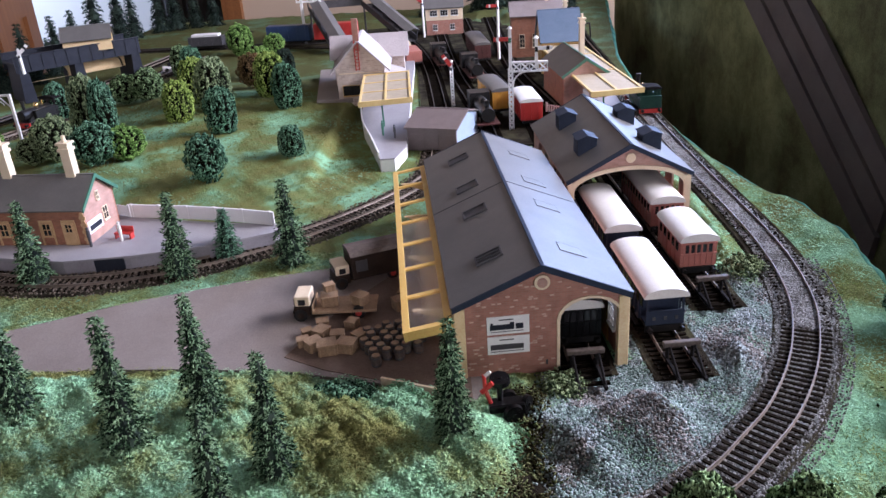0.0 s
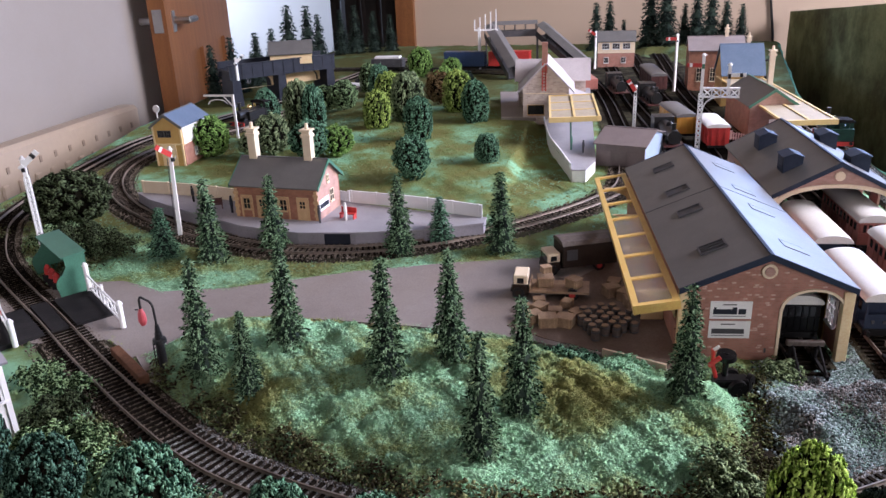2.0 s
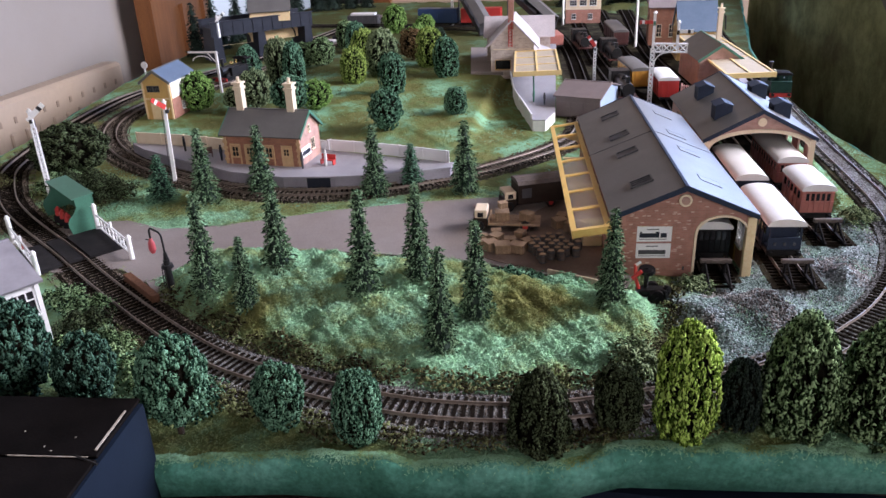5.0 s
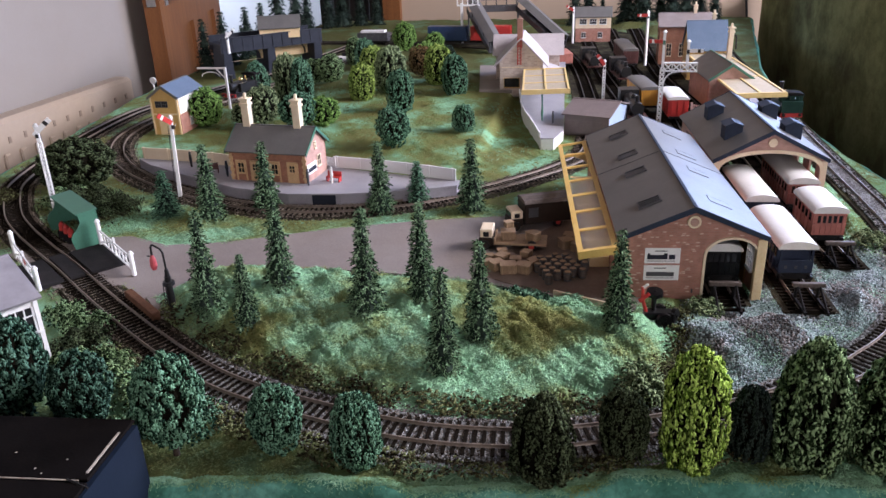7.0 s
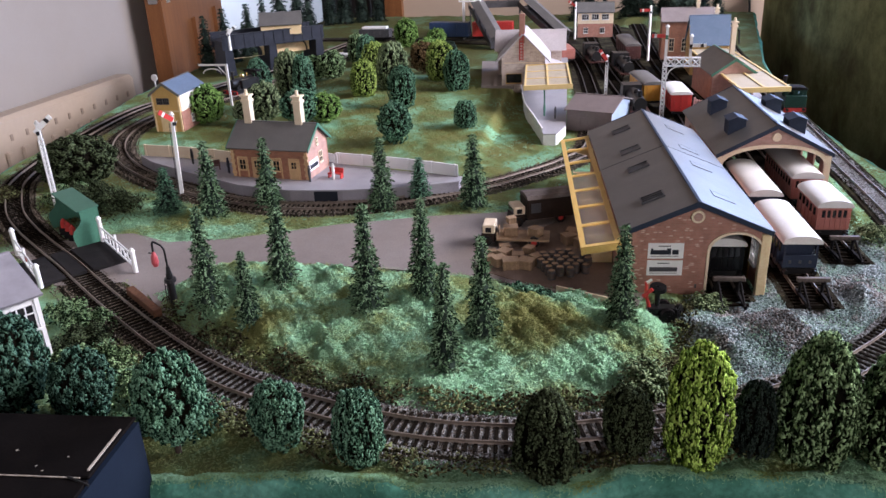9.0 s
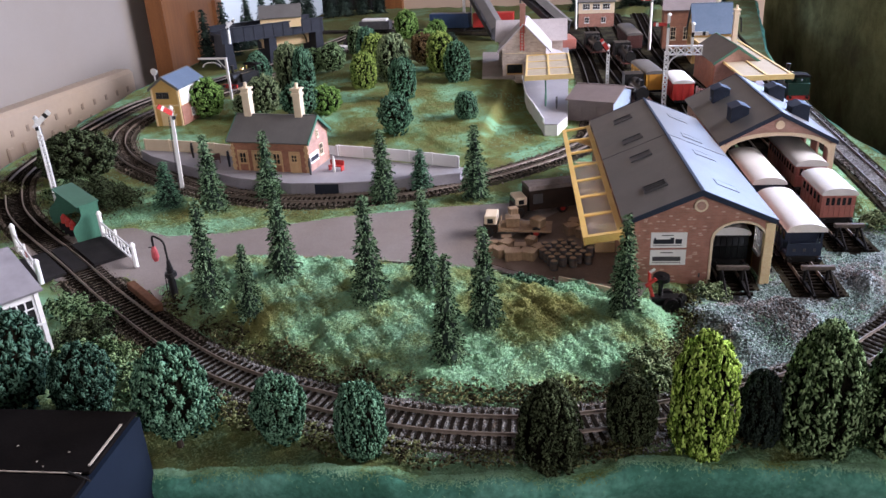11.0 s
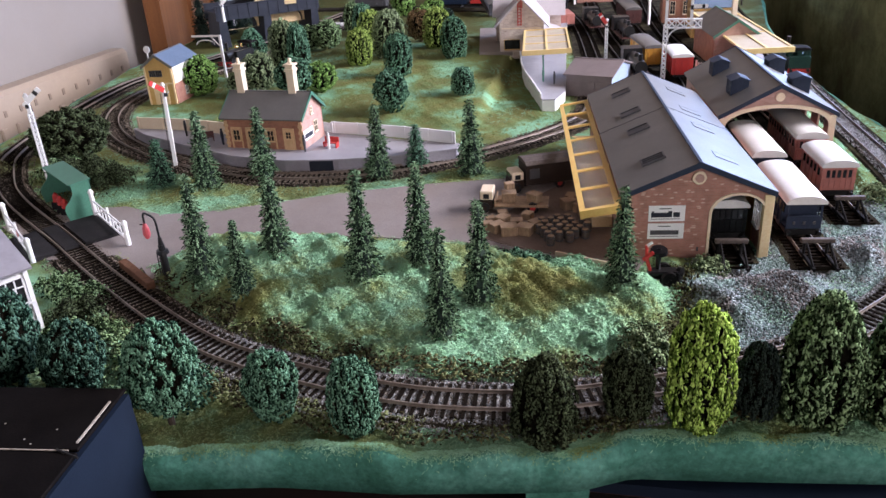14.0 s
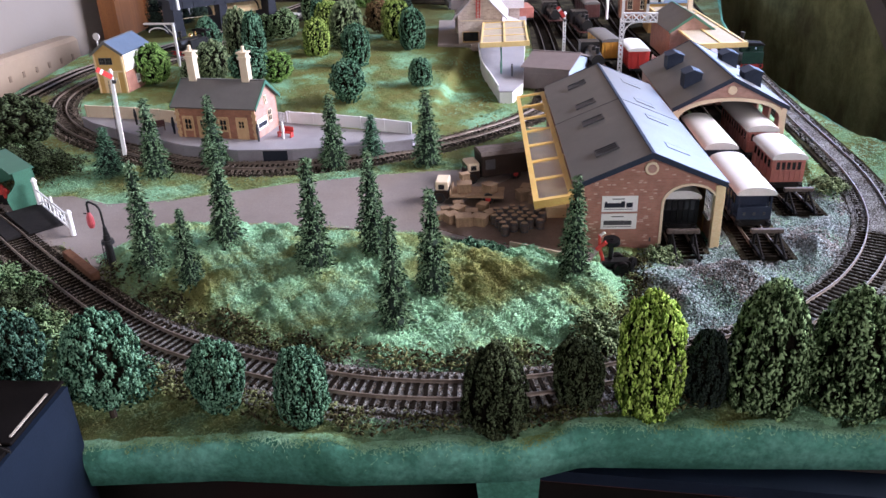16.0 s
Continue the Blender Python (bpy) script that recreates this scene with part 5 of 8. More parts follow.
def carriage(m, body, roof, label, L=0.098, open_end=False, win=True, w=0.0292):
    """A short four-wheeled carriage with an arched roof; its end at y = 0."""
    t = thing("railway_carriage", m, label, "carriage", "carriages in the sidings")
    z0, z1 = 0.0125, 0.0355
    if open_end:
        part("body", B(-w / 2 + 0.001, w / 2 - 0.001, 0.012, L - 0.012, z0, z1 - 0.0008), body, t)
        for y0, y1 in ((0, 0.012), (L - 0.012, L)):
            part("veranda_floor", B(-w / 2 + 0.001, w / 2 - 0.001, y0, y1, z0, z0 + 0.0015), body, t)
            yy = y0 if y0 == 0 else y1 - 0.0012
            part("end_panel", B(-w / 2 + 0.001, w / 2 - 0.001, yy, yy + 0.0012, z0 + 0.0015, z0 + 0.011), body, t)
            for sgn in (-1, 1):
                part("end_post", B(sgn * (w / 2 - 0.002) - 0.0007, sgn * (w / 2 - 0.002) + 0.0007, yy, yy + 0.0012, z0 + 0.011, z1 - 0.001), body, t)
        for k in (-0.008, 0, 0.008):
            part("lamp_iron", B(k - 0.001, k + 0.001, -0.0008, 0, z0 + 0.004, z0 + 0.0065), SOOT, t)
    else:
        part("body", B(-w / 2, w / 2, 0, L, z0, z1 - 0.0008), body, t)
        for k in range(5):
            x = -0.0094 + k * 0.0047
            part("end_window", B(x - 0.0014, x + 0.0014, -0.0003, 0.0002, z0 + 0.012, z0 + 0.019), DARKGLASS, t)
        for k in range(6):
            x = -0.01175 + k * 0.0047
            part("end_batten", B(x - 0.0006, x + 0.0006, -0.0009, 0, z0 + 0.001, z1 - 0.002), body, t)
        part("waist_rail", B(-w / 2, w / 2, -0.0011, 0, z0 + 0.0105, z0 + 0.0115), body, t)
        part("cant_rail", B(-w / 2, w / 2, -0.0011, 0, z0 + 0.0195, z0 + 0.0203), body, t)
    if win:
        for sgn in (-1, 1):
            nw = max(5, int(L / 0.0095))
            for k in range(nw):
                y = 0.006 + k * (L - 0.016) / (nw - 1)
                part("side_window", B(sgn * w / 2 - 0.0003, sgn * w / 2 + 0.0003, y, y + 0.005, z0 + 0.012, z0 + 0.019), DARKGLASS, t)
                part("side_batten", B(sgn * w / 2 - 0.0006, sgn * w / 2 + 0.0006, y + 0.0058, y + 0.0066, z0, z1 - 0.002), body, t)
    part("roof", prism(bmesh.new(), roof_arc(w + 0.0024, z1, 0.0058), -0.002, L + 0.002), roof, t, smooth=False)
    part("underframe", B(-0.011, 0.011, 0.001, L - 0.001, z0 - 0.004, z0), BLACK, t)
    for y in (-0.001, L - 0.001):
        part("buffer_beam", B(-0.0142, 0.0142, y, y + 0.002, z0 - 0.005, z0 - 0.0005), BLACK, t)
    for y, e in ((-0.005, 0.006), (L, 0.006)):
        for sgn in (-1, 1):
            part("buffer", rod(bmesh.new(), (sgn * 0.0115, y, z0 - 0.0025), (sgn * 0.0115, y + e, z0 - 0.0025), 0.0018, 10), BLACK, t)
    for y in (0.026, L - 0.026):
        wheelset(t, y)
    for sgn in (-1, 1):
        part("step_board", B(sgn * 0.0155 - 0.0015, sgn * 0.0155 + 0.0015, 0.012, L - 0.012, z0 - 0.006, z0 - 0.0052), BLACK, t)
        for y in (0.026, L - 0.026):
            part("axle_box", B(sgn * 0.0112 - 0.0012, sgn * 0.0112 + 0.0012, y - 0.004, y + 0.004, z0 - 0.0065, z0 - 0.001), SOOT, t)
    return t


carriage(pose(0.1192, 0.497, 0, 0, 0, 6.0), NAVY, IVORY, "dark blue carriage with a white arched roof and open veranda", L=0.087, open_end=True)
carriage(pose(0.1092, 0.613, 0, 0, 0, 5.6), NAVY, IVORY, "dark blue carriage with white roof, half inside the engine shed", open_end=True)
carriage(pose(0.1648, 0.587, 0, 0, 0, 6.0), MAROON, IVORY, "red-brown carriage with a white roof and end windows", L=0.056)
carriage(pose(0.1585, 0.6715, 0, 0, 0, 5.6), MAROON, IVORY, "red-brown carriage with a cream roof entering the engine shed")
carriage(pose(0.0590, 0.4855, 0, 0, 0, 5.4), GLOSSBLACK, IVORY, "black brake van with a pale roof inside the goods shed", L=0.08, win=False)


def buffer_stop(m, label):
    t = thing("buffer_stop", m, label, "buffer stop", "buffer stops of the sidings")
    part("buffer_plank", B(-0.0125, 0.0125, -0.003, 0.001, 0.0145, 0.018, bevel=0.0004), BARREL, t)
    for sgn in (-1, 1):
        x = sgn * 0.0085
        part("upright", rod(bmesh.new(), (x, 0.001, 0.002), (x, 0.001, 0.0165), 0.0013, 6), TARRED, t)
        part("strut", rod(bmesh.new(), (x, -0.026, 0.002), (x, -0.001, 0.0155), 0.001, 6), TARRED, t)
        part("foot_rail", B(x - 0.001, x + 0.001, -0.026, 0.008, 0.0018, 0.0042), TARRED, t)
    for k in range(2):
        part("sleeper", B(-0.013, 0.013, -0.018 + 0.016 * k, -0.0155 + 0.016 * k, 0.0, 0.002), SLEEPER, t)
    return t


bs = buffer_stop(pose(0.0585, 0.458, 0.0015, 0, 0, 5.4), "dark grey sprung buffer stop at a siding's end")
copy_thing(bs, pose(0.1226, 0.4645, 0.0015, 0, 0, 6))
copy_thing(bs, pose(0.1672, 0.556, 0.0015, 0, 0, 6))


def tank_engine(m, label, LOCOGREEN=LOCOGREEN):
    t = thing("tank_locomotive", m, label, "locomotive")
    z = 0.0125
    part("running_plate", B(-0.0155, 0.0155, 0, 0.085, z, z + 0.0012), BLACK, t)
    part("frame_plate", B(-0.009, 0.009, 0.001, 0.084, z - 0.006, z), BLACK, t)
    for y in (0, 0.0835):
        part("buffer_beam", B(-0.0155, 0.0155, y - 0.0012, y + 0.0012, z - 0.006, z + 0.001), RED, t, "red buffer beam")
        for sgn in (-1, 1):
            part("buffer", rod(bmesh.new(), (sgn * 0.0115, y - 0.006, z - 0.002), (sgn * 0.0115, y + 0.006, z - 0.002), 0.002, 10), BLACK, t)
    part("boiler", rod(bmesh.new(), (0, 0.004, z + 0.0115), (0, 0.062, z + 0.0115), 0.0078, 22), LOCOGREEN, t, "dark green boiler", smooth=False)
    part("smokebox_door", rod(bmesh.new(), (0, 0.002, z + 0.0115), (0, 0.005, z + 0.0115), 0.0074, 22), BLACK, t)
    for sgn in (-1, 1):
        part("side_tank", B(sgn * 0.0115 - 0.0032, sgn * 0.0115 + 0.0032, 0.018, 0.06, z + 0.0012, z + 0.0165, bevel=0.0006), LOCOGREEN, t, "dark green side tank")
    bm = cyl(bmesh.new(), 0, 0.011, z + 0.018, z + 0.031, 0.0024, 0.0029, 16)
    cyl(bm, 0, 0.011, z + 0.031, z + 0.033, 0.0034, 0.0034, 16)
    part("chimney", bm, BLACK, t)
    part("dome", ball(bmesh.new(), 0, 0.036, z + 0.0205, 0.0042, 1, 1, 1.25, 16), BRASS, t, "polished brass dome", smooth=True)
    part("safety_valve", cyl(bmesh.new(), 0, 0.05, z + 0.018, z + 0.026, 0.0022, 0.0016, 12), BRASS, t)
    cab = part("cab", plate(bmesh.new(), rect(-0.0148, 0.0148, z + 0.0012, z + 0.0265), [rect(-0.01, -0.003, z + 0.016, z + 0.023), rect(0.003, 0.01, z + 0.016, z + 0.023)], 0.06, 0.0612), LOCOGREEN, t)
    part("cab_back", plate(bmesh.new(), rect(-0.0148, 0.0148, z + 0.0012, z + 0.0265), [rect(-0.01, -0.003, z + 0.016, z + 0.023), rect(0.003, 0.01, z + 0.016, z + 0.023)], 0.077, 0.0782), LOCOGREEN, cab)
    for sgn in (-1, 1):
        part("cab_side", B(sgn * 0.0142 - 0.0006, sgn * 0.0142 + 0.0006, 0.06, 0.078, z + 0.0012, z + 0.014), LOCOGREEN, cab)
    part("cab_roof", prism(bmesh.new(), roof_arc(0.032, z + 0.0265, 0.003), 0.058, 0.081), TARRED, cab)
    part("bunker", B(-0.0148, 0.0148, 0.0785, 0.0845, z + 0.0012, z + 0.017), LOCOGREEN, t)
    for y in (0.016, 0.038, 0.06):
        wheelset(t, y, 0.0082)
    return t


tank_engine(pose(0.2215, 1.16, 0, 0, 0, 183), "small dark green tank engine with brass dome and red beam")

# ---- country station on its platform ----
ang = math.degrees(math.atan2(-0.0335, 0.1094))
PLAT = [(-0.205, 0.690), (-0.262, 0.664), (-0.33, 0.6475), (-0.39, 0.641), (-0.46, 0.655), (-0.55, 0.697), (-0.618, 0.733), (-0.648, 0.757), (-0.635, 0.766), (-0.52, 0.752), (-0.40, 0.765), (-0.36, 0.742), (-0.28, 0.722), (-0.205, 0.708)]
plat = thing("station_platform", pose(0, 0, 0), "curved grey station platform beside the inner track", "platform")
bm = bmesh.new()
vs = [bm.verts.new((x, y, 0.013)) for x, y in PLAT]
f = bm.faces.new(vs)
r = bmesh.ops.extrude_face_region(bm, geom=[f])
bmesh.ops.translate(bm, vec=(0, 0, -0.015), verts=[v for v in r["geom"] if isinstance(v, bmesh.types.BMVert)])
bmesh.ops.recalc_face_normals(bm, faces=bm.faces[:])
part("platform_wall", bm, PLATSIDE, plat)
bm = bmesh.new()
pc = np.mean(PLAT, 0)
vs = [bm.verts.new((x + (x - pc[0]) * 0.004, y + (y - pc[1]) * 0.012, 0.0145)) for x, y in PLAT]
f = bm.faces.new(vs)
r = bmesh.ops.extrude_face_region(bm, geom=[f])
bmesh.ops.translate(bm, vec=(0, 0, -0.0015), verts=[v for v in r["geom"] if isinstance(v, bmesh.types.BMVert)])
bmesh.ops.recalc_face_normals(bm, faces=bm.faces[:])
bmesh.ops.triangulate(bm, faces=[f for f in bm.faces if len(f.verts) > 4])
part("platform_top", bm, PLATFORM, plat)
# Thin dark sheet paints a shadow onto the platform wall.
part("shadow_patch", B(0, 0.027, -0.0022, 0.0, 0.0005, 0.0128, pose(-0.3625, 0.6452, 0, 0, 0, 5.5)), GIRDER, plat, "dark blue sheet standing in for a shadow on the platform wall")

stn = thing("country_station", pose(-0.478, 0.684, 0.0145, 0, 0, -4), "red brick country station with grey roof and two tall chimneys", "station")
LW, DW = 0.098, 0.058

def house_x(t, LW, DW, eave, ridge, wall, gable, roof, edge, holes):
    """A house whose ridge runs along x; its front at y = 0."""
    part("front_wall", plate(bmesh.new(), rect(0, LW, 0, eave), holes, 0, 0.002), wall, t)
    part("back_wall", plate(bmesh.new(), rect(0, LW, 0, eave), [], DW - 0.002, DW), wall, t)
    for x in (0.0, LW - 0.002):
        bm = plate(bmesh.new(), [(0.002, 0), (DW - 0.002, 0), (DW - 0.002, eave), (DW / 2, ridge), (0.002, eave)], [], 0, 0.002)
        bmesh.ops.transform(bm, matrix=pose(x + 0.002, 0, 0) @ SIDE, verts=bm.verts[:])
        part("gable_wall", bm, gable, t)
    sl = math.atan2(ridge - eave, DW / 2)
    run = (DW / 2 + 0.004) / math.cos(sl)
    for k in (0, 1):
        bm = B(-0.003, LW + 0.003, 0, run, 0, 0.002)
        m = pose(0, DW / 2, ridge + 0.0003, -math.degrees(sl), 0, 0)
        if k:
            m = Matrix.Translation((LW, DW, 0)) @ Matrix.Rotation(math.pi, 4, 'Z') @ m
        bmesh.ops.transform(bm, matrix=m, verts=bm.verts[:])
        part("roof", bm, roof, t)
    if edge:
        for x in (-0.0042, LW + 0.003):
            bm = prism(bmesh.new(), [(-0.004, eave - 0.004), (DW / 2, ridge - 0.001), (DW + 0.004, eave - 0.004), (DW + 0.004, eave), (DW / 2, ridge + 0.0032), (-0.004, eave)], 0, 0.0012)
            bmesh.ops.transform(bm, matrix=pose(x + 0.0012, 0, 0) @ SIDE, verts=bm.verts[:])
            part("bargeboard", bm, edge, t, "green bargeboard")
    part("ridge_tile", B(-0.003, LW + 0.003, DW / 2 - 0.0012, DW / 2 + 0.0012, ridge + 0.0012, ridge + 0.003), roof, t)


def chimney_stack(t, x, y, z0, z1, w=0.009):
    bm = B(x - w / 2, x + w / 2, y - w / 2, y + w / 2, z0, z1)
    box(bm, x - w / 2 - 0.0012, x + w / 2 + 0.0012, y - w / 2 - 0.0012, y + w / 2 + 0.0012, z1 - 0.008, z1 - 0.005)
    box(bm, x - w / 2 - 0.0016, x + w / 2 + 0.0016, y - w / 2 - 0.0016, y + w / 2 + 0.0016, z1 - 0.0015, z1 + 0.0005)
    c = part("chimney", bm, PALE, t, "tall cream chimney stack")
    part("chimney_pot", cyl(bmesh.new(), x, y, z1 + 0.0005, z1 + 0.0065, 0.0022, 0.0017, 12), PALE, c)


WX = [0.014, 0.033, 0.058, 0.081]
house_x(stn, LW, DW, 0.0375, 0.0585, BRICK_BROWN, BRICK_PINK, SLATE, GREEN, [])
for k, x in enumerate(WX):
    if k in (1, 3):
        part("door", B(x - 0.005, x + 0.005, -0.0012, 0.0, 0, 0.0225), TANSTONE, stn, "tan wooden door")
        window(stn, x, 0.0135, 0.0062, 0.0075, -0.0012, mat=TANSTONE, sill=False)
    else:
        window(stn, x, 0.010, 0.0075, 0.0115, -0.0002, mat=TANSTONE)
    bm = B(x - 0.0068, x + 0.0068, -0.0009, 0.0001, 0.0228, 0.0252)
    for sgn in (-1, 1):
        box(bm, x + sgn * 0.0062 - 0.0009, x + sgn * 0.0062 + 0.0009, -0.0009, 0.0001, 0.0, 0.0228)
    part("stone_surround", bm, TANSTONE, stn, "tan stone surround")
for x in (0.0015, LW - 0.0015):
    for k in range(9):
        w = 0.003 if k % 2 else 0.0018
        part("quoin", B(x - w, x + w, -0.0006, 0.0004, 0.0004 + k * 0.0036, 0.0036 + k * 0.0036), TANSTONE, stn)
window(stn, DW * 0.62, 0.013, 0.008, 0.012, -0.0002, pose(LW, 0, 0, 0, 0, 90), PALE)
window(stn, DW * 0.5, 0.036, 0.004, 0.007, -0.0002, pose(LW, 0, 0, 0, 0, 90), PALE)
nb = part("name_board", B(LW, LW + 0.0008, 0.003, 0.028, 0.009, 0.021), WHITE, stn, "white poster board with a blue picture")
part("picture_bar", B(LW + 0.0008, LW + 0.0011, 0.005, 0.026, 0.0115, 0.0165), GIRDER, nb)
chimney_stack(stn, 0.013, DW / 2 + 0.001, 0.05, 0.092)
chimney_stack(stn, 0.079, DW / 2 + 0.001, 0.05, 0.092)


def fence_run(pts, z, mat, label, hgt=0.011, step=0.0024, post=9, panel=False):
    t = thing("fence", pose(0, 0, 0), label, "fence")
    xy, d = spline(pts, step)
    for zz in ((0.25, 0.75) if not panel else ()):
        part("fence_rail", strip(xy, d, 0, [(-0.0004, z + hgt * zz), (0.0004, z + hgt * zz), (0.0004, z + hgt * zz + 0.001), (-0.0004, z + hgt * zz + 0.001)]), mat, t)
    if panel:
        part("fence_panel", strip(xy, d, 0, [(-0.0005, z), (0.0005, z), (0.0005, z + hgt), (-0.0005, z + hgt)]), mat, t)
        part("fence_cap", strip(xy, d, 0, [(-0.001, z + hgt), (0.001, z + hgt), (0.001, z + hgt + 0.001), (-0.001, z + hgt + 0.001)]), mat, t)
    pale = mesh_of(B(-0.0009, 0.0009, -0.0004, 0.0004, 0, hgt * 0.94), mat, "pale")
    pst = mesh_of(B(-0.0012, 0.0012, -0.0012, 0.0012, 0, hgt * 1.12), mat, "post")
    for k, (p, q) in enumerate(zip(xy, d)):
        m = pose(p[0], p[1], z, 0, 0, math.degrees(math.atan2(q[1], q[0])))
        if k % post == 0:
            part("fence_post", pst, None, t, at=m)
        elif not panel:
            part("pale", pale, None, t, at=m)
    return t


fence_run([(-0.366, 0.744), (-0.30, 0.732), (-0.25, 0.719), (-0.206, 0.705)], 0.0145, WHITE, "white panelled fence along the platform back", 0.013, step=0.0045, post=7, panel=True)
fence_run([(-0.389, 0.755), (-0.378, 0.75), (-0.368, 0.745)], 0.0145, WHITE, "short white picket fence beside the station", 0.012)
fence_run([(-0.640, 0.758), (-0.58, 0.752), (-0.53, 0.742), (-0.497, 0.733)], 0.0145, PALE, "cream panel fence along the platform back", 0.014, step=0.004, panel=True)


def figure(x, y, z, mat, h=0.02, label="tiny painted model figure standing on the platform"):
    """A plain upright form."""
    bm = cyl(bmesh.new(), 0, 0, 0, h * 0.48, h * 0.06, h * 0.08, 10)
    cyl(bm, 0, 0, h * 0.48, h * 0.84, h * 0.10, h * 0.08, 10)
    ball(bm, 0, 0, h * 0.92, h * 0.075, seg=8)
    ob = part("figurine", bm, mat)
    ob.location = (x, y, z)
    return tagged(ob, label, "figurine", "figurines")


def bench(m, mat, label):
    t = thing("bench", m, label, "bench", "benches")
    part("seat", B(-0.009, 0.009, -0.003, 0.003, 0.005, 0.006), mat, t)
    part("backrest", B(-0.009, 0.009, 0.0025, 0.0035, 0.006, 0.0115), mat, t)
    for sgn in (-1, 1):
        part("leg", B(sgn * 0.008 - 0.0006, sgn * 0.008 + 0.0006, -0.003, 0.003, 0, 0.005), mat, t)
    return t


bench(pose(-0.352, 0.690, 0.0145, 0, 0, -10), RED, "red platform bench beside the fence")
bench(pose(-0.517, 0.706, 0.0145, 0, 0, 30), DARKRED, "dark red platform bench beside the cream fence")
figure(-0.352, 0.683, 0.0145, IVORY)
figure(-0.377, 0.672, 0.0145, SOOT)
figure(-0.49, 0.695, 0.0145, GIRDER)
figure(-0.556, 0.728, 0.0145, BLACK)

# ---- signal box behind the station ----
sbx = thing("signal_box", pose(-0.707, 0.932, 0, 0, 0, 3), "tall ochre and brick signal box with a blue-grey roof", "signal box")
gable_house(sbx, 0.044, 0.082, 0.058, 0.0735, OCHRE, SLATE_BLUE, over=0.003, edge=SLATE)
for sgn in (-1, 1):
    part("brick_base", B(sgn * 0.0222 - 0.0006, sgn * 0.0222 + 0.0006, 0.002, 0.08, 0, 0.03), BRICK, sbx)
    part("upper_boarding", B(sgn * 0.0222 - 0.0005, sgn * 0.0222 + 0.0005, 0.004, 0.078, 0.031, 0.056), WHITE, sbx, "pale upper boarding")
part("door_panel", B(-0.012, 0.011, -0.0008, 0.0, 0.0, 0.031), CREAM, sbx, "cream boarded front panel")
part("floor_band", B(-0.0225, 0.0225, -0.0012, 0.0, 0.031, 0.033), CREAM, sbx)
for x in (-0.021, 0.021):
    part("corner_post", B(x - 0.0012, x + 0.0012, -0.001, 0.001, 0, 0.058), CREAM, sbx)
for x in (-0.0095, 0.001):
    window(sbx, x, 0.043, 0.0085, 0.0085, -0.0003, mat=SOOT, cols=3, rows=2, sill=False)
window(sbx, 0.035, 0.01, 0.007, 0.011, -0.0004, pose(0.0228, 0, 0, 0, 0, 90), WHITE)
bm = rod(bmesh.new(), (0, 0, 0), (0, 0, 0.068), 0.0012)
bd = thing("signal_board", pose(-0.752, 0.985, 0), "white round lineside board on a post", "sign")
part("post", bm, IVORY, bd)
bm = cyl(bmesh.new(), 0, 0, -0.0008, 0.0008, 0.0055, seg=18)
bmesh.ops.transform(bm, matrix=pose(0, 0, 0.073, 90), verts=bm.verts[:])
part("disc", bm, IVORY, bd)
lg = thing("loading_gauge", pose(-0.69, 1.11, 0), "cream loading gauge post with a curved arm", "loading gauge")
part("post", B(-0.0018, 0.0018, -0.0018, 0.0018, 0, 0.072), IVORY, lg)
part("arm", B(-0.052, 0.002, -0.0012, 0.0012, 0.069, 0.072), IVORY, lg)
bm = bmesh.new()
pv = None
for k in range(9):
    a = math.pi * k / 8
    p = (-0.028 + 0.017 * math.cos(a), 0, 0.056 + 0.008 * math.sin(a))
    if pv:
        rod(bm, pv, p, 0.0009, 6)
    pv = p
part("gauge_bow", bm, IVORY, lg)
part("brace", rod(bmesh.new(), (-0.001, 0, 0.052), (-0.016, 0, 0.069), 0.001), IVORY, lg)

# ---- signals ----


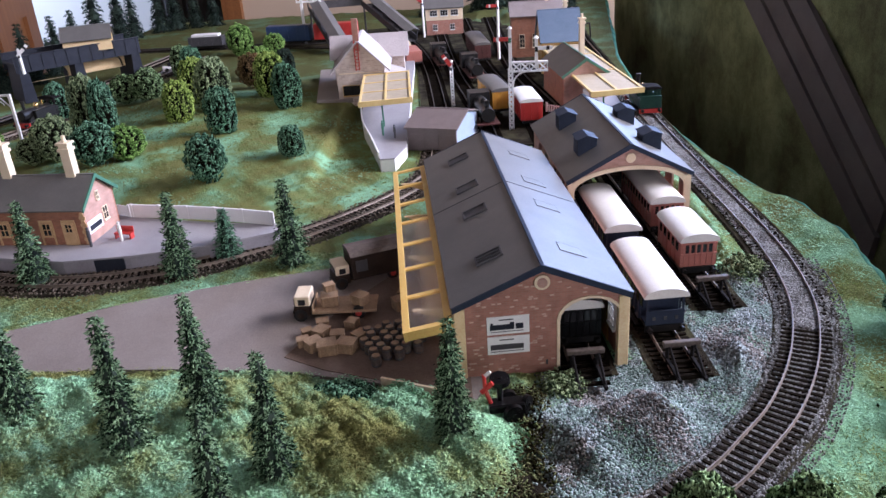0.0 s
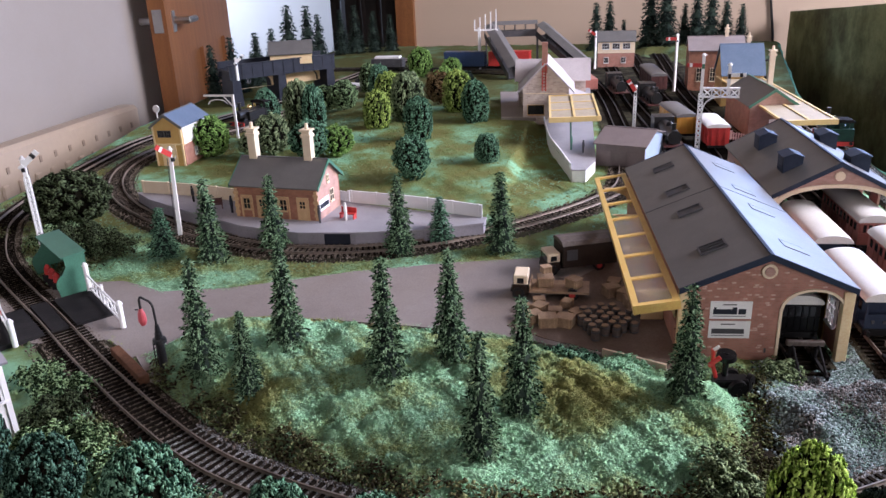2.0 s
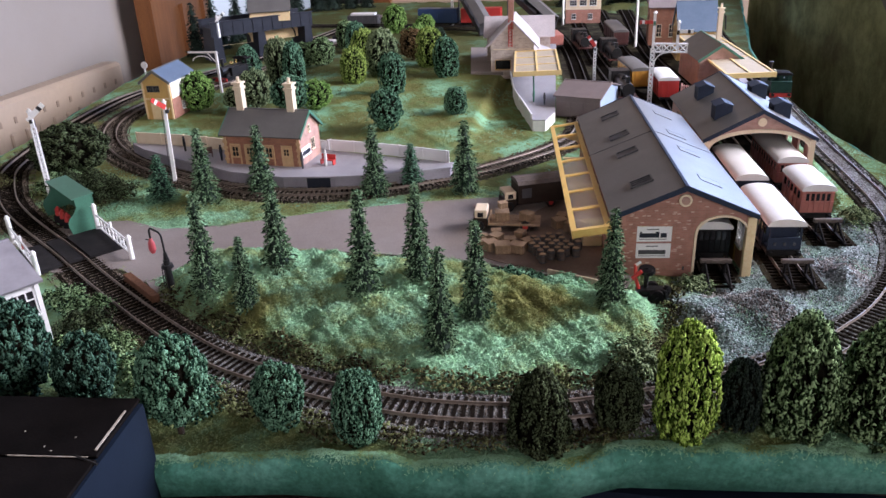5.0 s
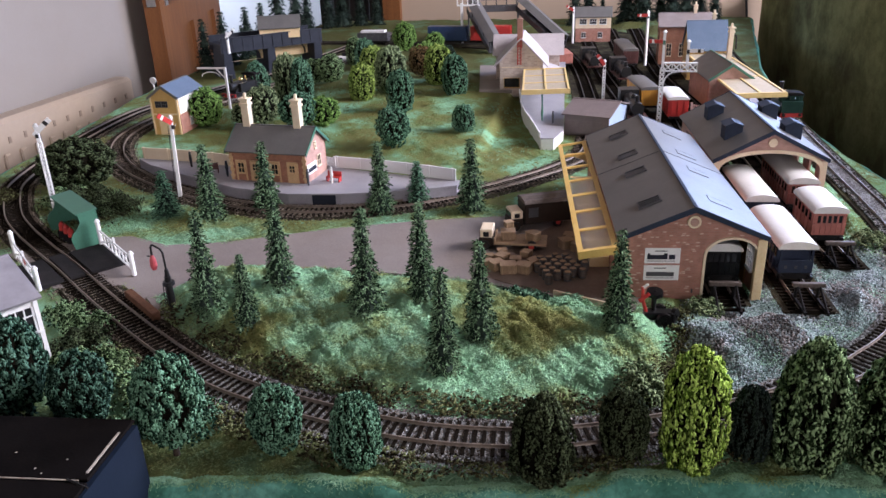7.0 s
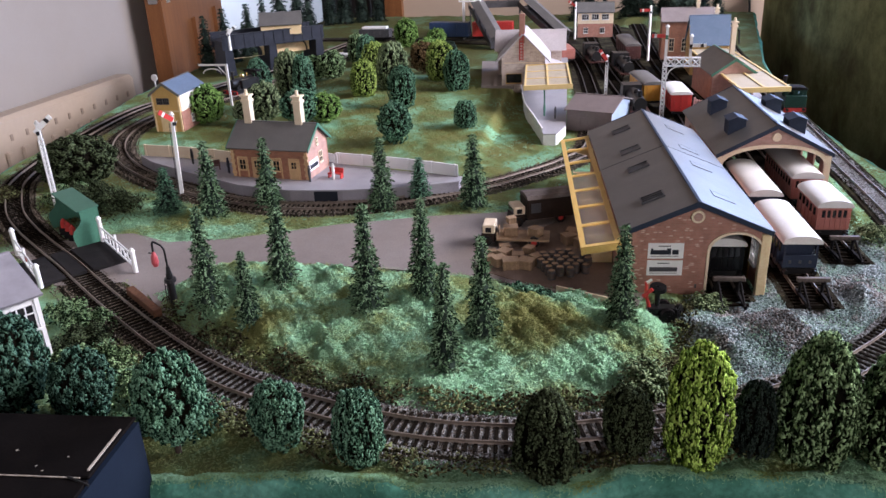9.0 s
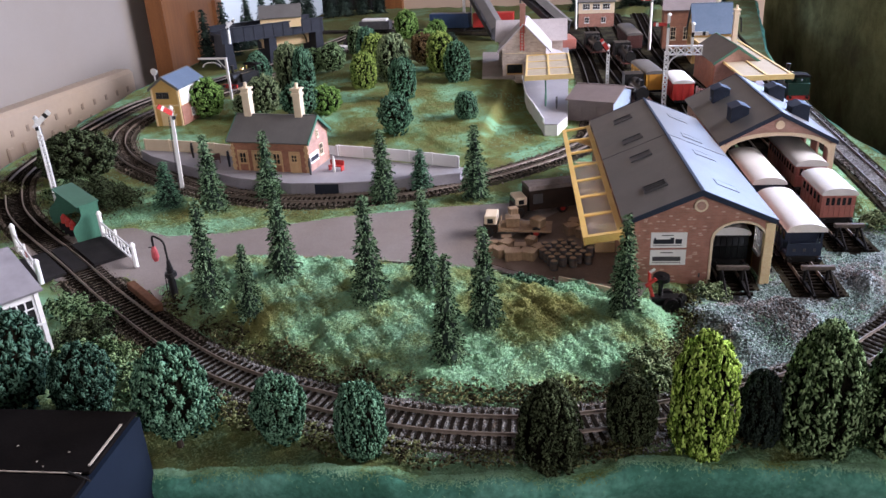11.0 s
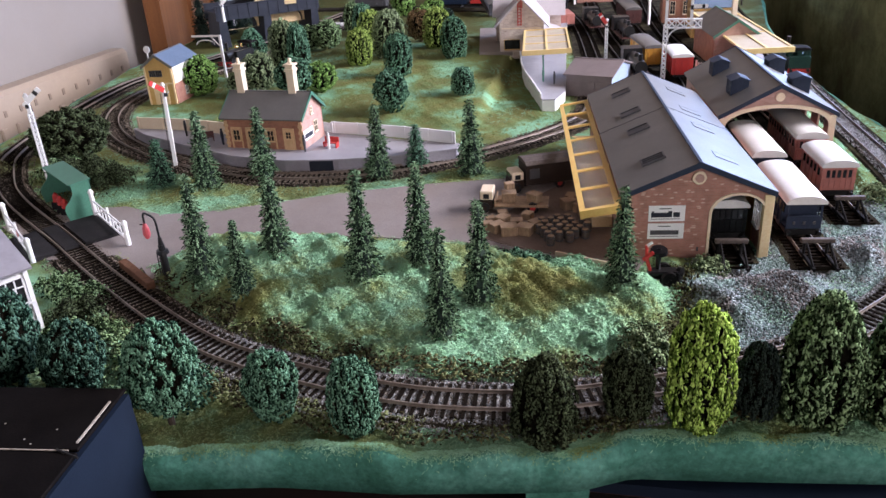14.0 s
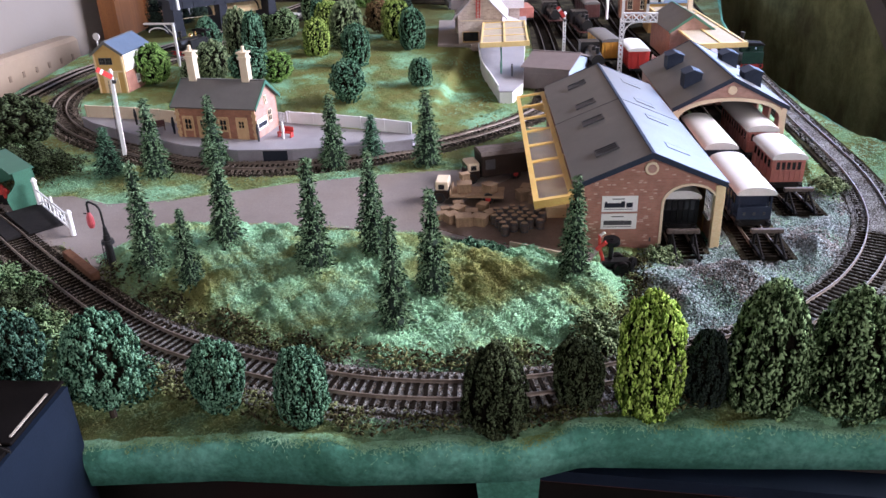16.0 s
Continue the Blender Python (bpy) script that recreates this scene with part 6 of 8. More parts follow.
def arm_signal(m, h, label, arm_mat=None, side=-1, up=0.0, lattice=False, ladder=True, arms=1):
    t = thing("semaphore_signal", m, label, "signal", "semaphore signals")
    if lattice:
        bm = bmesh.new()
        for sx in (-1, 1):
            for sy in (-1, 1):
                box(bm, sx * 0.002 - 0.0005, sx * 0.002 + 0.0005, sy * 0.002 - 0.0005, sy * 0.002 + 0.0005, 0, h * 0.82)
        n = int(h * 0.82 / 0.005)
        for k in range(n):
            z = k * 0.005
            for sy in (-1, 1):
                rod(bm, (-0.002, sy * 0.002, z), (0.002, sy * 0.002, z + 0.005), 0.0004, 4)
                rod(bm, (0.002, sy * 0.002, z), (-0.002, sy * 0.002, z + 0.005), 0.0004, 4)
                rod(bm, (sy * 0.002, -0.002, z), (sy * 0.002, 0.002, z + 0.005), 0.0004, 4)
        part("lattice_post", bm, WHITE, t)
        part("post", B(-0.0018, 0.0018, -0.0018, 0.0018, h * 0.82, h), WHITE, t)
    else:
        bm = bmesh.new()
        cyl(bm, 0, 0, 0, h, 0.0029, 0.0023, 4)
        part("post", bm, WHITE, t)
    part("cap", cyl(bmesh.new(), 0, 0, h, h + 0.0035, 0.0034, 0.001, 8), IVORY, t)
    for k in range(arms):
        z = h - 0.006 - 0.02 * k
        M = pose(0, -0.003, z, 0, -up * side, 0)
        a = B(side * 0.001 if side > 0 else -0.021, 0.021 if side > 0 else -0.001, -0.0005, 0.0005, -0.0028, 0.0028, M)
        am = part("signal_arm", a, arm_mat or RED, t, "red signal arm" if (arm_mat or RED) is RED else "white signal arm")
        s0, s1 = (0.0125, 0.0165) if side > 0 else (-0.0165, -0.0135)
        part("arm_stripe", B(s0, s1, -0.0008, -0.0004, -0.0028, 0.0028, M), WHITE if (arm_mat or RED) is RED else BLACK, am)
        part("spectacle", B(-side * 0.0045 if side < 0 else -0.0045, 0.0045 if side < 0 else -side * -0.0005, -0.0008, 0.0008, -0.003, 0.002, M), WHITE, am)
        part("signal_lamp", B(-0.0015, 0.0015, -0.0055, -0.0025, z - 0.006, z - 0.002), BLACK, t)
    if ladder:
        bm = bmesh.new()
        for sx in (-1, 1):
            rod(bm, (sx * 0.0018, 0.006, 0), (sx * 0.0018, 0.004, h * 0.9), 0.0004, 4)
        for k in range(int(h * 0.9 / 0.0035)):
            rod(bm, (-0.0018, 0.0055, k * 0.0035), (0.0018, 0.0055, k * 0.0035), 0.0003, 4)
        part("ladder", bm, SOOT, t)
    return t


arm_signal(pose(-0.5325, 0.653, 0, 0, 2.5, 62), 0.0955, "white semaphore signal post with a raised red arm", RED, -1, 35)
arm_signal(pose(-0.655, 0.591, 0, 0, 0, 25), 0.1, "white lattice signal with a raised white and black arm", WHITE, 1, 40, lattice=True)
arm_signal(pose(-0.049, 1.193, 0, 0, 0, 0), 0.068, "short white signal with red and white arms", RED, -1, 55, lattice=True)
arm_signal(pose(0.0305, 1.534, 0), 0.108, "tall white signal post with a red arm", RED, -1, 0)
arm_signal(pose(-0.133, 1.842, 0), 0.085, "white signal post with a red arm", RED, -1, 35)
arm_signal(pose(-0.79, 1.33, 0.06, 0, 0, 20), 0.04, "white signal with black-striped arm beside the bridge", WHITE, 1, 40)
gs = thing("signal_gantry", pose(-0.41, 1.85, 0), "white signal gantry with five dolls", "signal")
part("post", B(-0.003, 0.003, -0.003, 0.003, 0, 0.1), WHITE, gs)
part("gantry_beam", B(-0.012, 0.045, -0.002, 0.002, 0.092, 0.096), WHITE, gs)
for k in range(5):
    part("doll_post", B(-0.012 + k * 0.013, -0.0095 + k * 0.013, -0.001, 0.001, 0.096, 0.118 + 0.006 * k), WHITE, gs)
# bracket signal
br = thing("bracket_signal", pose(0.035, 1.05, 0, 0, 0, -4), "white lattice bracket signal with two arms", "signal")
bm = bmesh.new()
for sx in (-1, 1):
    for sy in (-1, 1):
        box(bm, sx * 0.0028 - 0.0006, sx * 0.0028 + 0.0006, sy * 0.0028 - 0.0006, sy * 0.0028 + 0.0006, 0, 0.083)
for k in range(13):
    z = k * 0.0064
    for sy in (-1, 1):
        rod(bm, (-0.0028, sy * 0.0028, z), (0.0028, sy * 0.0028, z + 0.0064), 0.0006, 4)
        rod(bm, (0.0028, sy * 0.0028, z), (-0.0028, sy * 0.0028, z + 0.0064), 0.0006, 4)
part("lattice_post", bm, WHITE, br)
bm = B(-0.002, 0.049, -0.003, 0.003, 0.0895, 0.0915)
box(bm, -0.002, 0.049, -0.0032, 0.0032, 0.078, 0.0795)
for k in range(4):
    x = 0.002 + k * 0.0115
    for sy in (-1, 1):
        rod(bm, (x, sy * 0.0028, 0.079), (x + 0.0115, sy * 0.0028, 0.09), 0.0006, 4)
        rod(bm, (x + 0.0115, sy * 0.0028, 0.079), (x, sy * 0.0028, 0.09), 0.0006, 4)
    box(bm, x + 0.0109, x + 0.0121, -0.0032, 0.0032, 0.079, 0.09)
for k in range(6):
    a0, a1 = math.pi / 2 * k / 6, math.pi / 2 * (k + 1) / 6
    rod(bm, (0.003 + 0.018 * (1 - math.cos(a0)), 0, 0.06 + 0.018 * math.sin(a0)), (0.003 + 0.018 * (1 - math.cos(a1)), 0, 0.06 + 0.018 * math.sin(a1)), 0.001, 5)
part("bracket_platform", bm, WHITE, br)
for x, z1, mt, nm in ((0.0, 0.134, RED, "red signal arm"), (0.034, 0.121, WHITE, "white signal arm")):
    dp = part("doll_post", B(x - 0.002, x + 0.002, -0.002, 0.002, 0.083, z1), WHITE, br)
    part("finial", cyl(bmesh.new(), x, 0, z1, z1 + 0.003, 0.0036, 0.0012, 8), WHITE, dp)
    s = -1 if mt is RED else 1
    a0, a1 = (x - 0.021, x - 0.002) if s < 0 else (x + 0.002, x + 0.021)
    arm = part("signal_arm", B(a0, a1, -0.0035, -0.0025, z1 - 0.015, z1 - 0.010), mt, dp, nm)
    part("lamp", B(x - 0.0018, x + 0.0018, -0.005, -0.002, z1 - 0.017, z1 - 0.011), GREEN if s < 0 else BLACK, dp)
    st = (x - 0.0175, x - 0.014) if s < 0 else (x + 0.013, x + 0.017)
    part("arm_stripe", B(st[0], st[1], -0.0038, -0.0035, z1 - 0.015, z1 - 0.010), WHITE if s < 0 else BLACK, arm)

# ---- level crossing, hut, crane ----
crs = thing("level_crossing", pose(-0.536, 0.4465, 0, 0, 0, -37), "dark board level crossing over the track", "crossing")
part("outer_board", B(-0.033, 0.033, 0.0125, 0.05, 0.0005, 0.0042), DARKROAD, crs)
part("centre_board", B(-0.033, 0.033, -0.0065, 0.0065, 0.0005, 0.0046), DARKROAD, crs)
part("near_board", B(-0.033, 0.033, -0.06, -0.0125, 0.0005, 0.0042), DARKROAD, crs)


def gate(a, b, label):
    a, b = Vector((*a, 0)), Vector((*b, 0))
    t = thing("crossing_gate", pose(a.x, a.y, 0.002, 0, 0, math.degrees(math.atan2(b.y - a.y, b.x - a.x))), label, "gate", "crossing gates")
    L = (b - a).length
    for x, h in ((0, 0.026), (L, 0.021)):
        bm = cyl(bmesh.new(), x, 0, 0, h, 0.0022, 0.0022, 10)
        cyl(bm, x, 0, h, h + 0.003, 0.003, 0.001, 10)
        part("gate_post", bm, WHITE, t)
    g = bmesh.new()
    for z in (0.004, 0.0165):
        box(g, 0.001, L - 0.001, -0.0006, 0.0006, z, z + 0.0016)
    for k in range(9):
        x = 0.005 + (L - 0.01) * k / 8
        box(g, x - 0.0005, x + 0.0005, -0.0005, 0.0005, 0.005, 0.017)
    rod(g, (0.002, 0, 0.005), (L / 2, 0, 0.0175), 0.0007, 4)
    rod(g, (L / 2, 0, 0.0175), (L - 0.002, 0, 0.005), 0.0007, 4)
    part("gate_frame", g, WHITE, t)
    m = part("gate_mast", B(L / 2 - 0.001, L / 2 + 0.001, -0.001, 0.001, 0.004, 0.023), WHITE, t)
    bm = cyl(bmesh.new(), 0, 0, -0.0006, 0.0006, 0.0032, seg=14)
    bmesh.ops.transform(bm, matrix=pose(L / 2, 0, 0.0125, 90), verts=bm.verts[:])
    part("gate_disc", bm, RED if "far" in label else WHITE, t)
    return t


gate((-0.5345, 0.500), (-0.4605, 0.4395), "white wooden crossing gate beside the road")
gate((-0.603, 0.461), (-0.528, 0.397), "white wooden crossing gate with a far red disc")

hut = thing("lamp_hut", pose(-0.578, 0.5215, 0, 0, 0, -37), "open-fronted green corrugated shelter with red lamps inside", "hut")
bm = plate(bmesh.new(), [(-0.013, 0), (0.013, 0), (0.013, 0.0375), (-0.005, 0.0362), (-0.0045, 0.0275), (-0.008, 0.0222), (-0.0135, 0.0175), (-0.0152, 0.0135), (-0.015, 0.009)], [], 0, 0.0012)
for x in (-0.042, 0.038):
    b2 = bm.copy()
    bmesh.ops.transform(b2, matrix=pose(x, 0, 0) @ SIDE, verts=b2.verts[:])
    part("side_panel", b2, GREEN, hut, "green side panel")
bm.free()
part("back_panel", B(-0.042, 0.038, 0.012, 0.0132, 0, 0.0375), GREEN, hut)
part("roof", B(-0.043, 0.0395, -0.0075, 0.0145, 0, 0.0012, pose(0, 0, 0.0370, 4, 0, 0)), GREEN, hut, "green sloping roof")
for k in range(3):
    lm = thing("red_lamp", pose(-0.594 + 0.011 * k, 0.522 - 0.008 * k, 0.008), "small red lamp standing in the shelter", "lamp", "red lamps")
    part("lamp_body", cyl(bmesh.new(), 0, 0, 0, 0.007, 0.0036, 0.003, 12), RED, lm)
    part("lamp_base", B(-0.004, 0.004, -0.004, 0.004, -0.008, 0.0), TARRED, lm, "dark wooden block")
    part("lamp_top", cyl(bmesh.new(), 0, 0, 0.007, 0.0095, 0.0026, 0.001, 12), RED, lm)

crane = thing("water_crane", pose(-0.3895, 0.3835, 0, 0, 0, 0), "black water crane with a swan neck pipe and red bag", "water crane")
part("column", cyl(bmesh.new(), 0, 0, 0, 0.031, 0.0031, 0.0026, 14), BLACK, crane)
part("collar", cyl(bmesh.new(), 0, 0, 0.0235, 0.0265, 0.0052, 0.0046, 14), BLACK, crane)
part("head", cyl(bmesh.new(), 0, 0, 0.031, 0.0375, 0.0022, 0.0014, 12), BLACK, crane)
bm = bmesh.new()
neck = ((0, 0, 0.036), (-0.0003, 0, 0.051), (-0.001, 0, 0.0535), (-0.0025, 0, 0.0556), (-0.0085, 0, 0.0585), (-0.0097, 0, 0.058), (-0.0104, 0, 0.0562), (-0.0105, 0, 0.049))
for p, q in zip(neck, neck[1:]):
    rod(bm, p, q, 0.0009, 6)
part("swan_neck", bm, BLACK, crane)
bm = cyl(bmesh.new(), -0.0105, 0, 0.0365, 0.040, 0.0018, 0.003, 12)
cyl(bm, -0.0105, 0, 0.040, 0.0455, 0.003, 0.0026, 12)
cyl(bm, -0.0105, 0, 0.0455, 0.0495, 0.0026, 0.0011, 12)
part("leather_bag", bm, BAGRED, crane, "faded red bag")
part("bag_handle", rod(bmesh.new(), (-0.015, 0, 0.0483), (-0.0105, 0, 0.0485), 0.0005, 6), BLACK, crane)
bm = bmesh.new()
for sx in (-1, 1):
    rod(bm, (-0.0055, sx * 0.0015, 0), (-0.0045, sx * 0.0015, 0.0235), 0.0004, 4)
for k in range(7):
    rod(bm, (-0.0052, -0.0015, 0.003 + k * 0.003), (-0.0052, 0.0015, 0.003 + k * 0.003), 0.0003, 4)
part("ladder", bm, BLACK, crane)
pit = thing("ash_pit", pose(-0.408, 0.392, 0, 0, 0, -37), "low brown timber kerb beside the water crane", "kerb")
part("kerb_front", B(-0.03, 0.03, -0.0175, -0.0105, 0, 0.008, bevel=0.0005), RUST, pit)
part("kerb_back", B(0.0, 0.04, 0.02, 0.0225, 0, 0.003), BARREL, pit)
tagged(flat_patch("pavement", [(-0.425, 0.40), (-0.39, 0.365), (-0.365, 0.375), (-0.372, 0.40), (-0.40, 0.425)], 0.0016, ROAD, "pale hardstanding under the water crane"), category="pavement")

# ---- house at the front left ----
hs = thing("lineside_house", pose(-0.4745, 0.2265, 0, 0, 0, 60), "white boarded lineside cabin with a smooth pale grey roof", "house")
house_x(hs, 0.075, 0.086, 0.055, 0.073, WHITE, WHITE, ROOFSMOOTH, None, [])
for x in (0.022, 0.042, 0.062):
    part("glazing", B(x - 0.0085, x + 0.0085, -0.0006, -0.0001, 0.0295, 0.048), DARKGLASS, hs, "dark window glass")
    part("window_transom", B(x - 0.0085, x + 0.0085, -0.0013, -0.0006, 0.0415, 0.0425), WHITE, hs)
    for k in range(4):
        xx = x - 0.0085 + 0.017 * k / 3
        part("mullion", B(xx - 0.0005, xx + 0.0005, -0.0013, -0.0006, 0.0425 if k in (1, 2) else 0.0295, 0.048), WHITE, hs)
    part("brace", rod(bmesh.new(), (x - 0.007, -0.0008, 0.030), (x + 0.002, -0.0008, 0.041), 0.0005, 4), WHITE, hs)
    part("mullion", B(x + 0.0018, x + 0.0028, -0.0014, -0.0006, 0.0295, 0.0415), WHITE, hs)
part("corner_board", B(0.072, 0.0752, -0.0012, 0.0, 0, 0.055), WHITE, hs)
part("sill_board", B(0, 0.0745, -0.0022, -0.0001, 0.0275, 0.029), WHITE, hs)
part("door", B(0.061, 0.069, -0.0008, -0.0001, 0, 0.018), DARKGLASS, hs, "dark doorway")

# ---- lorries, crates, barrels ----


def lorry(m, label, load):
    t = thing("lorry", m, label, "lorry", "lorries in the goods yard")
    part("chassis", B(-0.002, 0.062, -0.0055, 0.0055, 0.004, 0.0065), BLACK, t)
    cab = part("cab", B(0, 0.013, -0.0105, 0.0105, 0.004, 0.0125, bevel=0.0008), TRUCKBROWN, t)
    part("cab_top", B(0.001, 0.013, -0.010, 0.010, 0.0125, 0.021, bevel=0.0008), PALE, cab, "cream cab top")
    part("windscreen", B(0.0004, 0.001, -0.0085, 0.0085, 0.0138, 0.0185), DARKGLASS, cab)
    for sgn in (-1, 1):
        part("side_window", B(0.004, 0.0095, sgn * 0.0101 - 0.0002, sgn * 0.0101 + 0.0002, 0.0138, 0.0185), DARKGLASS, cab)
    for x in (0.005, 0.05):
        for sgn in (-1, 1):
            bm = bmesh.new()
            bmesh.ops.create_cone(bm, cap_ends=True, segments=18, radius1=0.0052, radius2=0.0052, depth=0.0035, matrix=pose(x, sgn * 0.0095, 0.0052, 90, 0, 0))
            wh = part("wheel", bm, BLACK, t)
            bm = bmesh.new()
            bmesh.ops.create_cone(bm, cap_ends=True, segments=12, radius1=0.0026, radius2=0.0026, depth=0.0039, matrix=pose(x, sgn * 0.0095, 0.0052, 90, 0, 0))
            part("rim", bm, RED if x > 0.02 else TRUCKBROWN, wh)
    if load == "van":
        part("box_body", B(0.0145, 0.066, -0.013, 0.013, 0.0068, 0.028, bevel=0.0006), TRUCKBROWN, t, "dark brown box body")
        part("tilt_roof", prism(bmesh.new(), [(-0.0135, 0.028), (0.0135, 0.028), (0.0105, 0.0312), (0, 0.0325), (-0.0105, 0.0312)], 0.014, 0.0665, Matrix.Rotation(radians(-90), 4, 'Z')), BARREL, t)
        part("side_sign", B(0.018, 0.028, -0.0134, -0.0131, 0.014, 0.024), SOOT, t, "grey sign panel")
    else:
        part("flat_bed", B(0.0145, 0.064, -0.0125, 0.0125, 0.0066, 0.0085), TAN, t, "brown wooden flat bed")
        part("headboard", B(0.0145, 0.0155, -0.0125, 0.0125, 0.0085, 0.0135), TAN, t)
    return t


lorry(pose(-0.155, 0.549, 0.0012, 0, 0, 2), "brown flat-bed lorry with a cream cab", "flat")
lorry(pose(-0.1345, 0.598, 0.0012, 0, 0, 24), "dark brown box lorry with a cream cab", "van")
rng = random.Random(9)


def crate(x, y, z, sx, sy, sz, rz, tip=0.0):
    t = thing("crate", pose(x, y, z, tip, 0, rz), "brown wooden packing crate in the yard", "crate", "crates in the goods yard")
    part("box_side", B(-sx / 2, sx / 2, -sy / 2, sy / 2, 0, sz * 0.93, bevel=0.0003), TAN, t)
    part("crate_lid", B(-sx / 2 - 0.0003, sx / 2 + 0.0003, -sy / 2 - 0.0003, sy / 2 + 0.0003, sz * 0.93, sz), TAN, t)
    for sgn in (-1, 1):
        part("batten", B(sgn * sx * 0.38 - 0.0006, sgn * sx * 0.38 + 0.0006, -sy / 2 - 0.0006, sy / 2 + 0.0006, sz * 0.05, sz * 0.9), TAN, t)


for x, y, z, s, rz in ((-0.128, 0.550, 0.0098, 0.0115, 10), (-0.1275, 0.5505, 0.0215, 0.007, 30), (-0.104, 0.549, 0.0098, 0.010, -35),
                       (-0.141, 0.503, 0.0012, 0.0075, 20), (-0.132, 0.497, 0.0012, 0.010, 40), (-0.121, 0.492, 0.0012, 0.012, 12), (-0.107, 0.494, 0.0012, 0.0115, -15),
                       (-0.129, 0.513, 0.0012, 0.010, 60), (-0.116, 0.508, 0.0012, 0.009, 5), (-0.141, 0.517, 0.0012, 0.0065, 25), (-0.099, 0.507, 0.0012, 0.009, 50),
                       (-0.131, 0.528, 0.0012, 0.008, 15), (-0.108, 0.527, 0.0012, 0.008, 70), (-0.073, 0.555, 0.0012, 0.011, 30), (-0.06, 0.548, 0.0012, 0.012, 60),
                       (-0.055, 0.535, 0.0012, 0.012, 15), (-0.071, 0.570, 0.0012, 0.010, 80), (-0.047, 0.556, 0.0012, 0.010, 35)):
    crate(x, y, z, s * 1.15, s, s * (0.75 if s > 0.011 else 0.85), rz)
brl = thing("barrel", pose(-0.09, 0.49, 0.0012), "dark brown wooden barrel in the goods yard", "barrel", "barrels in the goods yard")
bm = cyl(bmesh.new(), 0, 0, 0, 0.0045, 0.0031, 0.0037, 14)
cyl(bm, 0, 0, 0.0045, 0.009, 0.0037, 0.0031, 14)
part("barrel_body", bm, BARREL, brl)
for z in (0.0012, 0.007):
    part("hoop", cyl(bmesh.new(), 0, 0, z, z + 0.001, 0.0036, 0.0036, 14), SOOT, brl)
part("barrel_head", cyl(bmesh.new(), 0, 0, 0.0086, 0.0092, 0.0027, 0.0027, 14), TAN, brl)
k = 0
for j in range(6):
    for i in range(5):
        x, y = -0.094 + 0.0088 * i + 0.0044 * (j % 2) + rng.uniform(-0.001, 0.001), 0.480 + 0.0078 * j + rng.uniform(-0.001, 0.001)
        if (i, j) in ((0, 0), (4, 0), (0, 5), (4, 5), (3, 5)) or inside(np.array([[x, y]]), ROADPOLY)[0] == 0:
            continue
        copy_thing(brl, pose(x, y, 0.0012, 0, 0, rng.uniform(0, 90)))
brl.location = (-0.083, 0.472, 0.0012)
plk = thing("timber_plank", pose(-0.0554, 0.4427, 0.0055, 0, 0, -21.1), "pale wooden plank along the yard edge", "plank")
part("plank", B(-0.0235, 0.0235, -0.0009, 0.0009, -0.0055, 0.0006), PALE, plk)

# black wheels and a red figure beside the goods shed
ws = thing("loose_bogie", pose(0.0092, 0.403, ground_z(0.0092, 0.403) - 0.0005, 0, 0, 8), "black loose bogie with wheels and a red handle by the shed", "bogie")


def disc_wheel(x, y, z, r, rx, rz):
    M = pose(x, y, z, rx, 0, rz)
    bm = bmesh.new()
    bmesh.ops.create_cone(bm, cap_ends=True, segments=24, radius1=r, radius2=r * 0.93, depth=0.003, matrix=M)
    wh = part("wheel", bm, GLOSSBLACK, ws)
    for rr, d in ((0.8, 0.0034), (0.62, 0.0037), (0.25, 0.005)):
        bm = bmesh.new()
        bmesh.ops.create_cone(bm, cap_ends=True, segments=20, radius1=r * rr, radius2=r * rr * 0.92, depth=d, matrix=M)
        part("hub_ring", bm, GLOSSBLACK, wh)


disc_wheel(0.0, 0.0, 0.0062, 0.0064, 88, 12)
disc_wheel(0.0095, 0.008, 0.0068, 0.006, 86, 55)
disc_wheel(-0.001, 0.016, 0.0062, 0.0064, 88, 12)
disc_wheel(-0.0065, 0.010, 0.0255, 0.0066, 8, 0)
part("bogie_frame", B(-0.014, 0.008, 0.003, 0.013, 0.005, 0.011, bevel=0.001), GLOSSBLACK, ws)
part("pivot_post", cyl(bmesh.new(), -0.0065, 0.010, 0.008, 0.0245, 0.0016, 0.0022, 12), GLOSSBLACK, ws)
bm = rod(bmesh.new(), (-0.0125, 0.008, 0.0105), (-0.016, 0.006, 0.022), 0.0014)
rod(bm, (-0.016, 0.006, 0.022), (-0.0165, 0.006, 0.0325), 0.0012)
rod(bm, (-0.0185, 0.005, 0.021), (-0.0115, 0.005, 0.027), 0.0016)
part("red_handle", bm, RED, ws, "red bent handle")
part("white_tip", rod(bmesh.new(), (-0.0125, 0.006, 0.0345), (-0.0165, 0.006, 0.0315), 0.0011), WHITE, ws)

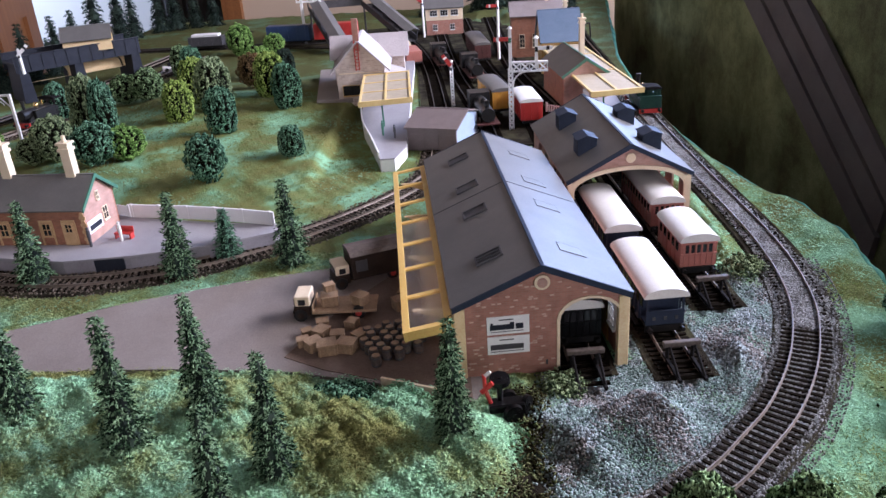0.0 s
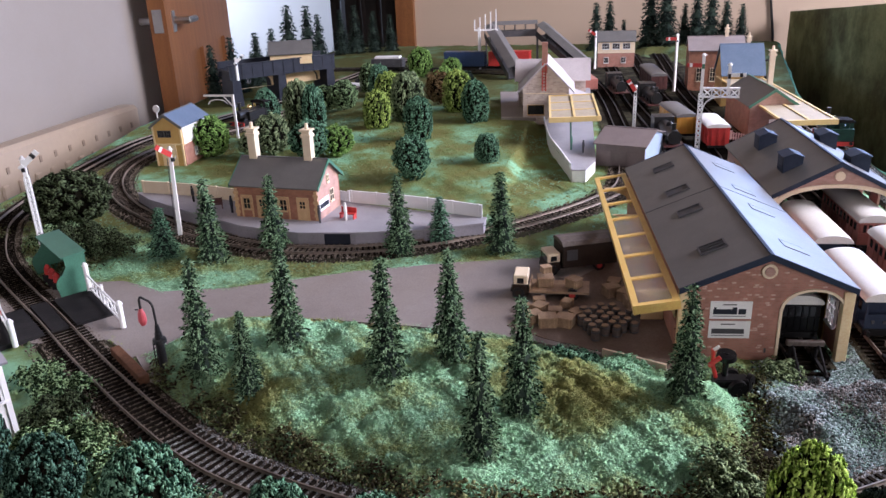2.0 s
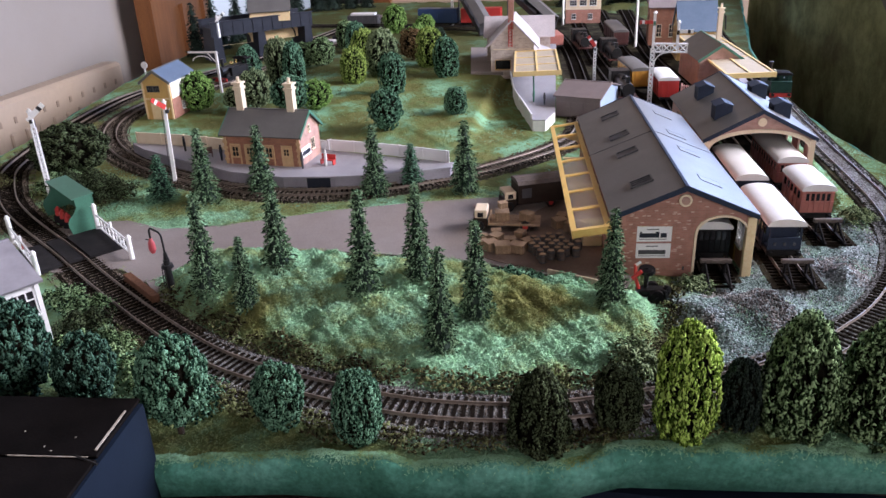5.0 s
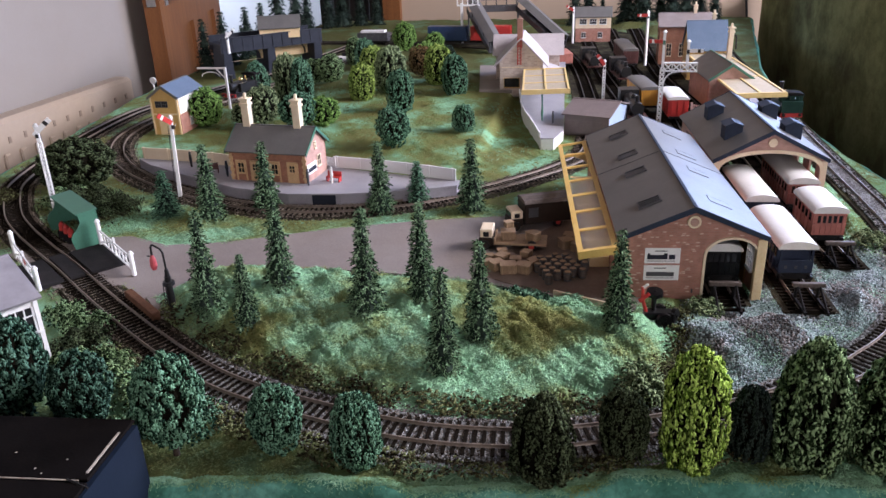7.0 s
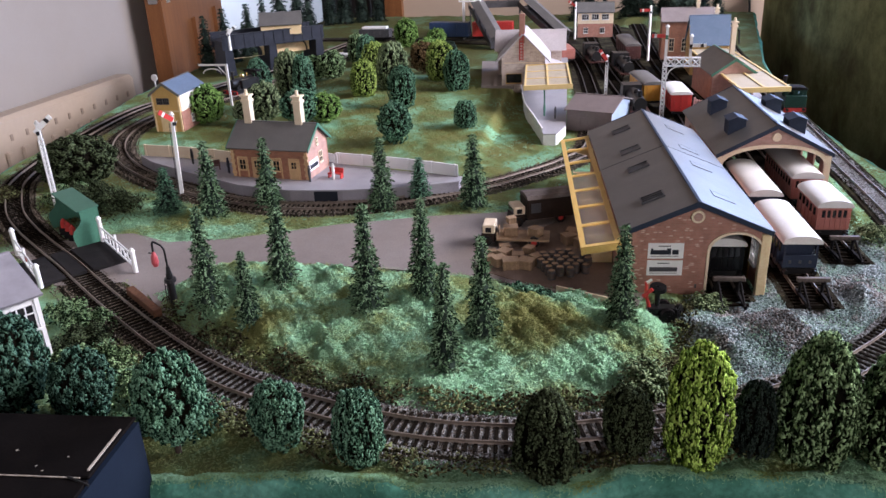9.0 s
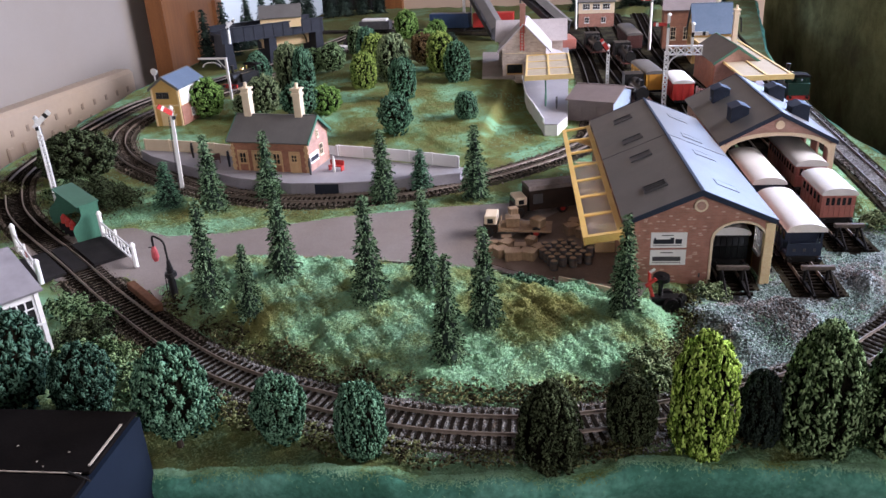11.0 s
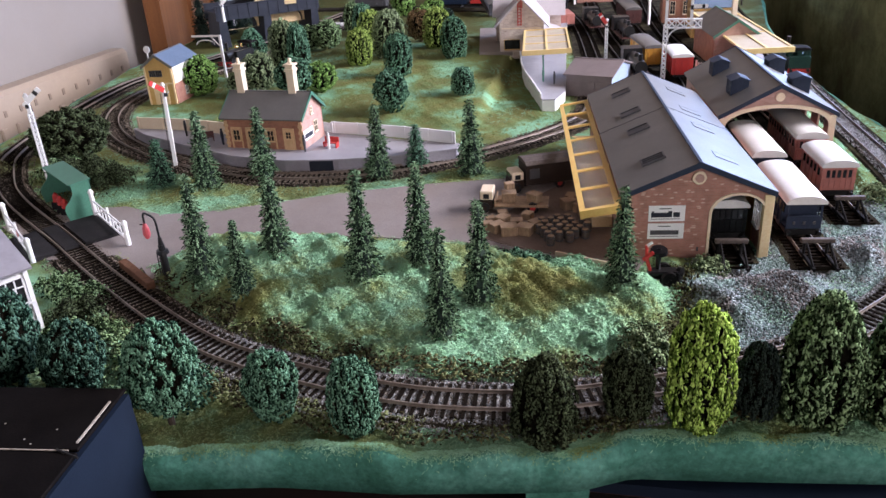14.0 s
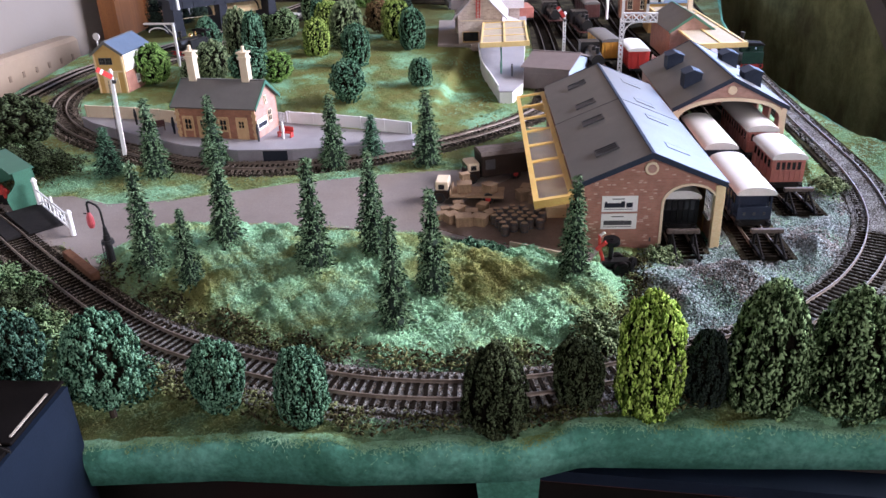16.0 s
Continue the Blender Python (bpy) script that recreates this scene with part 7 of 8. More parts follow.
# ---- island platform and its building ----
isl = thing("island_platform", pose(0, 0, 0), "pale grey island platform with a white curved edge", "platform")
IP = [(-0.1275, 0.898), (-0.1105, 0.900), (-0.1, 0.947), (-0.1065, 1.07), (-0.114, 1.2), (-0.13, 1.5), (-0.17, 1.55), (-0.185, 1.3), (-0.187, 1.19), (-0.177, 1.10), (-0.167, 1.045), (-0.148, 0.9765)]
for nm, zt, zb, mat, k in (("platform_wall", 0.0135, -0.002, WHITE, 1.0), ("platform_top", 0.015, 0.0136, PLATFORM, 1.0)):
    bm = bmesh.new()
    f = bm.faces.new([bm.verts.new((x, y, zt)) for x, y in IP])
    r = bmesh.ops.extrude_face_region(bm, geom=[f])
    bmesh.ops.translate(bm, vec=(0, 0, zb - zt), verts=[v for v in r["geom"] if isinstance(v, bmesh.types.BMVert)])
    bmesh.ops.recalc_face_normals(bm, faces=bm.faces[:])
    bmesh.ops.triangulate(bm, faces=[f for f in bm.faces if len(f.verts) > 4])
    part(nm, bm, mat, isl)
fence_run([(-0.19, 1.19), (-0.177, 1.10), (-0.1665, 1.045), (-0.148, 0.9775), (-0.1285, 0.901)], 0.0145, WHITE, "white fence along the island platform edge", 0.006, step=0.004, panel=True)
tagged(flat_patch("pavement", [(-0.262, 1.205), (-0.205, 1.205), (-0.205, 1.45), (-0.30, 1.45)], 0.0165, ROAD, "grey forecourt behind the island station"), category="pavement")
ist = thing("island_station", pose(-0.190, 1.213, 0.004, 0, 0, 4), "pale stone island station with a thin red chimney", "station")
gable_house(ist, 0.074, 0.10, 0.060, 0.098, STONE_PINK, ROOF_LILAC, over=0.008, edge=None)
part("cross_wing", B(-0.050, 0.066, 0.098, 0.150, 0, 0.058), STONE_PINK, ist, "stone cross wing behind the gable")
bm = prism(bmesh.new(), [(0.090, 0.056), (0.158, 0.056), (0.124, 0.090)], -0.056, 0.074, SIDE @ pose(0, 0, 0, 0, 0, 180) @ Matrix.Diagonal((-1, 1, 1, 1)))
bmesh.ops.recalc_face_normals(bm, faces=bm.faces[:])
part("cross_roof", bm, ROOF_LILAC, ist, "pale lilac-grey cross roof")
part("door_hood", B(0.036, 0.072, 0.004, 0.09, 0, 0.0018, pose(0, 0, 0.058, 0, 20, 0)), ROOF_LILAC, ist, "pale side awning")
wd = window(ist, -0.016, 0.017, 0.026, 0.015, -0.0004, mat=OCHRE, cols=1, rows=1)
part("string_course", B(-0.033, 0.033, -0.0008, 0, 0.05, 0.0515), PALE, ist)
lat = part("lattice_chimney", B(-0.0065, 0.0025, -0.002, 0.006, 0.084, 0.132), BRICK, ist, "red brick chimney")
bm = bmesh.new()
for sgn in (-1, 1):
    rod(bm, (-0.003 + sgn * 0.0028, -0.0025, 0.055), (-0.003 + sgn * 0.0028, -0.0025, 0.1), 0.0008, 5)
for k in range(9):
    rod(bm, (-0.0058, -0.0025, 0.057 + k * 0.005), (-0.0002, -0.0025, 0.057 + k * 0.005), 0.0006, 4)
part("chimney_ladder", bm, RED, lat)


def flat_canopy(m, sx, sy, n, mat, glass, label, leg_pts):
    t = thing("platform_canopy", m, label, "canopy")
    bm = bmesh.new()
    for y in (0, sy - 0.003):
        box(bm, 0, sx, y, y + 0.003, 0, 0.003)
    for i in range(n + 1):
        x = (sx - 0.003) * i / n
        box(bm, x, x + 0.003, 0.003, sy - 0.003, 0, 0.0028)
    for k in (1, 2):
        box(bm, 0.003, sx - 0.003, sy * k / 3 - 0.001, sy * k / 3 + 0.001, 0.0003, 0.0024)
    fr = part("canopy_frame", bm, mat, t)
    for i in range(n):
        g = part("pane", B((sx - 0.003) * i / n + 0.003, (sx - 0.003) * (i + 1) / n, 0.003, sy - 0.003, 0.001, 0.0014), glass, fr)
    bm = B(-0.001, sx + 0.001, -0.001, 0.0, -0.004, 0.003)
    part("valance", bm, mat, t)
    for x, y, h in leg_pts:
        part("canopy_post", cyl(bmesh.new(), x, y, -h, 0, 0.0012, 0.0012, 8), GREEN, t, "green iron post")
    return t


flat_canopy(pose(-0.168, 1.030, 0.050, 0, -1.5, 5.5), 0.071, 0.178, 2, YELLOW_PALE, AMBER, "yellow glazed canopy over the island platform", ((0.03, 0.01, 0.0385), (0.03, 0.16, 0.04)))
figure(-0.135, 1.0, 0.015, GREEN, 0.02, "tiny model figure on the island platform")
figure(-0.118, 0.985, 0.015, SOOT, 0.018, "tiny model figure on the island platform")

# ---- brown hut by the goods shed ----
bh = thing("grey_hut", pose(-0.101, 0.978, 0, 0, 0, -17), "low grey-brown building, its end tinted pale blue for reflected window light", "hut")
# Gable colour carries the blue window reflection.
house_x(bh, 0.066, 0.09, 0.03, 0.042, HUTBROWN, REFLECT_BLUE, HUTBROWN, None, [])
for x in (0.012, 0.033, 0.054):
    part("wall_panel", B(x - 0.009, x + 0.009, -0.0008, 0.0, 0.004, 0.022), HUTBROWN, bh, "grey-brown recessed panel")
part("end_skirting", B(0.0662, 0.0675, 0.0, 0.09, 0, 0.004), WHITE, bh)

# ---- right-hand station, canopy and houses behind ----
rs = thing("terminus_station", pose(0.1465, 1.148, 0.002, 0, 0, 8), "brick station with a green-edged gable and a tall chimney", "station")
gable_house(rs, 0.064, 0.13, 0.047, 0.068, BRICK_PINK, SLATE, over=0.004, edge=GREEN)
part("side_brick", B(-0.0332, -0.0322, 0.002, 0.128, 0, 0.046), BRICK, rs)
chimney_stack(rs, 0.004, 0.04, 0.06, 0.12, 0.007)
window(rs, 0.014, 0.014, 0.01, 0.014, -0.0003, mat=WHITE, cols=2, rows=3)
part("door", B(-0.004, 0.005, -0.001, 0, 0, 0.026), WHITE, rs, "white door")
rp = thing("side_platform", pose(0, 0, 0), "grey side platform beside the terminus station", "platform")
bm = bmesh.new()
f = bm.faces.new([bm.verts.new(p + (0.013,)) for p in ((0.145, 1.07), (0.192, 1.07), (0.193, 1.5), (0.15, 1.5))])
r = bmesh.ops.extrude_face_region(bm, geom=[f])
bmesh.ops.translate(bm, vec=(0, 0, -0.014), verts=[v for v in r["geom"] if isinstance(v, bmesh.types.BMVert)])
bmesh.ops.recalc_face_normals(bm, faces=bm.faces[:])
part("platform_body", bm, PLATFORM, rp)
fence_run([(0.088, 1.12), (0.115, 1.10), (0.145, 1.085), (0.17, 1.08)], 0.004, WHITE, "white fence beside the terminus station", 0.012, step=0.004)
flat_canopy(pose(0.1391, 1.033, 0.047, 0, -1, 6.8), 0.070, 0.385, 2, YELLOW_PALE, AMBER, "yellow glazed canopy over the side platform", ((0.03, 0.05, 0.034), (0.03, 0.15, 0.034), (0.03, 0.25, 0.034)))
bh2 = thing("blue_roof_house", pose(0.101, 1.385, 0, 0, 0, 3), "tall brown house with a steep blue roof", "house")
house_x(bh2, 0.068, 0.075, 0.058, 0.102, OCHRE, OCHRE, SLATE_BLUE, None, [])
chimney_stack(bh2, 0.048, 0.05, 0.09, 0.115, 0.006)
bh3 = thing("brick_engine_house", pose(0.056, 1.545, 0, 0, 0, 0), "brick building with a grey roof and arched windows", "house")
house_x(bh3, 0.1, 0.08, 0.078, 0.098, BRICK_BROWN, BRICK_BROWN, ROOF_PALE, None, [])
for x in (0.02, 0.045):
    window(bh3, x, 0.02, 0.009, 0.024, -0.0003, mat=PALE, cols=2, rows=3)
chimney_stack(bh3, 0.07, 0.04, 0.09, 0.115, 0.006)
bsb = thing("far_signal_box", pose(-0.128, 1.865, 0, 0, 0, 2), "brick and white signal box with a blue-grey roof", "signal box")
house_x(bsb, 0.085, 0.05, 0.062, 0.08, BRICK, BRICK, SLATE, None, [])
part("white_band", B(-0.0005, 0.0855, -0.0008, 0, 0.034, 0.06), PALE, bsb, "cream upper boarding")
for x in (0.018, 0.042, 0.066):
    window(bsb, x, 0.044, 0.016, 0.012, -0.001, mat=WHITE, cols=3)
for x in (0.02, 0.06):
    window(bsb, x, 0.012, 0.01, 0.012, -0.0003, mat=WHITE)
hp = thing("pipe_hoop", pose(0.19, 1.5, 0), "black bent wire hoop", "hoop")
bm = bmesh.new()
rod(bm, (-0.012, 0, 0), (-0.012, 0, 0.062), 0.0016)
rod(bm, (-0.012, 0, 0.062), (0.008, 0, 0.066), 0.0016)
rod(bm, (0.008, 0, 0.066), (0.01, 0, 0.04), 0.0016)
part("wire", bm, BLACK, hp)

# ---- footbridge ----
fbr = thing("footbridge", pose(-0.25, 1.80, 0, 0, 0, 0), "grey covered footbridge with two sloping stairways", "footbridge")


def covered_way(a, b, w, nm):
    """A roofed passage from a to b (floor heights)."""
    a, b = Vector(a), Vector(b)
    d = b - a
    L = d.length
    m = Matrix.Translation(a) @ d.to_track_quat('Y', 'Z').to_matrix().to_4x4()
    p = part(nm, B(-w / 2, w / 2, 0, L, 0, 0.002, m), SOOT, fbr, "grey walkway")
    part("roof", prism(bmesh.new(), [(-w / 2 - 0.003, 0.029), (0, 0.037), (w / 2 + 0.003, 0.029), (0, 0.0345)], -0.002, L + 0.002, m), SLATE, p)
    for sgn in (-1, 1):
        part("side_panel", B(sgn * w / 2 - 0.0007, sgn * w / 2 + 0.0007, 0, L, 0.002, 0.014, m), SOOT, p)
        for k in range(5):
            y = 0.001 + (L - 0.003) * k / 4
            part("roof_post", B(sgn * w / 2 - 0.0008, sgn * w / 2 + 0.0008, y, y + 0.0016, 0.014, 0.03, m), SOOT, p)


covered_way((-0.135, 0.105, 0.072), (-0.03, 0.125, 0.072), 0.03, "span")
covered_way((-0.055, -0.1, 0.001), (-0.14, 0.09, 0.072), 0.03, "stair")
covered_way((0.09, -0.015, 0.001), (-0.02, 0.115, 0.072), 0.03, "stair")
for x, y in ((-0.15, 0.09), (-0.125, 0.125), (-0.03, 0.14), (-0.025, 0.105)):
    part("support_post", B(x - 0.0018, x + 0.0018, y - 0.0018, y + 0.0018, -0.003, 0.073), SOOT, fbr)

# ---- girder bridge at the back left ----
gb = thing("girder_bridge", pose(-0.832, 1.36, 0, 0, 0, 45), "dark blue-grey girder bridge on stone piers", "bridge")
part("deck", B(0.008, 0.236, 0.0, 0.07, 0.066, 0.071), GIRDER, gb)
for y in (-0.002, 0.07):
    gd = part("girder", B(0.008, 0.236, y, y + 0.002, 0.054, 0.082), GIRDER, gb)
    part("girder_flange", B(0.007, 0.237, y - 0.0015, y + 0.0035, 0.082, 0.084), GIRDER, gd)
    for k in range(11):
        part("stiffener", B(0.012 + k * 0.0218, 0.0135 + k * 0.0218, y - 0.0012, y + 0.0032, 0.054, 0.082), GIRDER, gd)
for x in (0.012, 0.108, 0.216):
    part("pier", prism(bmesh.new(), [(x - 0.002, 0), (x + 0.02, 0), (x + 0.016, 0.066), (x + 0.002, 0.066)], 0.0, 0.07), GIRDER, gb, "dark blue-grey stone pier")
for x in (0.02, 0.125):
    bm = plate(bmesh.new(), rect(x - 0.002, x + 0.088, 0.03, 0.066), [arch(x + 0.002, x + 0.084, 0.0301, 0.06, 0.022)], 0.03, 0.034)
    part("arch_wall", bm, CREAM, gb, "cream arch between the piers")
part("arch_infill", plate(bmesh.new(), arch(0.129, 0.207, 0.028, 0.058, 0.022), [], 0.036, 0.039), CREAM, gb, "cream arched infill behind the piers")
bsh = thing("bridge_hut", pose(-0.775, 1.45, 0.0712, 0, 0, 20), "small grey-roofed hut on the girder bridge", "hut")
house_x(bsh, 0.084, 0.05, 0.022, 0.042, CREAM, OCHRE, SLATE, None, [])

# ---- stock in the far yard ----


def wagon(m, mat, label, L=0.075, roof=None, h=0.026, cat="wagon"):
    t = thing("goods_wagon", m, label, cat, "wagons in the far yard")
    part("body", B(-0.015, 0.015, 0, L, 0.0115, 0.0115 + h, bevel=0.0005), mat, t)
    strap = mesh_of(B(-0.0005, 0.0005, -0.0006, 0.0006, 0.0125, 0.0105 + h), mat, "strap")
    for k in range(5):
        for sgn in (-1, 1):
            part("strap", strap, None, t, at=pose(sgn * 0.0152, L * (k + 0.5) / 5, 0))
    for x in (-0.009, 0, 0.009):
        part("strap", strap, None, t, at=pose(x, -0.0002, 0))
    if roof is not None:
        part("roof", prism(bmesh.new(), roof_arc(0.032, 0.0115 + h, 0.004), -0.001, L + 0.001), roof, t)
    part("underframe", B(-0.011, 0.011, 0, L, 0.008, 0.0115), BLACK, t)
    for sgn in (-1, 1):
        part("buffer", rod(bmesh.new(), (sgn * 0.0115, -0.005, 0.0105), (sgn * 0.0115, 0.001, 0.0105), 0.0018, 8), BLACK, t)
    for y in (0.018, L - 0.018):
        wheelset(t, y)
    return t


wagon(pose(0.062, 1.05, 0, 0, 0, 7), RED, "red box van with a cream arched roof", 0.075, IVORY)
wagon(pose(0.025, 1.12, 0, 0, 0, 12), ORANGE, "orange box van with a dark roof and lettering bars", 0.1, SLATE)
tk = wagon(pose(-0.13, 1.5, 0, 0, 0, 14), MAROON, "brown open wagon in the far yard", 0.07, None, 0.02)
tw = thing("tank_wagon", pose(-0.155, 1.59, 0, 0, 0, 14), "tan cylindrical tank wagon", "wagon")
part("tank", rod(bmesh.new(), (0, 0, 0.027), (0, 0.09, 0.027), 0.013, 20), PALE, tw)
part("underframe", B(-0.011, 0.011, -0.003, 0.093, 0.008, 0.013), BLACK, tw)
for y in (0.02, 0.07):
    part("tank_band", rod(bmesh.new(), (0, y - 0.002, 0.027), (0, y + 0.002, 0.027), 0.0134, 20), OCHRE, tw)
    wheelset(tw, y)
te = thing("dark_locomotive", pose(-0.01, 1.33, 0, 0, 0, 10), "black steam engine standing in the far yard", "locomotive")
part("boiler", rod(bmesh.new(), (0, 0, 0.025), (0, 0.08, 0.025), 0.0095, 18), BLACK, te)
part("running_plate", B(-0.015, 0.015, -0.005, 0.11, 0.013, 0.0145), DARKRED, te, "dark maroon running plate")
part("cab", B(-0.0145, 0.0145, 0.078, 0.105, 0.0145, 0.038), BLACK, te)
part("chimney", cyl(bmesh.new(), 0, 0.01, 0.033, 0.043, 0.003, 0.0034, 12), BLACK, te)
part("dome", ball(bmesh.new(), 0, 0.04, 0.035, 0.005, seg=12), BLACK, te, smooth=True)
for y in (0.015, 0.045, 0.075):
    wheelset(te, y, 0.0085)
te2 = copy_thing(te, pose(-0.07, 1.45, 0, 0, 0, 10))
copy_thing(te, pose(0.0035, 1.035, 0, 0, 0, 8))
wagon(pose(0.0, 1.5, 0, 0, 0, 8), DARKRED, "dark maroon coach in the far yard", 0.14, SLATE, 0.026, "coach")
bc = wagon(pose(-0.395, 1.842, 0, 0, 0, 88), BLUEPAINT, "blue van with white lettering bars", 0.1, None, 0.034)
part("lettering_bar", B(0.0155, 0.0158, 0.02, 0.078, 0.02, 0.0245), WHITE, bc)
part("lettering_bar", B(0.0155, 0.0158, 0.055, 0.08, 0.034, 0.0375), WHITE, bc)
rc = wagon(pose(-0.285, 1.842, 0, 0, 0, 90), RED, "red van under the footbridge", 0.1, None, 0.034)
dl = tank_engine(pose(-0.72, 1.17, 0, 0, 0, -15), "dark tank engine beneath the girder bridge", BLACK)
wagon(pose(-0.6, 1.84, 0, 0, 0, 90), SOOT, "grey open wagon with a pale load", 0.08, None, 0.02)
part_l = tagged(part("pale_load", B(-0.672, -0.608, 1.828, 1.852, 0.0316, 0.037, bevel=0.001), WHITE), "white load lying in the grey wagon", "load")
for k in range(3):
    car = thing("model_car", pose(-0.70 + 0.06 * k, 1.58 + 0.03 * k, ground_z(-0.7 + 0.06 * k, 1.58 + 0.03 * k) + 0.001, 0, 0, 20 * k), "small pale model car behind the trees", "car", "model cars")
    part("body", B(-0.022, 0.022, -0.009, 0.009, 0.003, 0.010, bevel=0.002), WHITE if k < 2 else TAN, car)
    part("cabin", B(-0.011, 0.012, -0.008, 0.008, 0.010, 0.016, bevel=0.002), DARKGLASS, car)
    for sx in (-1, 1):
        for sy in (-1, 1):
            bm = bmesh.new()
            bmesh.ops.create_cone(bm, cap_ends=True, segments=12, radius1=0.0038, radius2=0.0038, depth=0.002, matrix=pose(sx * 0.013, sy * 0.0085, 0.0038, 90, 0, 0))
            part("wheel", bm, BLACK, car)

# ---- tree placing ----
G1, G2, G3 = "trees along the front edge", "firs on the front bank", "trees on the central hill"
for k, (x, y, h, w, kind, mat, lab) in enumerate((
        (-0.416, 0.227, 0.075, 0.06, "round", LEAF_TEAL_SHADED, "large blue-green leafy tree coloured as if in shade"), (-0.364, 0.229, 0.055, 0.045, "round", LEAF_TEAL_SHADED, "round blue-green leafy tree coloured as if in shade"),
        (-0.288, 0.2075, 0.072, 0.05, "round", LEAF_TEAL, "round blue-green tree on a bare trunk"), (-0.2265, 0.2205, 0.0475, 0.037, "round", LEAF_TEAL, "small blue-green rounded tree"),
        (-0.1755, 0.2195, 0.0475, 0.035, "tall", LEAF_TEAL, "small blue-green upright tree"), (-0.067, 0.2285, 0.052, 0.045, "drop", LEAF_SHADE, "dark olive drooping tree"),
        (-0.022, 0.2505, 0.0445, 0.034, "tall", LEAF_SHADE, "small dark olive rounded tree"), (0.0165, 0.2495, 0.076, 0.043, "tall", LEAF_LIME, "bright lime green upright tree"),
        (0.049, 0.2615, 0.048, 0.029, "tall", LEAF_DARK, "nearly black small tree"), (0.082, 0.2655, 0.079, 0.056, "drop", LEAF_OLIVE, "tall olive drooping tree"),
        (0.127, 0.270, 0.074, 0.058, "drop", LEAF_OLIVE, "tall olive drooping tree"), (0.17, 0.272, 0.06, 0.05, "round", LEAF_OLIVE, "olive green leafy tree"),
        (0.29, 0.50, 0.04, 0.045, "round", LEAF_TEAL, "dark green round tree by the board edge"))):
    tree(x, y, ground_z(x, y), h * 0.98, w * 0.81, kind, mat, k, lab, True, 0.16 if k == 2 else 0.0, G1)
for k, (x, y, h) in enumerate(((-0.347, 0.368, 0.0835), (-0.304, 0.348, 0.06), (-0.3015, 0.41, 0.084), (-0.2155, 0.3735, 0.087), (-0.179, 0.405, 0.083), (-0.1425, 0.3125, 0.08), (-0.1235, 0.352, 0.079), (-0.0255, 0.378, 0.074))):
    fir(x, y, ground_z(x, y), h, k, "slender blue-green model fir tree on the bank", 1.0 if h > 0.07 else 1.1, None, 3600, G2)
for k, (x, y, h) in enumerate(((-0.5176, 0.5974, 0.052), (-0.4625, 0.5948, 0.085), (-0.41, 0.628, 0.08), (-0.279, 0.6334, 0.081), (-0.2462, 0.6704, 0.049), (-0.1808, 0.65, 0.083))):
    fir(x, y, ground_z(x, y), h, k + 3, "slender green model fir tree beside the inner track" if h > 0.06 else "small blue-green model fir tree", 1.22 if h > 0.06 else 1.9, None if h > 0.06 else LEAF_TEAL, 3200, "firs by the inner track")
MID = ((-0.672, 0.99, 0.062, 0.055, "round", LEAF_GREEN), (-0.572, 0.99, 0.062, 0.05, "round", LEAF_SAGE), (-0.602, 0.985, 0.038, 0.04, "round", LEAF_SAGE), (-0.527, 1.05, 0.085, 0.036, "tall", LEAF_TEAL),
       (-0.458, 0.955, 0.045, 0.045, "round", LEAF_GREEN), (-0.49, 0.935, 0.055, 0.055, "round", LEAF_TEAL), (-0.455, 1.14, 0.06, 0.045, "tall", LEAF_MOSS), (-0.47, 1.26, 0.07, 0.048, "tall", LEAF_MOSS),
       (-0.42, 1.20, 0.08, 0.056, "tall", LEAF_SAGE), (-0.366, 1.06, 0.062, 0.044, "tall", LEAF_TEAL), (-0.328, 0.872, 0.058, 0.044, "round", LEAF_TEAL), (-0.242, 0.94, 0.038, 0.032, "tall", LEAF_TEAL),
       (-0.302, 1.19, 0.068, 0.045, "tall", LEAF_TEAL), (-0.35, 1.28, 0.072, 0.05, "tall", LEAF_MOSS), (-0.40, 1.36, 0.06, 0.055, "round", LEAF_RUST), (-0.58, 1.33, 0.055, 0.055, "round", LEAF_OLIVE),
       (-0.565, 1.08, 0.095, 0.045, "tall", LEAF_SAGE), (-0.7, 1.25, 0.06, 0.05, "drop", LEAF_TEAL), (-0.56, 1.5, 0.065, 0.045, "tall", LEAF_TEAL), (-0.6, 1.56, 0.06, 0.045, "tall", LEAF_OLIVE),
       (-0.535, 1.75, 0.07, 0.055, "round", LEAF_GREEN), (-0.46, 1.75, 0.045, 0.045, "round", LEAF_GREEN), (-0.42, 1.48, 0.06, 0.05, "round", LEAF_GREEN), (-0.38, 1.5, 0.05, 0.04, "tall", LEAF_DARK), (-0.62, 1.33, 0.05, 0.05, "round", LEAF_OLIVE))
NAMES = {LEAF_GREEN.name: "fresh green", LEAF_SAGE.name: "sage grey-green", LEAF_TEAL.name: "blue-green", LEAF_LIME.name: "bright lime green", LEAF_MOSS.name: "yellowish moss green", LEAF_OLIVE.name: "dark olive", LEAF_RUST.name: "russet brown", LEAF_DARK.name: "very dark green"}
for k, (x, y, h, w, kind, mat) in enumerate(MID):
    tree(x, y, ground_z(x, y), h, w, kind, mat, k, f"{NAMES[mat.name]} leafy model tree on the hill", False, 0.03, G3)
tree(-0.69, 0.685, ground_z(-0.69, 0.685), 0.062, 0.088, "round", LEAF_SHADE, 2, "wide dark green leafy shrub tree beside the track", True, 0.0)
rng = random.Random(3)
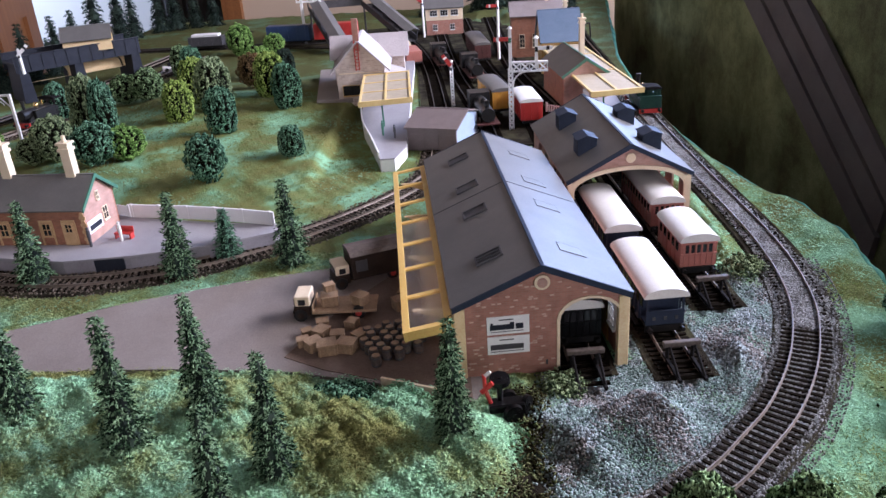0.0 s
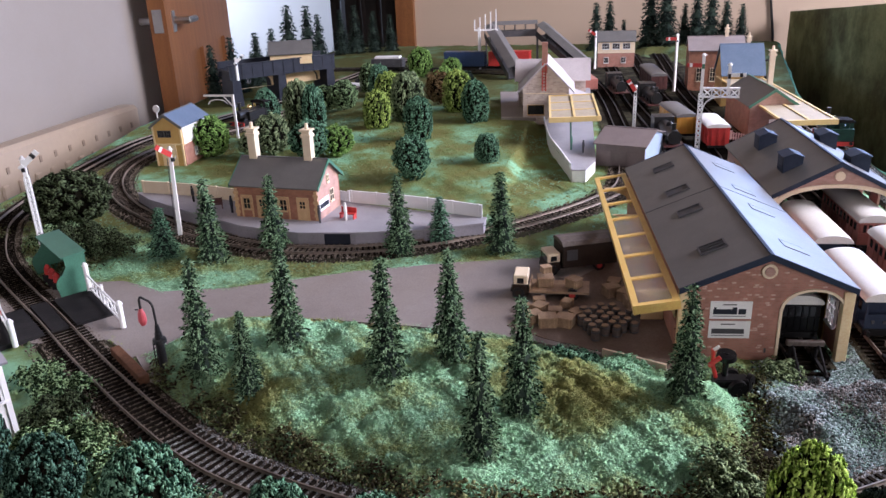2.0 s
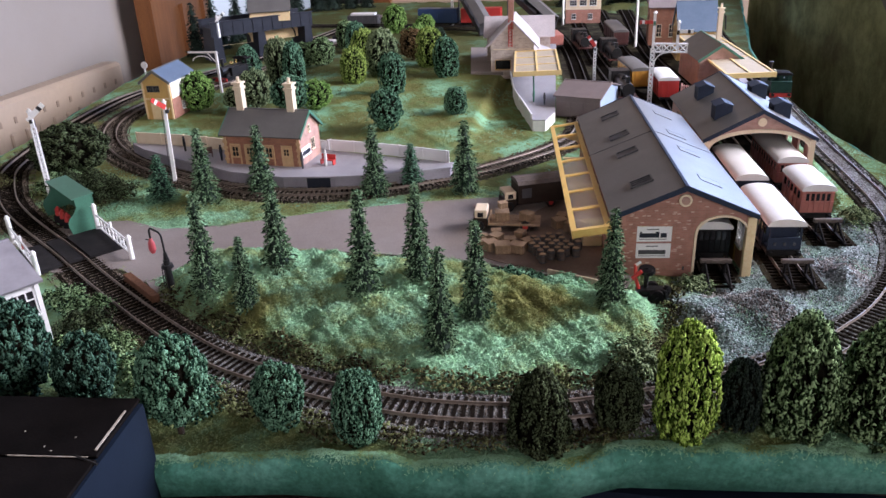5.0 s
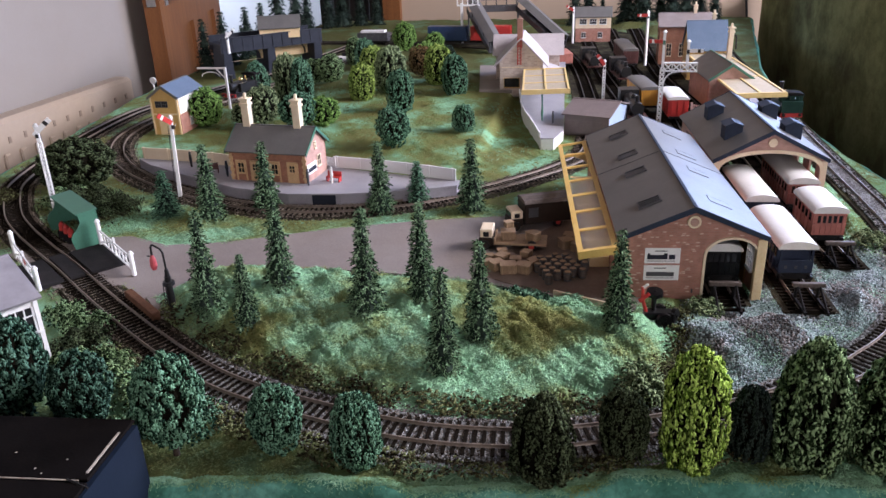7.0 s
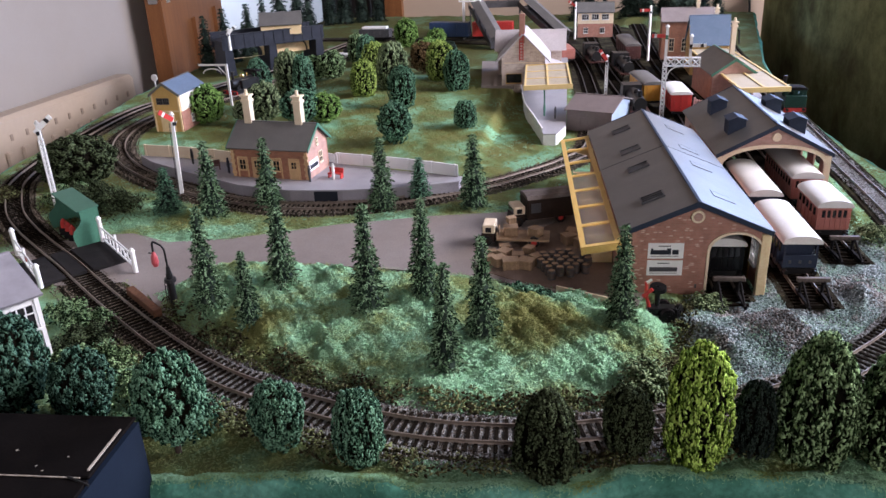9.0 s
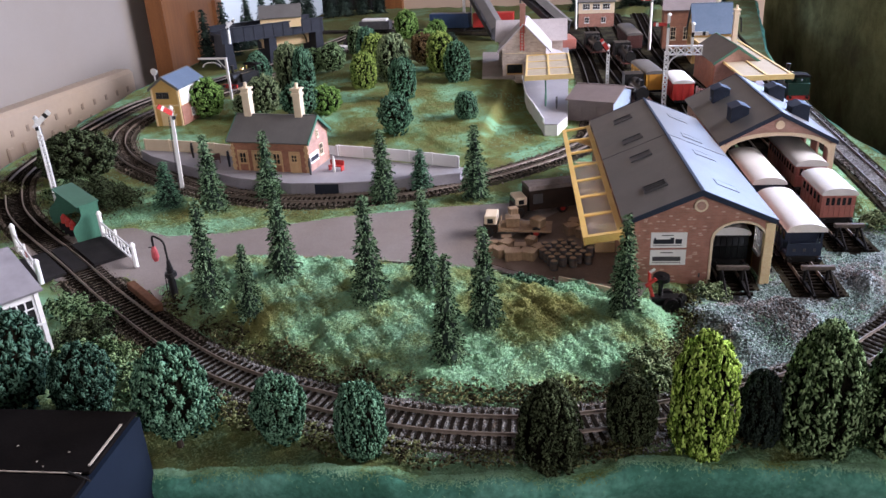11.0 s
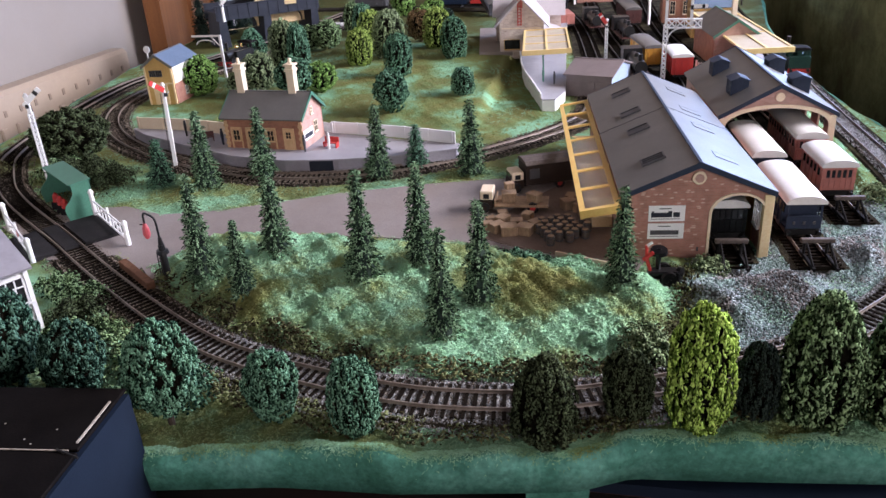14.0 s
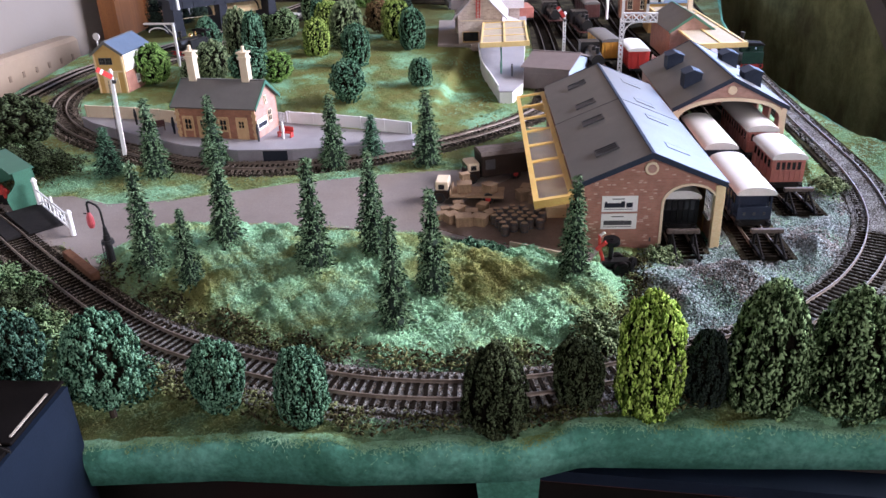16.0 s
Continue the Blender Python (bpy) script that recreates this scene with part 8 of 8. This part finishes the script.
for k, (x, y, h) in enumerate(((-0.91, 1.455, 0.115), (-0.918, 1.56, 0.12), (-0.915, 1.68, 0.12), (-1.0, 1.89, 0.165), (-0.97, 2.0, 0.09), (-0.955, 2.02, 0.155), (-0.93, 2.1, 0.125), (-0.885, 2.19, 0.13), (-0.85, 2.22, 0.14), (-0.8, 2.24, 0.12), (-0.905, 1.75, 0.12), (-0.90, 1.62, 0.08), (-0.89, 1.55, 0.07), (-0.92, 1.9, 0.09), (-0.75, 2.25, 0.11),
                               (-0.145, 2.2, 0.1), (-0.11, 2.25, 0.1), (-0.07, 2.26, 0.06), (0.0, 2.2, 0.13), (0.04, 2.18, 0.14), (0.12, 2.2, 0.11), (0.16, 2.23, 0.12), (0.2, 2.24, 0.1), (0.235, 2.2, 0.09), (0.09, 2.22, 0.08))):
    x = max(x, -0.92)
    h *= 1.0 if x < -0.5 else 1.3
    # Near-black needle colour makes the back firs read as silhouettes.
    fir(x, y, ground_z(x, y), h, k, "dark model fir tree along the back of the board", 1.3, LEAF_DARK, 2200, "firs at the back")

# ---- track laying and loose cover ----
track(OUTER, "outer loop of model railway track", lambda p: p[1] < 0.56 and (p[0] > -0.6))
track(INNER, "inner curved model railway track past the station", lambda p: p[1] < 0.76 and -0.6 < p[0] < -0.1)
for p in SIDINGS:
    track(p, "straight siding of model railway track", lambda p: p[1] < 0.5)
for p in YARD:
    track(p, "dark track in the far yard", lambda p: False, DULLRAIL)
sel = (OUTERPTS[:, 1] < 1.1) & ((OUTERPTS[:, 0] < 0.0) | (OUTERPTS[:, 1] < 0.35))
ballast("track_ballast", LINES[0][0][sel], LINES[0][1][sel], 50000, 0.0125, 5, BALLAST_BROWN, "fine brown ballast stones on the outer track")
sel = (OUTERPTS[:, 1] < 0.62) & (OUTERPTS[:, 0] > -0.34)
ballast("track_ballast", LINES[0][0][sel], LINES[0][1][sel], 75000, 0.0125, 7, BALLAST, "fine pale grey ballast stones on the front curve")
sel = (OUTERPTS[:, 1] < 1.2) & (OUTERPTS[:, 1] > 0.5) & (OUTERPTS[:, 0] > 0.1)
ballast("track_ballast", LINES[0][0][sel], LINES[0][1][sel], 34000, 0.0068, 8, BALLAST, "pale grey ballast half burying the sleepers", 0.0009, 0.0009)
ballast("track_ballast", LINES[1][0], LINES[1][1], 48000, 0.011, 6, BALLAST_BROWN, "fine brown ballast stones on the inner track", 0.00085, 0.0006)


def spread(n, x0, x1, y0, y1, seed, keep):
    rng = np.random.default_rng(seed)
    P = np.c_[rng.uniform(x0, x1, n), rng.uniform(y0, y1, n)]
    yf = np.interp(P[:, 0], FRONTX, FRONTY)
    xr = np.interp(P[:, 1], RIGHTY, RIGHTX)
    P = P[(P[:, 1] > yf + 0.002) & (P[:, 0] < xr - 0.003) & (P[:, 0] > np.interp(P[:, 1], LEFTY, LEFTX) + 0.003)]
    return P[keep(P)]


def clear(P):
    return ~inside(P, ROADPOLY) & ~inside(P, PLAT) & ~inside(P, IP) & (near(P, TRACKPTS) > 0.0235)


def cover(name, n, area, seed, keep, size, mat, label, shape="chip", lift=0.0003):
    P = spread(n, *area, seed, keep)
    rng = np.random.default_rng(seed)
    N = np.c_[rng.normal(0, 0.5, (len(P), 2)), np.ones(len(P))]
    z = height(P) + lift
    if shape == "bud":
        z += rng.uniform(0, 0.0045, len(P)) * (0.4 + 0.6 * (wobble(P[:, 0], P[:, 1], 3.0, 1.0) > -0.1))
    return scatter(name, np.c_[P, z], N, size, mat, seed, shape=shape, label=label)


def patchy(P, k, s, lo):
    return wobble(P[:, 0], P[:, 1], k, s) > lo


rag = np.random.default_rng(77)
notgravel = lambda P: clear(P) & ~inside(P + rag.normal(0, 0.0035, P.shape), GRAVELPOLY) & ~inside(P + rag.normal(0, 0.003, P.shape), GAPPOLY)
cover("grass_flock", 110000, (-0.43, 0.02, 0.27, 0.49), 21, notgravel, 0.0019, FLOCK, "mint and olive grass flock on the front bank", "fibre")
cover("moss_flock", 60000, (-0.43, 0.02, 0.27, 0.49), 28, lambda P: notgravel(P) & patchy(P, 5.0, 0.4, 0.05), 0.0010, FLOCK, "crumbly mint and olive foam flock on the front bank", "chip", 0.0012)
cover("moss_flock", 12000, (-0.6, -0.05, 0.5, 1.3), 29, lambda P: notgravel(P) & patchy(P, 4.0, 0.9, 0.0), 0.0011, FLOCK_HILL, "crumbly green foam flock on the hill", "chip", 0.0006)
cover("moss_flock", 16000, (-0.45, 0.33, 0.19, 0.3), 30, lambda P: notgravel(P) & patchy(P, 5.0, 0.2, 0.0), 0.0009, FLOCK, "crumbly green foam flock along the front edge", "chip", 0.0006)
cover("grass_flock", 32000, (-0.9, -0.05, 0.5, 1.3), 23, notgravel, 0.0019, FLOCK_HILL, "green grass flock over the land", "fibre")
cover("grass_flock", 42000, (-0.72, -0.08, 0.5, 0.67), 27, notgravel, 0.0019, FLOCK, "olive and mint grass flock between the road and the inner track", "fibre")
cover("grass_flock", 30000, (-0.45, 0.33, 0.19, 0.3), 24, notgravel, 0.0018, FLOCK, "green grass flock along the front edge", "fibre")
cover("grass_flock", 45000, (0.165, 0.33, 0.25, 1.2), 25, notgravel, 0.0019, FLOCK_MINT, "mint grass flock beside the outer track", "fibre")
ROADEDGE = np.vstack([np.linspace(a, b, 12) for a, b in zip(ROADPOLY, ROADPOLY[1:] + ROADPOLY[:1])])
cover("grass_flock", 120000, (-0.63, 0.0, 0.38, 0.71), 26, lambda P: (near(P, ROADEDGE) < 0.004 + 0.003 * wobble(P[:, 0], P[:, 1], 2.0)) & (near(P, TRACKPTS) > 0.024) & ~inside(P, [(-0.09, 0.43), (0.05, 0.43), (0.05, 0.75), (-0.06, 0.75)]), 0.0019, FLOCK, "grass flock along the road edge", "fibre", 0.0016)
cover("loose_gravel", 90000, (-0.02, 0.24, 0.27, 0.62), 31, lambda P: inside(P + rag.normal(0, 0.004, P.shape), GRAVELPOLY) & (near(P, TRACKPTS) > 0.006), 0.0009, GRAVEL, "loose blue-grey gravel round the sheds", "stone")
cover("loose_gravel", 70000, (-0.02, 0.24, 0.27, 0.62), 36, lambda P: inside(P + rag.normal(0, 0.006, P.shape), GRAVELPOLY) & (near(P, TRACKPTS) > 0.006) & patchy(P + rag.normal(0, 0.003, P.shape), 0.9, 1.1, 0.32), 0.00095, GRAVEL_BROWN, "brownish patches of loose gravel", "stone", 0.0007)
cover("loose_gravel", 70000, (-0.02, 0.24, 0.27, 0.62), 37, lambda P: inside(P + rag.normal(0, 0.006, P.shape), GRAVELPOLY) & (near(P, TRACKPTS) > 0.006) & patchy(P + rag.normal(0, 0.003, P.shape), 1.1, 3.4, -0.02), 0.00095, GRAVEL_GREEN, "greenish patches of loose gravel", "stone", 0.0007)
cover("moss_flock", 30000, (0.02, 0.22, 0.3, 0.6), 33, lambda P: inside(P, GRAVELPOLY) & (near(P, TRACKPTS) > 0.012) & patchy(P, 1.5, 2.2, 0.42), 0.0009, FLOCK_MINT, "thin green moss over the gravel", "fibre", 0.0012)
cover("scrub", 28000, (-0.40, 0.0, 0.25, 0.40), 41, lambda P: (near(P, OUTERPTS) > 0.022) & (near(P, OUTERPTS) < 0.0385 + 0.005 * wobble(P[:, 0], P[:, 1], 2.0)) & ~inside(P, GRAVELPOLY) & (P[:, 1] > np.interp(P[:, 0], [-0.3, -0.14, 0.0], [0.29, 0.247, 0.27])) & patchy(P, 1.7, 0.4, -0.4), 0.0013, SCRUB, "brown and olive scrub along the track", "bud", 0.002)
# Scrub, laid denser here so its dark colour imitates shadow under the trees.
cover("scrub", 26000, (-0.4, 0.2, 0.19, 0.32), 42, lambda P: (near(P, OUTERPTS) > 0.02) & (near(P, OUTERPTS) < 0.044) & (P[:, 1] < np.interp(P[:, 0], [-0.4, -0.14, 0.02, 0.2], [0.30, 0.245, 0.27, 0.36])) & patchy(P, 1.6, 3, -0.2), 0.0013, SCRUB, "brown scrub between track and front trees, thickened for the shade there", "bud", 0.002)
cover("scrub", 9000, (-0.03, 0.04, 0.28, 0.445), 43, lambda P: inside(P + rag.normal(0, 0.004, P.shape), GAPPOLY) & (near(P, OUTERPTS) > 0.02) & patchy(P, 3.0, 1, -0.5), 0.0011, SCRUB, "dark brown scrub between the bank and the gravel", "bud", 0.0)
for k, (x, y, w, h, mat, lab) in enumerate(((-0.628, 0.607, 0.10, 0.03, LEAF_SHADE, "dark olive undergrowth behind the green hut"), (-0.585, 0.597, 0.085, 0.024, LEAF_SHADE, "dark olive undergrowth beside the small fir"), (-0.655, 0.625, 0.09, 0.02, LEAF_OLIVE, "low olive bushes beside the outer track"), (-0.60, 0.6, 0.07, 0.016, LEAF_OLIVE, "low olive bushes near the small fir"), (-0.60, 0.575, 0.1, 0.012, SCRUB, "low brown and olive undergrowth"),
                                        (-0.44, 0.338, 0.055, 0.018, LEAF_OLIVE, "olive bush beside the track and the house"), (-0.428, 0.315, 0.06, 0.02, LEAF_SHADE, "dark olive undergrowth beside the cabin"), (-0.415, 0.283, 0.06, 0.018, LEAF_OLIVE, "olive undergrowth beside the cabin"), (-0.345, 0.262, 0.06, 0.016, LEAF_OLIVE, "low olive undergrowth in front of the track"), (-0.39, 0.287, 0.055, 0.02, LEAF_OLIVE, "olive bush in front of the track"), (-0.475, 0.357, 0.05, 0.016, LEAF_OLIVE, "olive bush beside the crossing"),
                                        (0.042, 0.441, 0.044, 0.012, LEAF_SAGE, "small grey-green bush at the shed corner"), (-0.095, 0.435, 0.05, 0.012, LEAF_TEAL, "blue-green clump on the bank"), (-0.06, 0.43, 0.05, 0.012, FLOCK_MINT, "mint green clump on the bank"),
                                        (0.205, 0.60, 0.05, 0.016, LEAF_SAGE, "pale olive bush between siding and outer track"), (0.27, 0.40, 0.1, 0.03, LEAF_OLIVE, "dark olive bushes outside the outer track"), (0.25, 0.33, 0.09, 0.03, LEAF_OLIVE, "olive bushes at the board corner"),
                                        (-0.3, 0.24, 0.06, 0.014, LEAF_TEAL, "green ground bush by the front track"), (-0.01, 0.31, 0.05, 0.016, LEAF_SAGE, "grey-green scrub at the foot of the gravel"), (-0.76, 0.62, 0.08, 0.014, SCRUB, "brown scrub by the board edge"))):
    bush(x, y, w, h, mat, 60 + k, lab)
rng = random.Random(12)
for k in range(44):
    x, y = rng.uniform(-0.36, -0.005), rng.uniform(0.29, 0.455)
    if not clear(np.array([[x, y]]))[0] or near(np.array([[x, y]]), OUTERPTS)[0] < 0.04:
        continue
    bush(x, y, rng.uniform(0.014, 0.036), rng.uniform(0.003, 0.0065), FLOCK, 90 + k, "low mossy grass clump on the front bank", "grass clump", "grass clumps on the bank")
rng = np.random.default_rng(70)
fx = rng.uniform(-0.3, 0.3, 16000)
fo = np.abs(rng.normal(0, 0.0032, 16000))
fy = np.interp(fx, FRONTX, FRONTY) - fo + 0.002
over = np.maximum(0, fo - 0.002)
fz = np.interp(fx, LAND[0, :, 0], LAND[0, :, 2]) - over ** 2 * 95 + 0.0004
tagged(scatter("grass_flock", np.c_[fx, fy, fz], np.c_[rng.normal(0, 0.4, 16000), -over * 190 + rng.normal(0, 0.3, 16000), np.ones(16000)], 0.0013, FLOCK_MINT, 71, shape="fibre"), "mint grass fibres thinning over the rolled board edge")
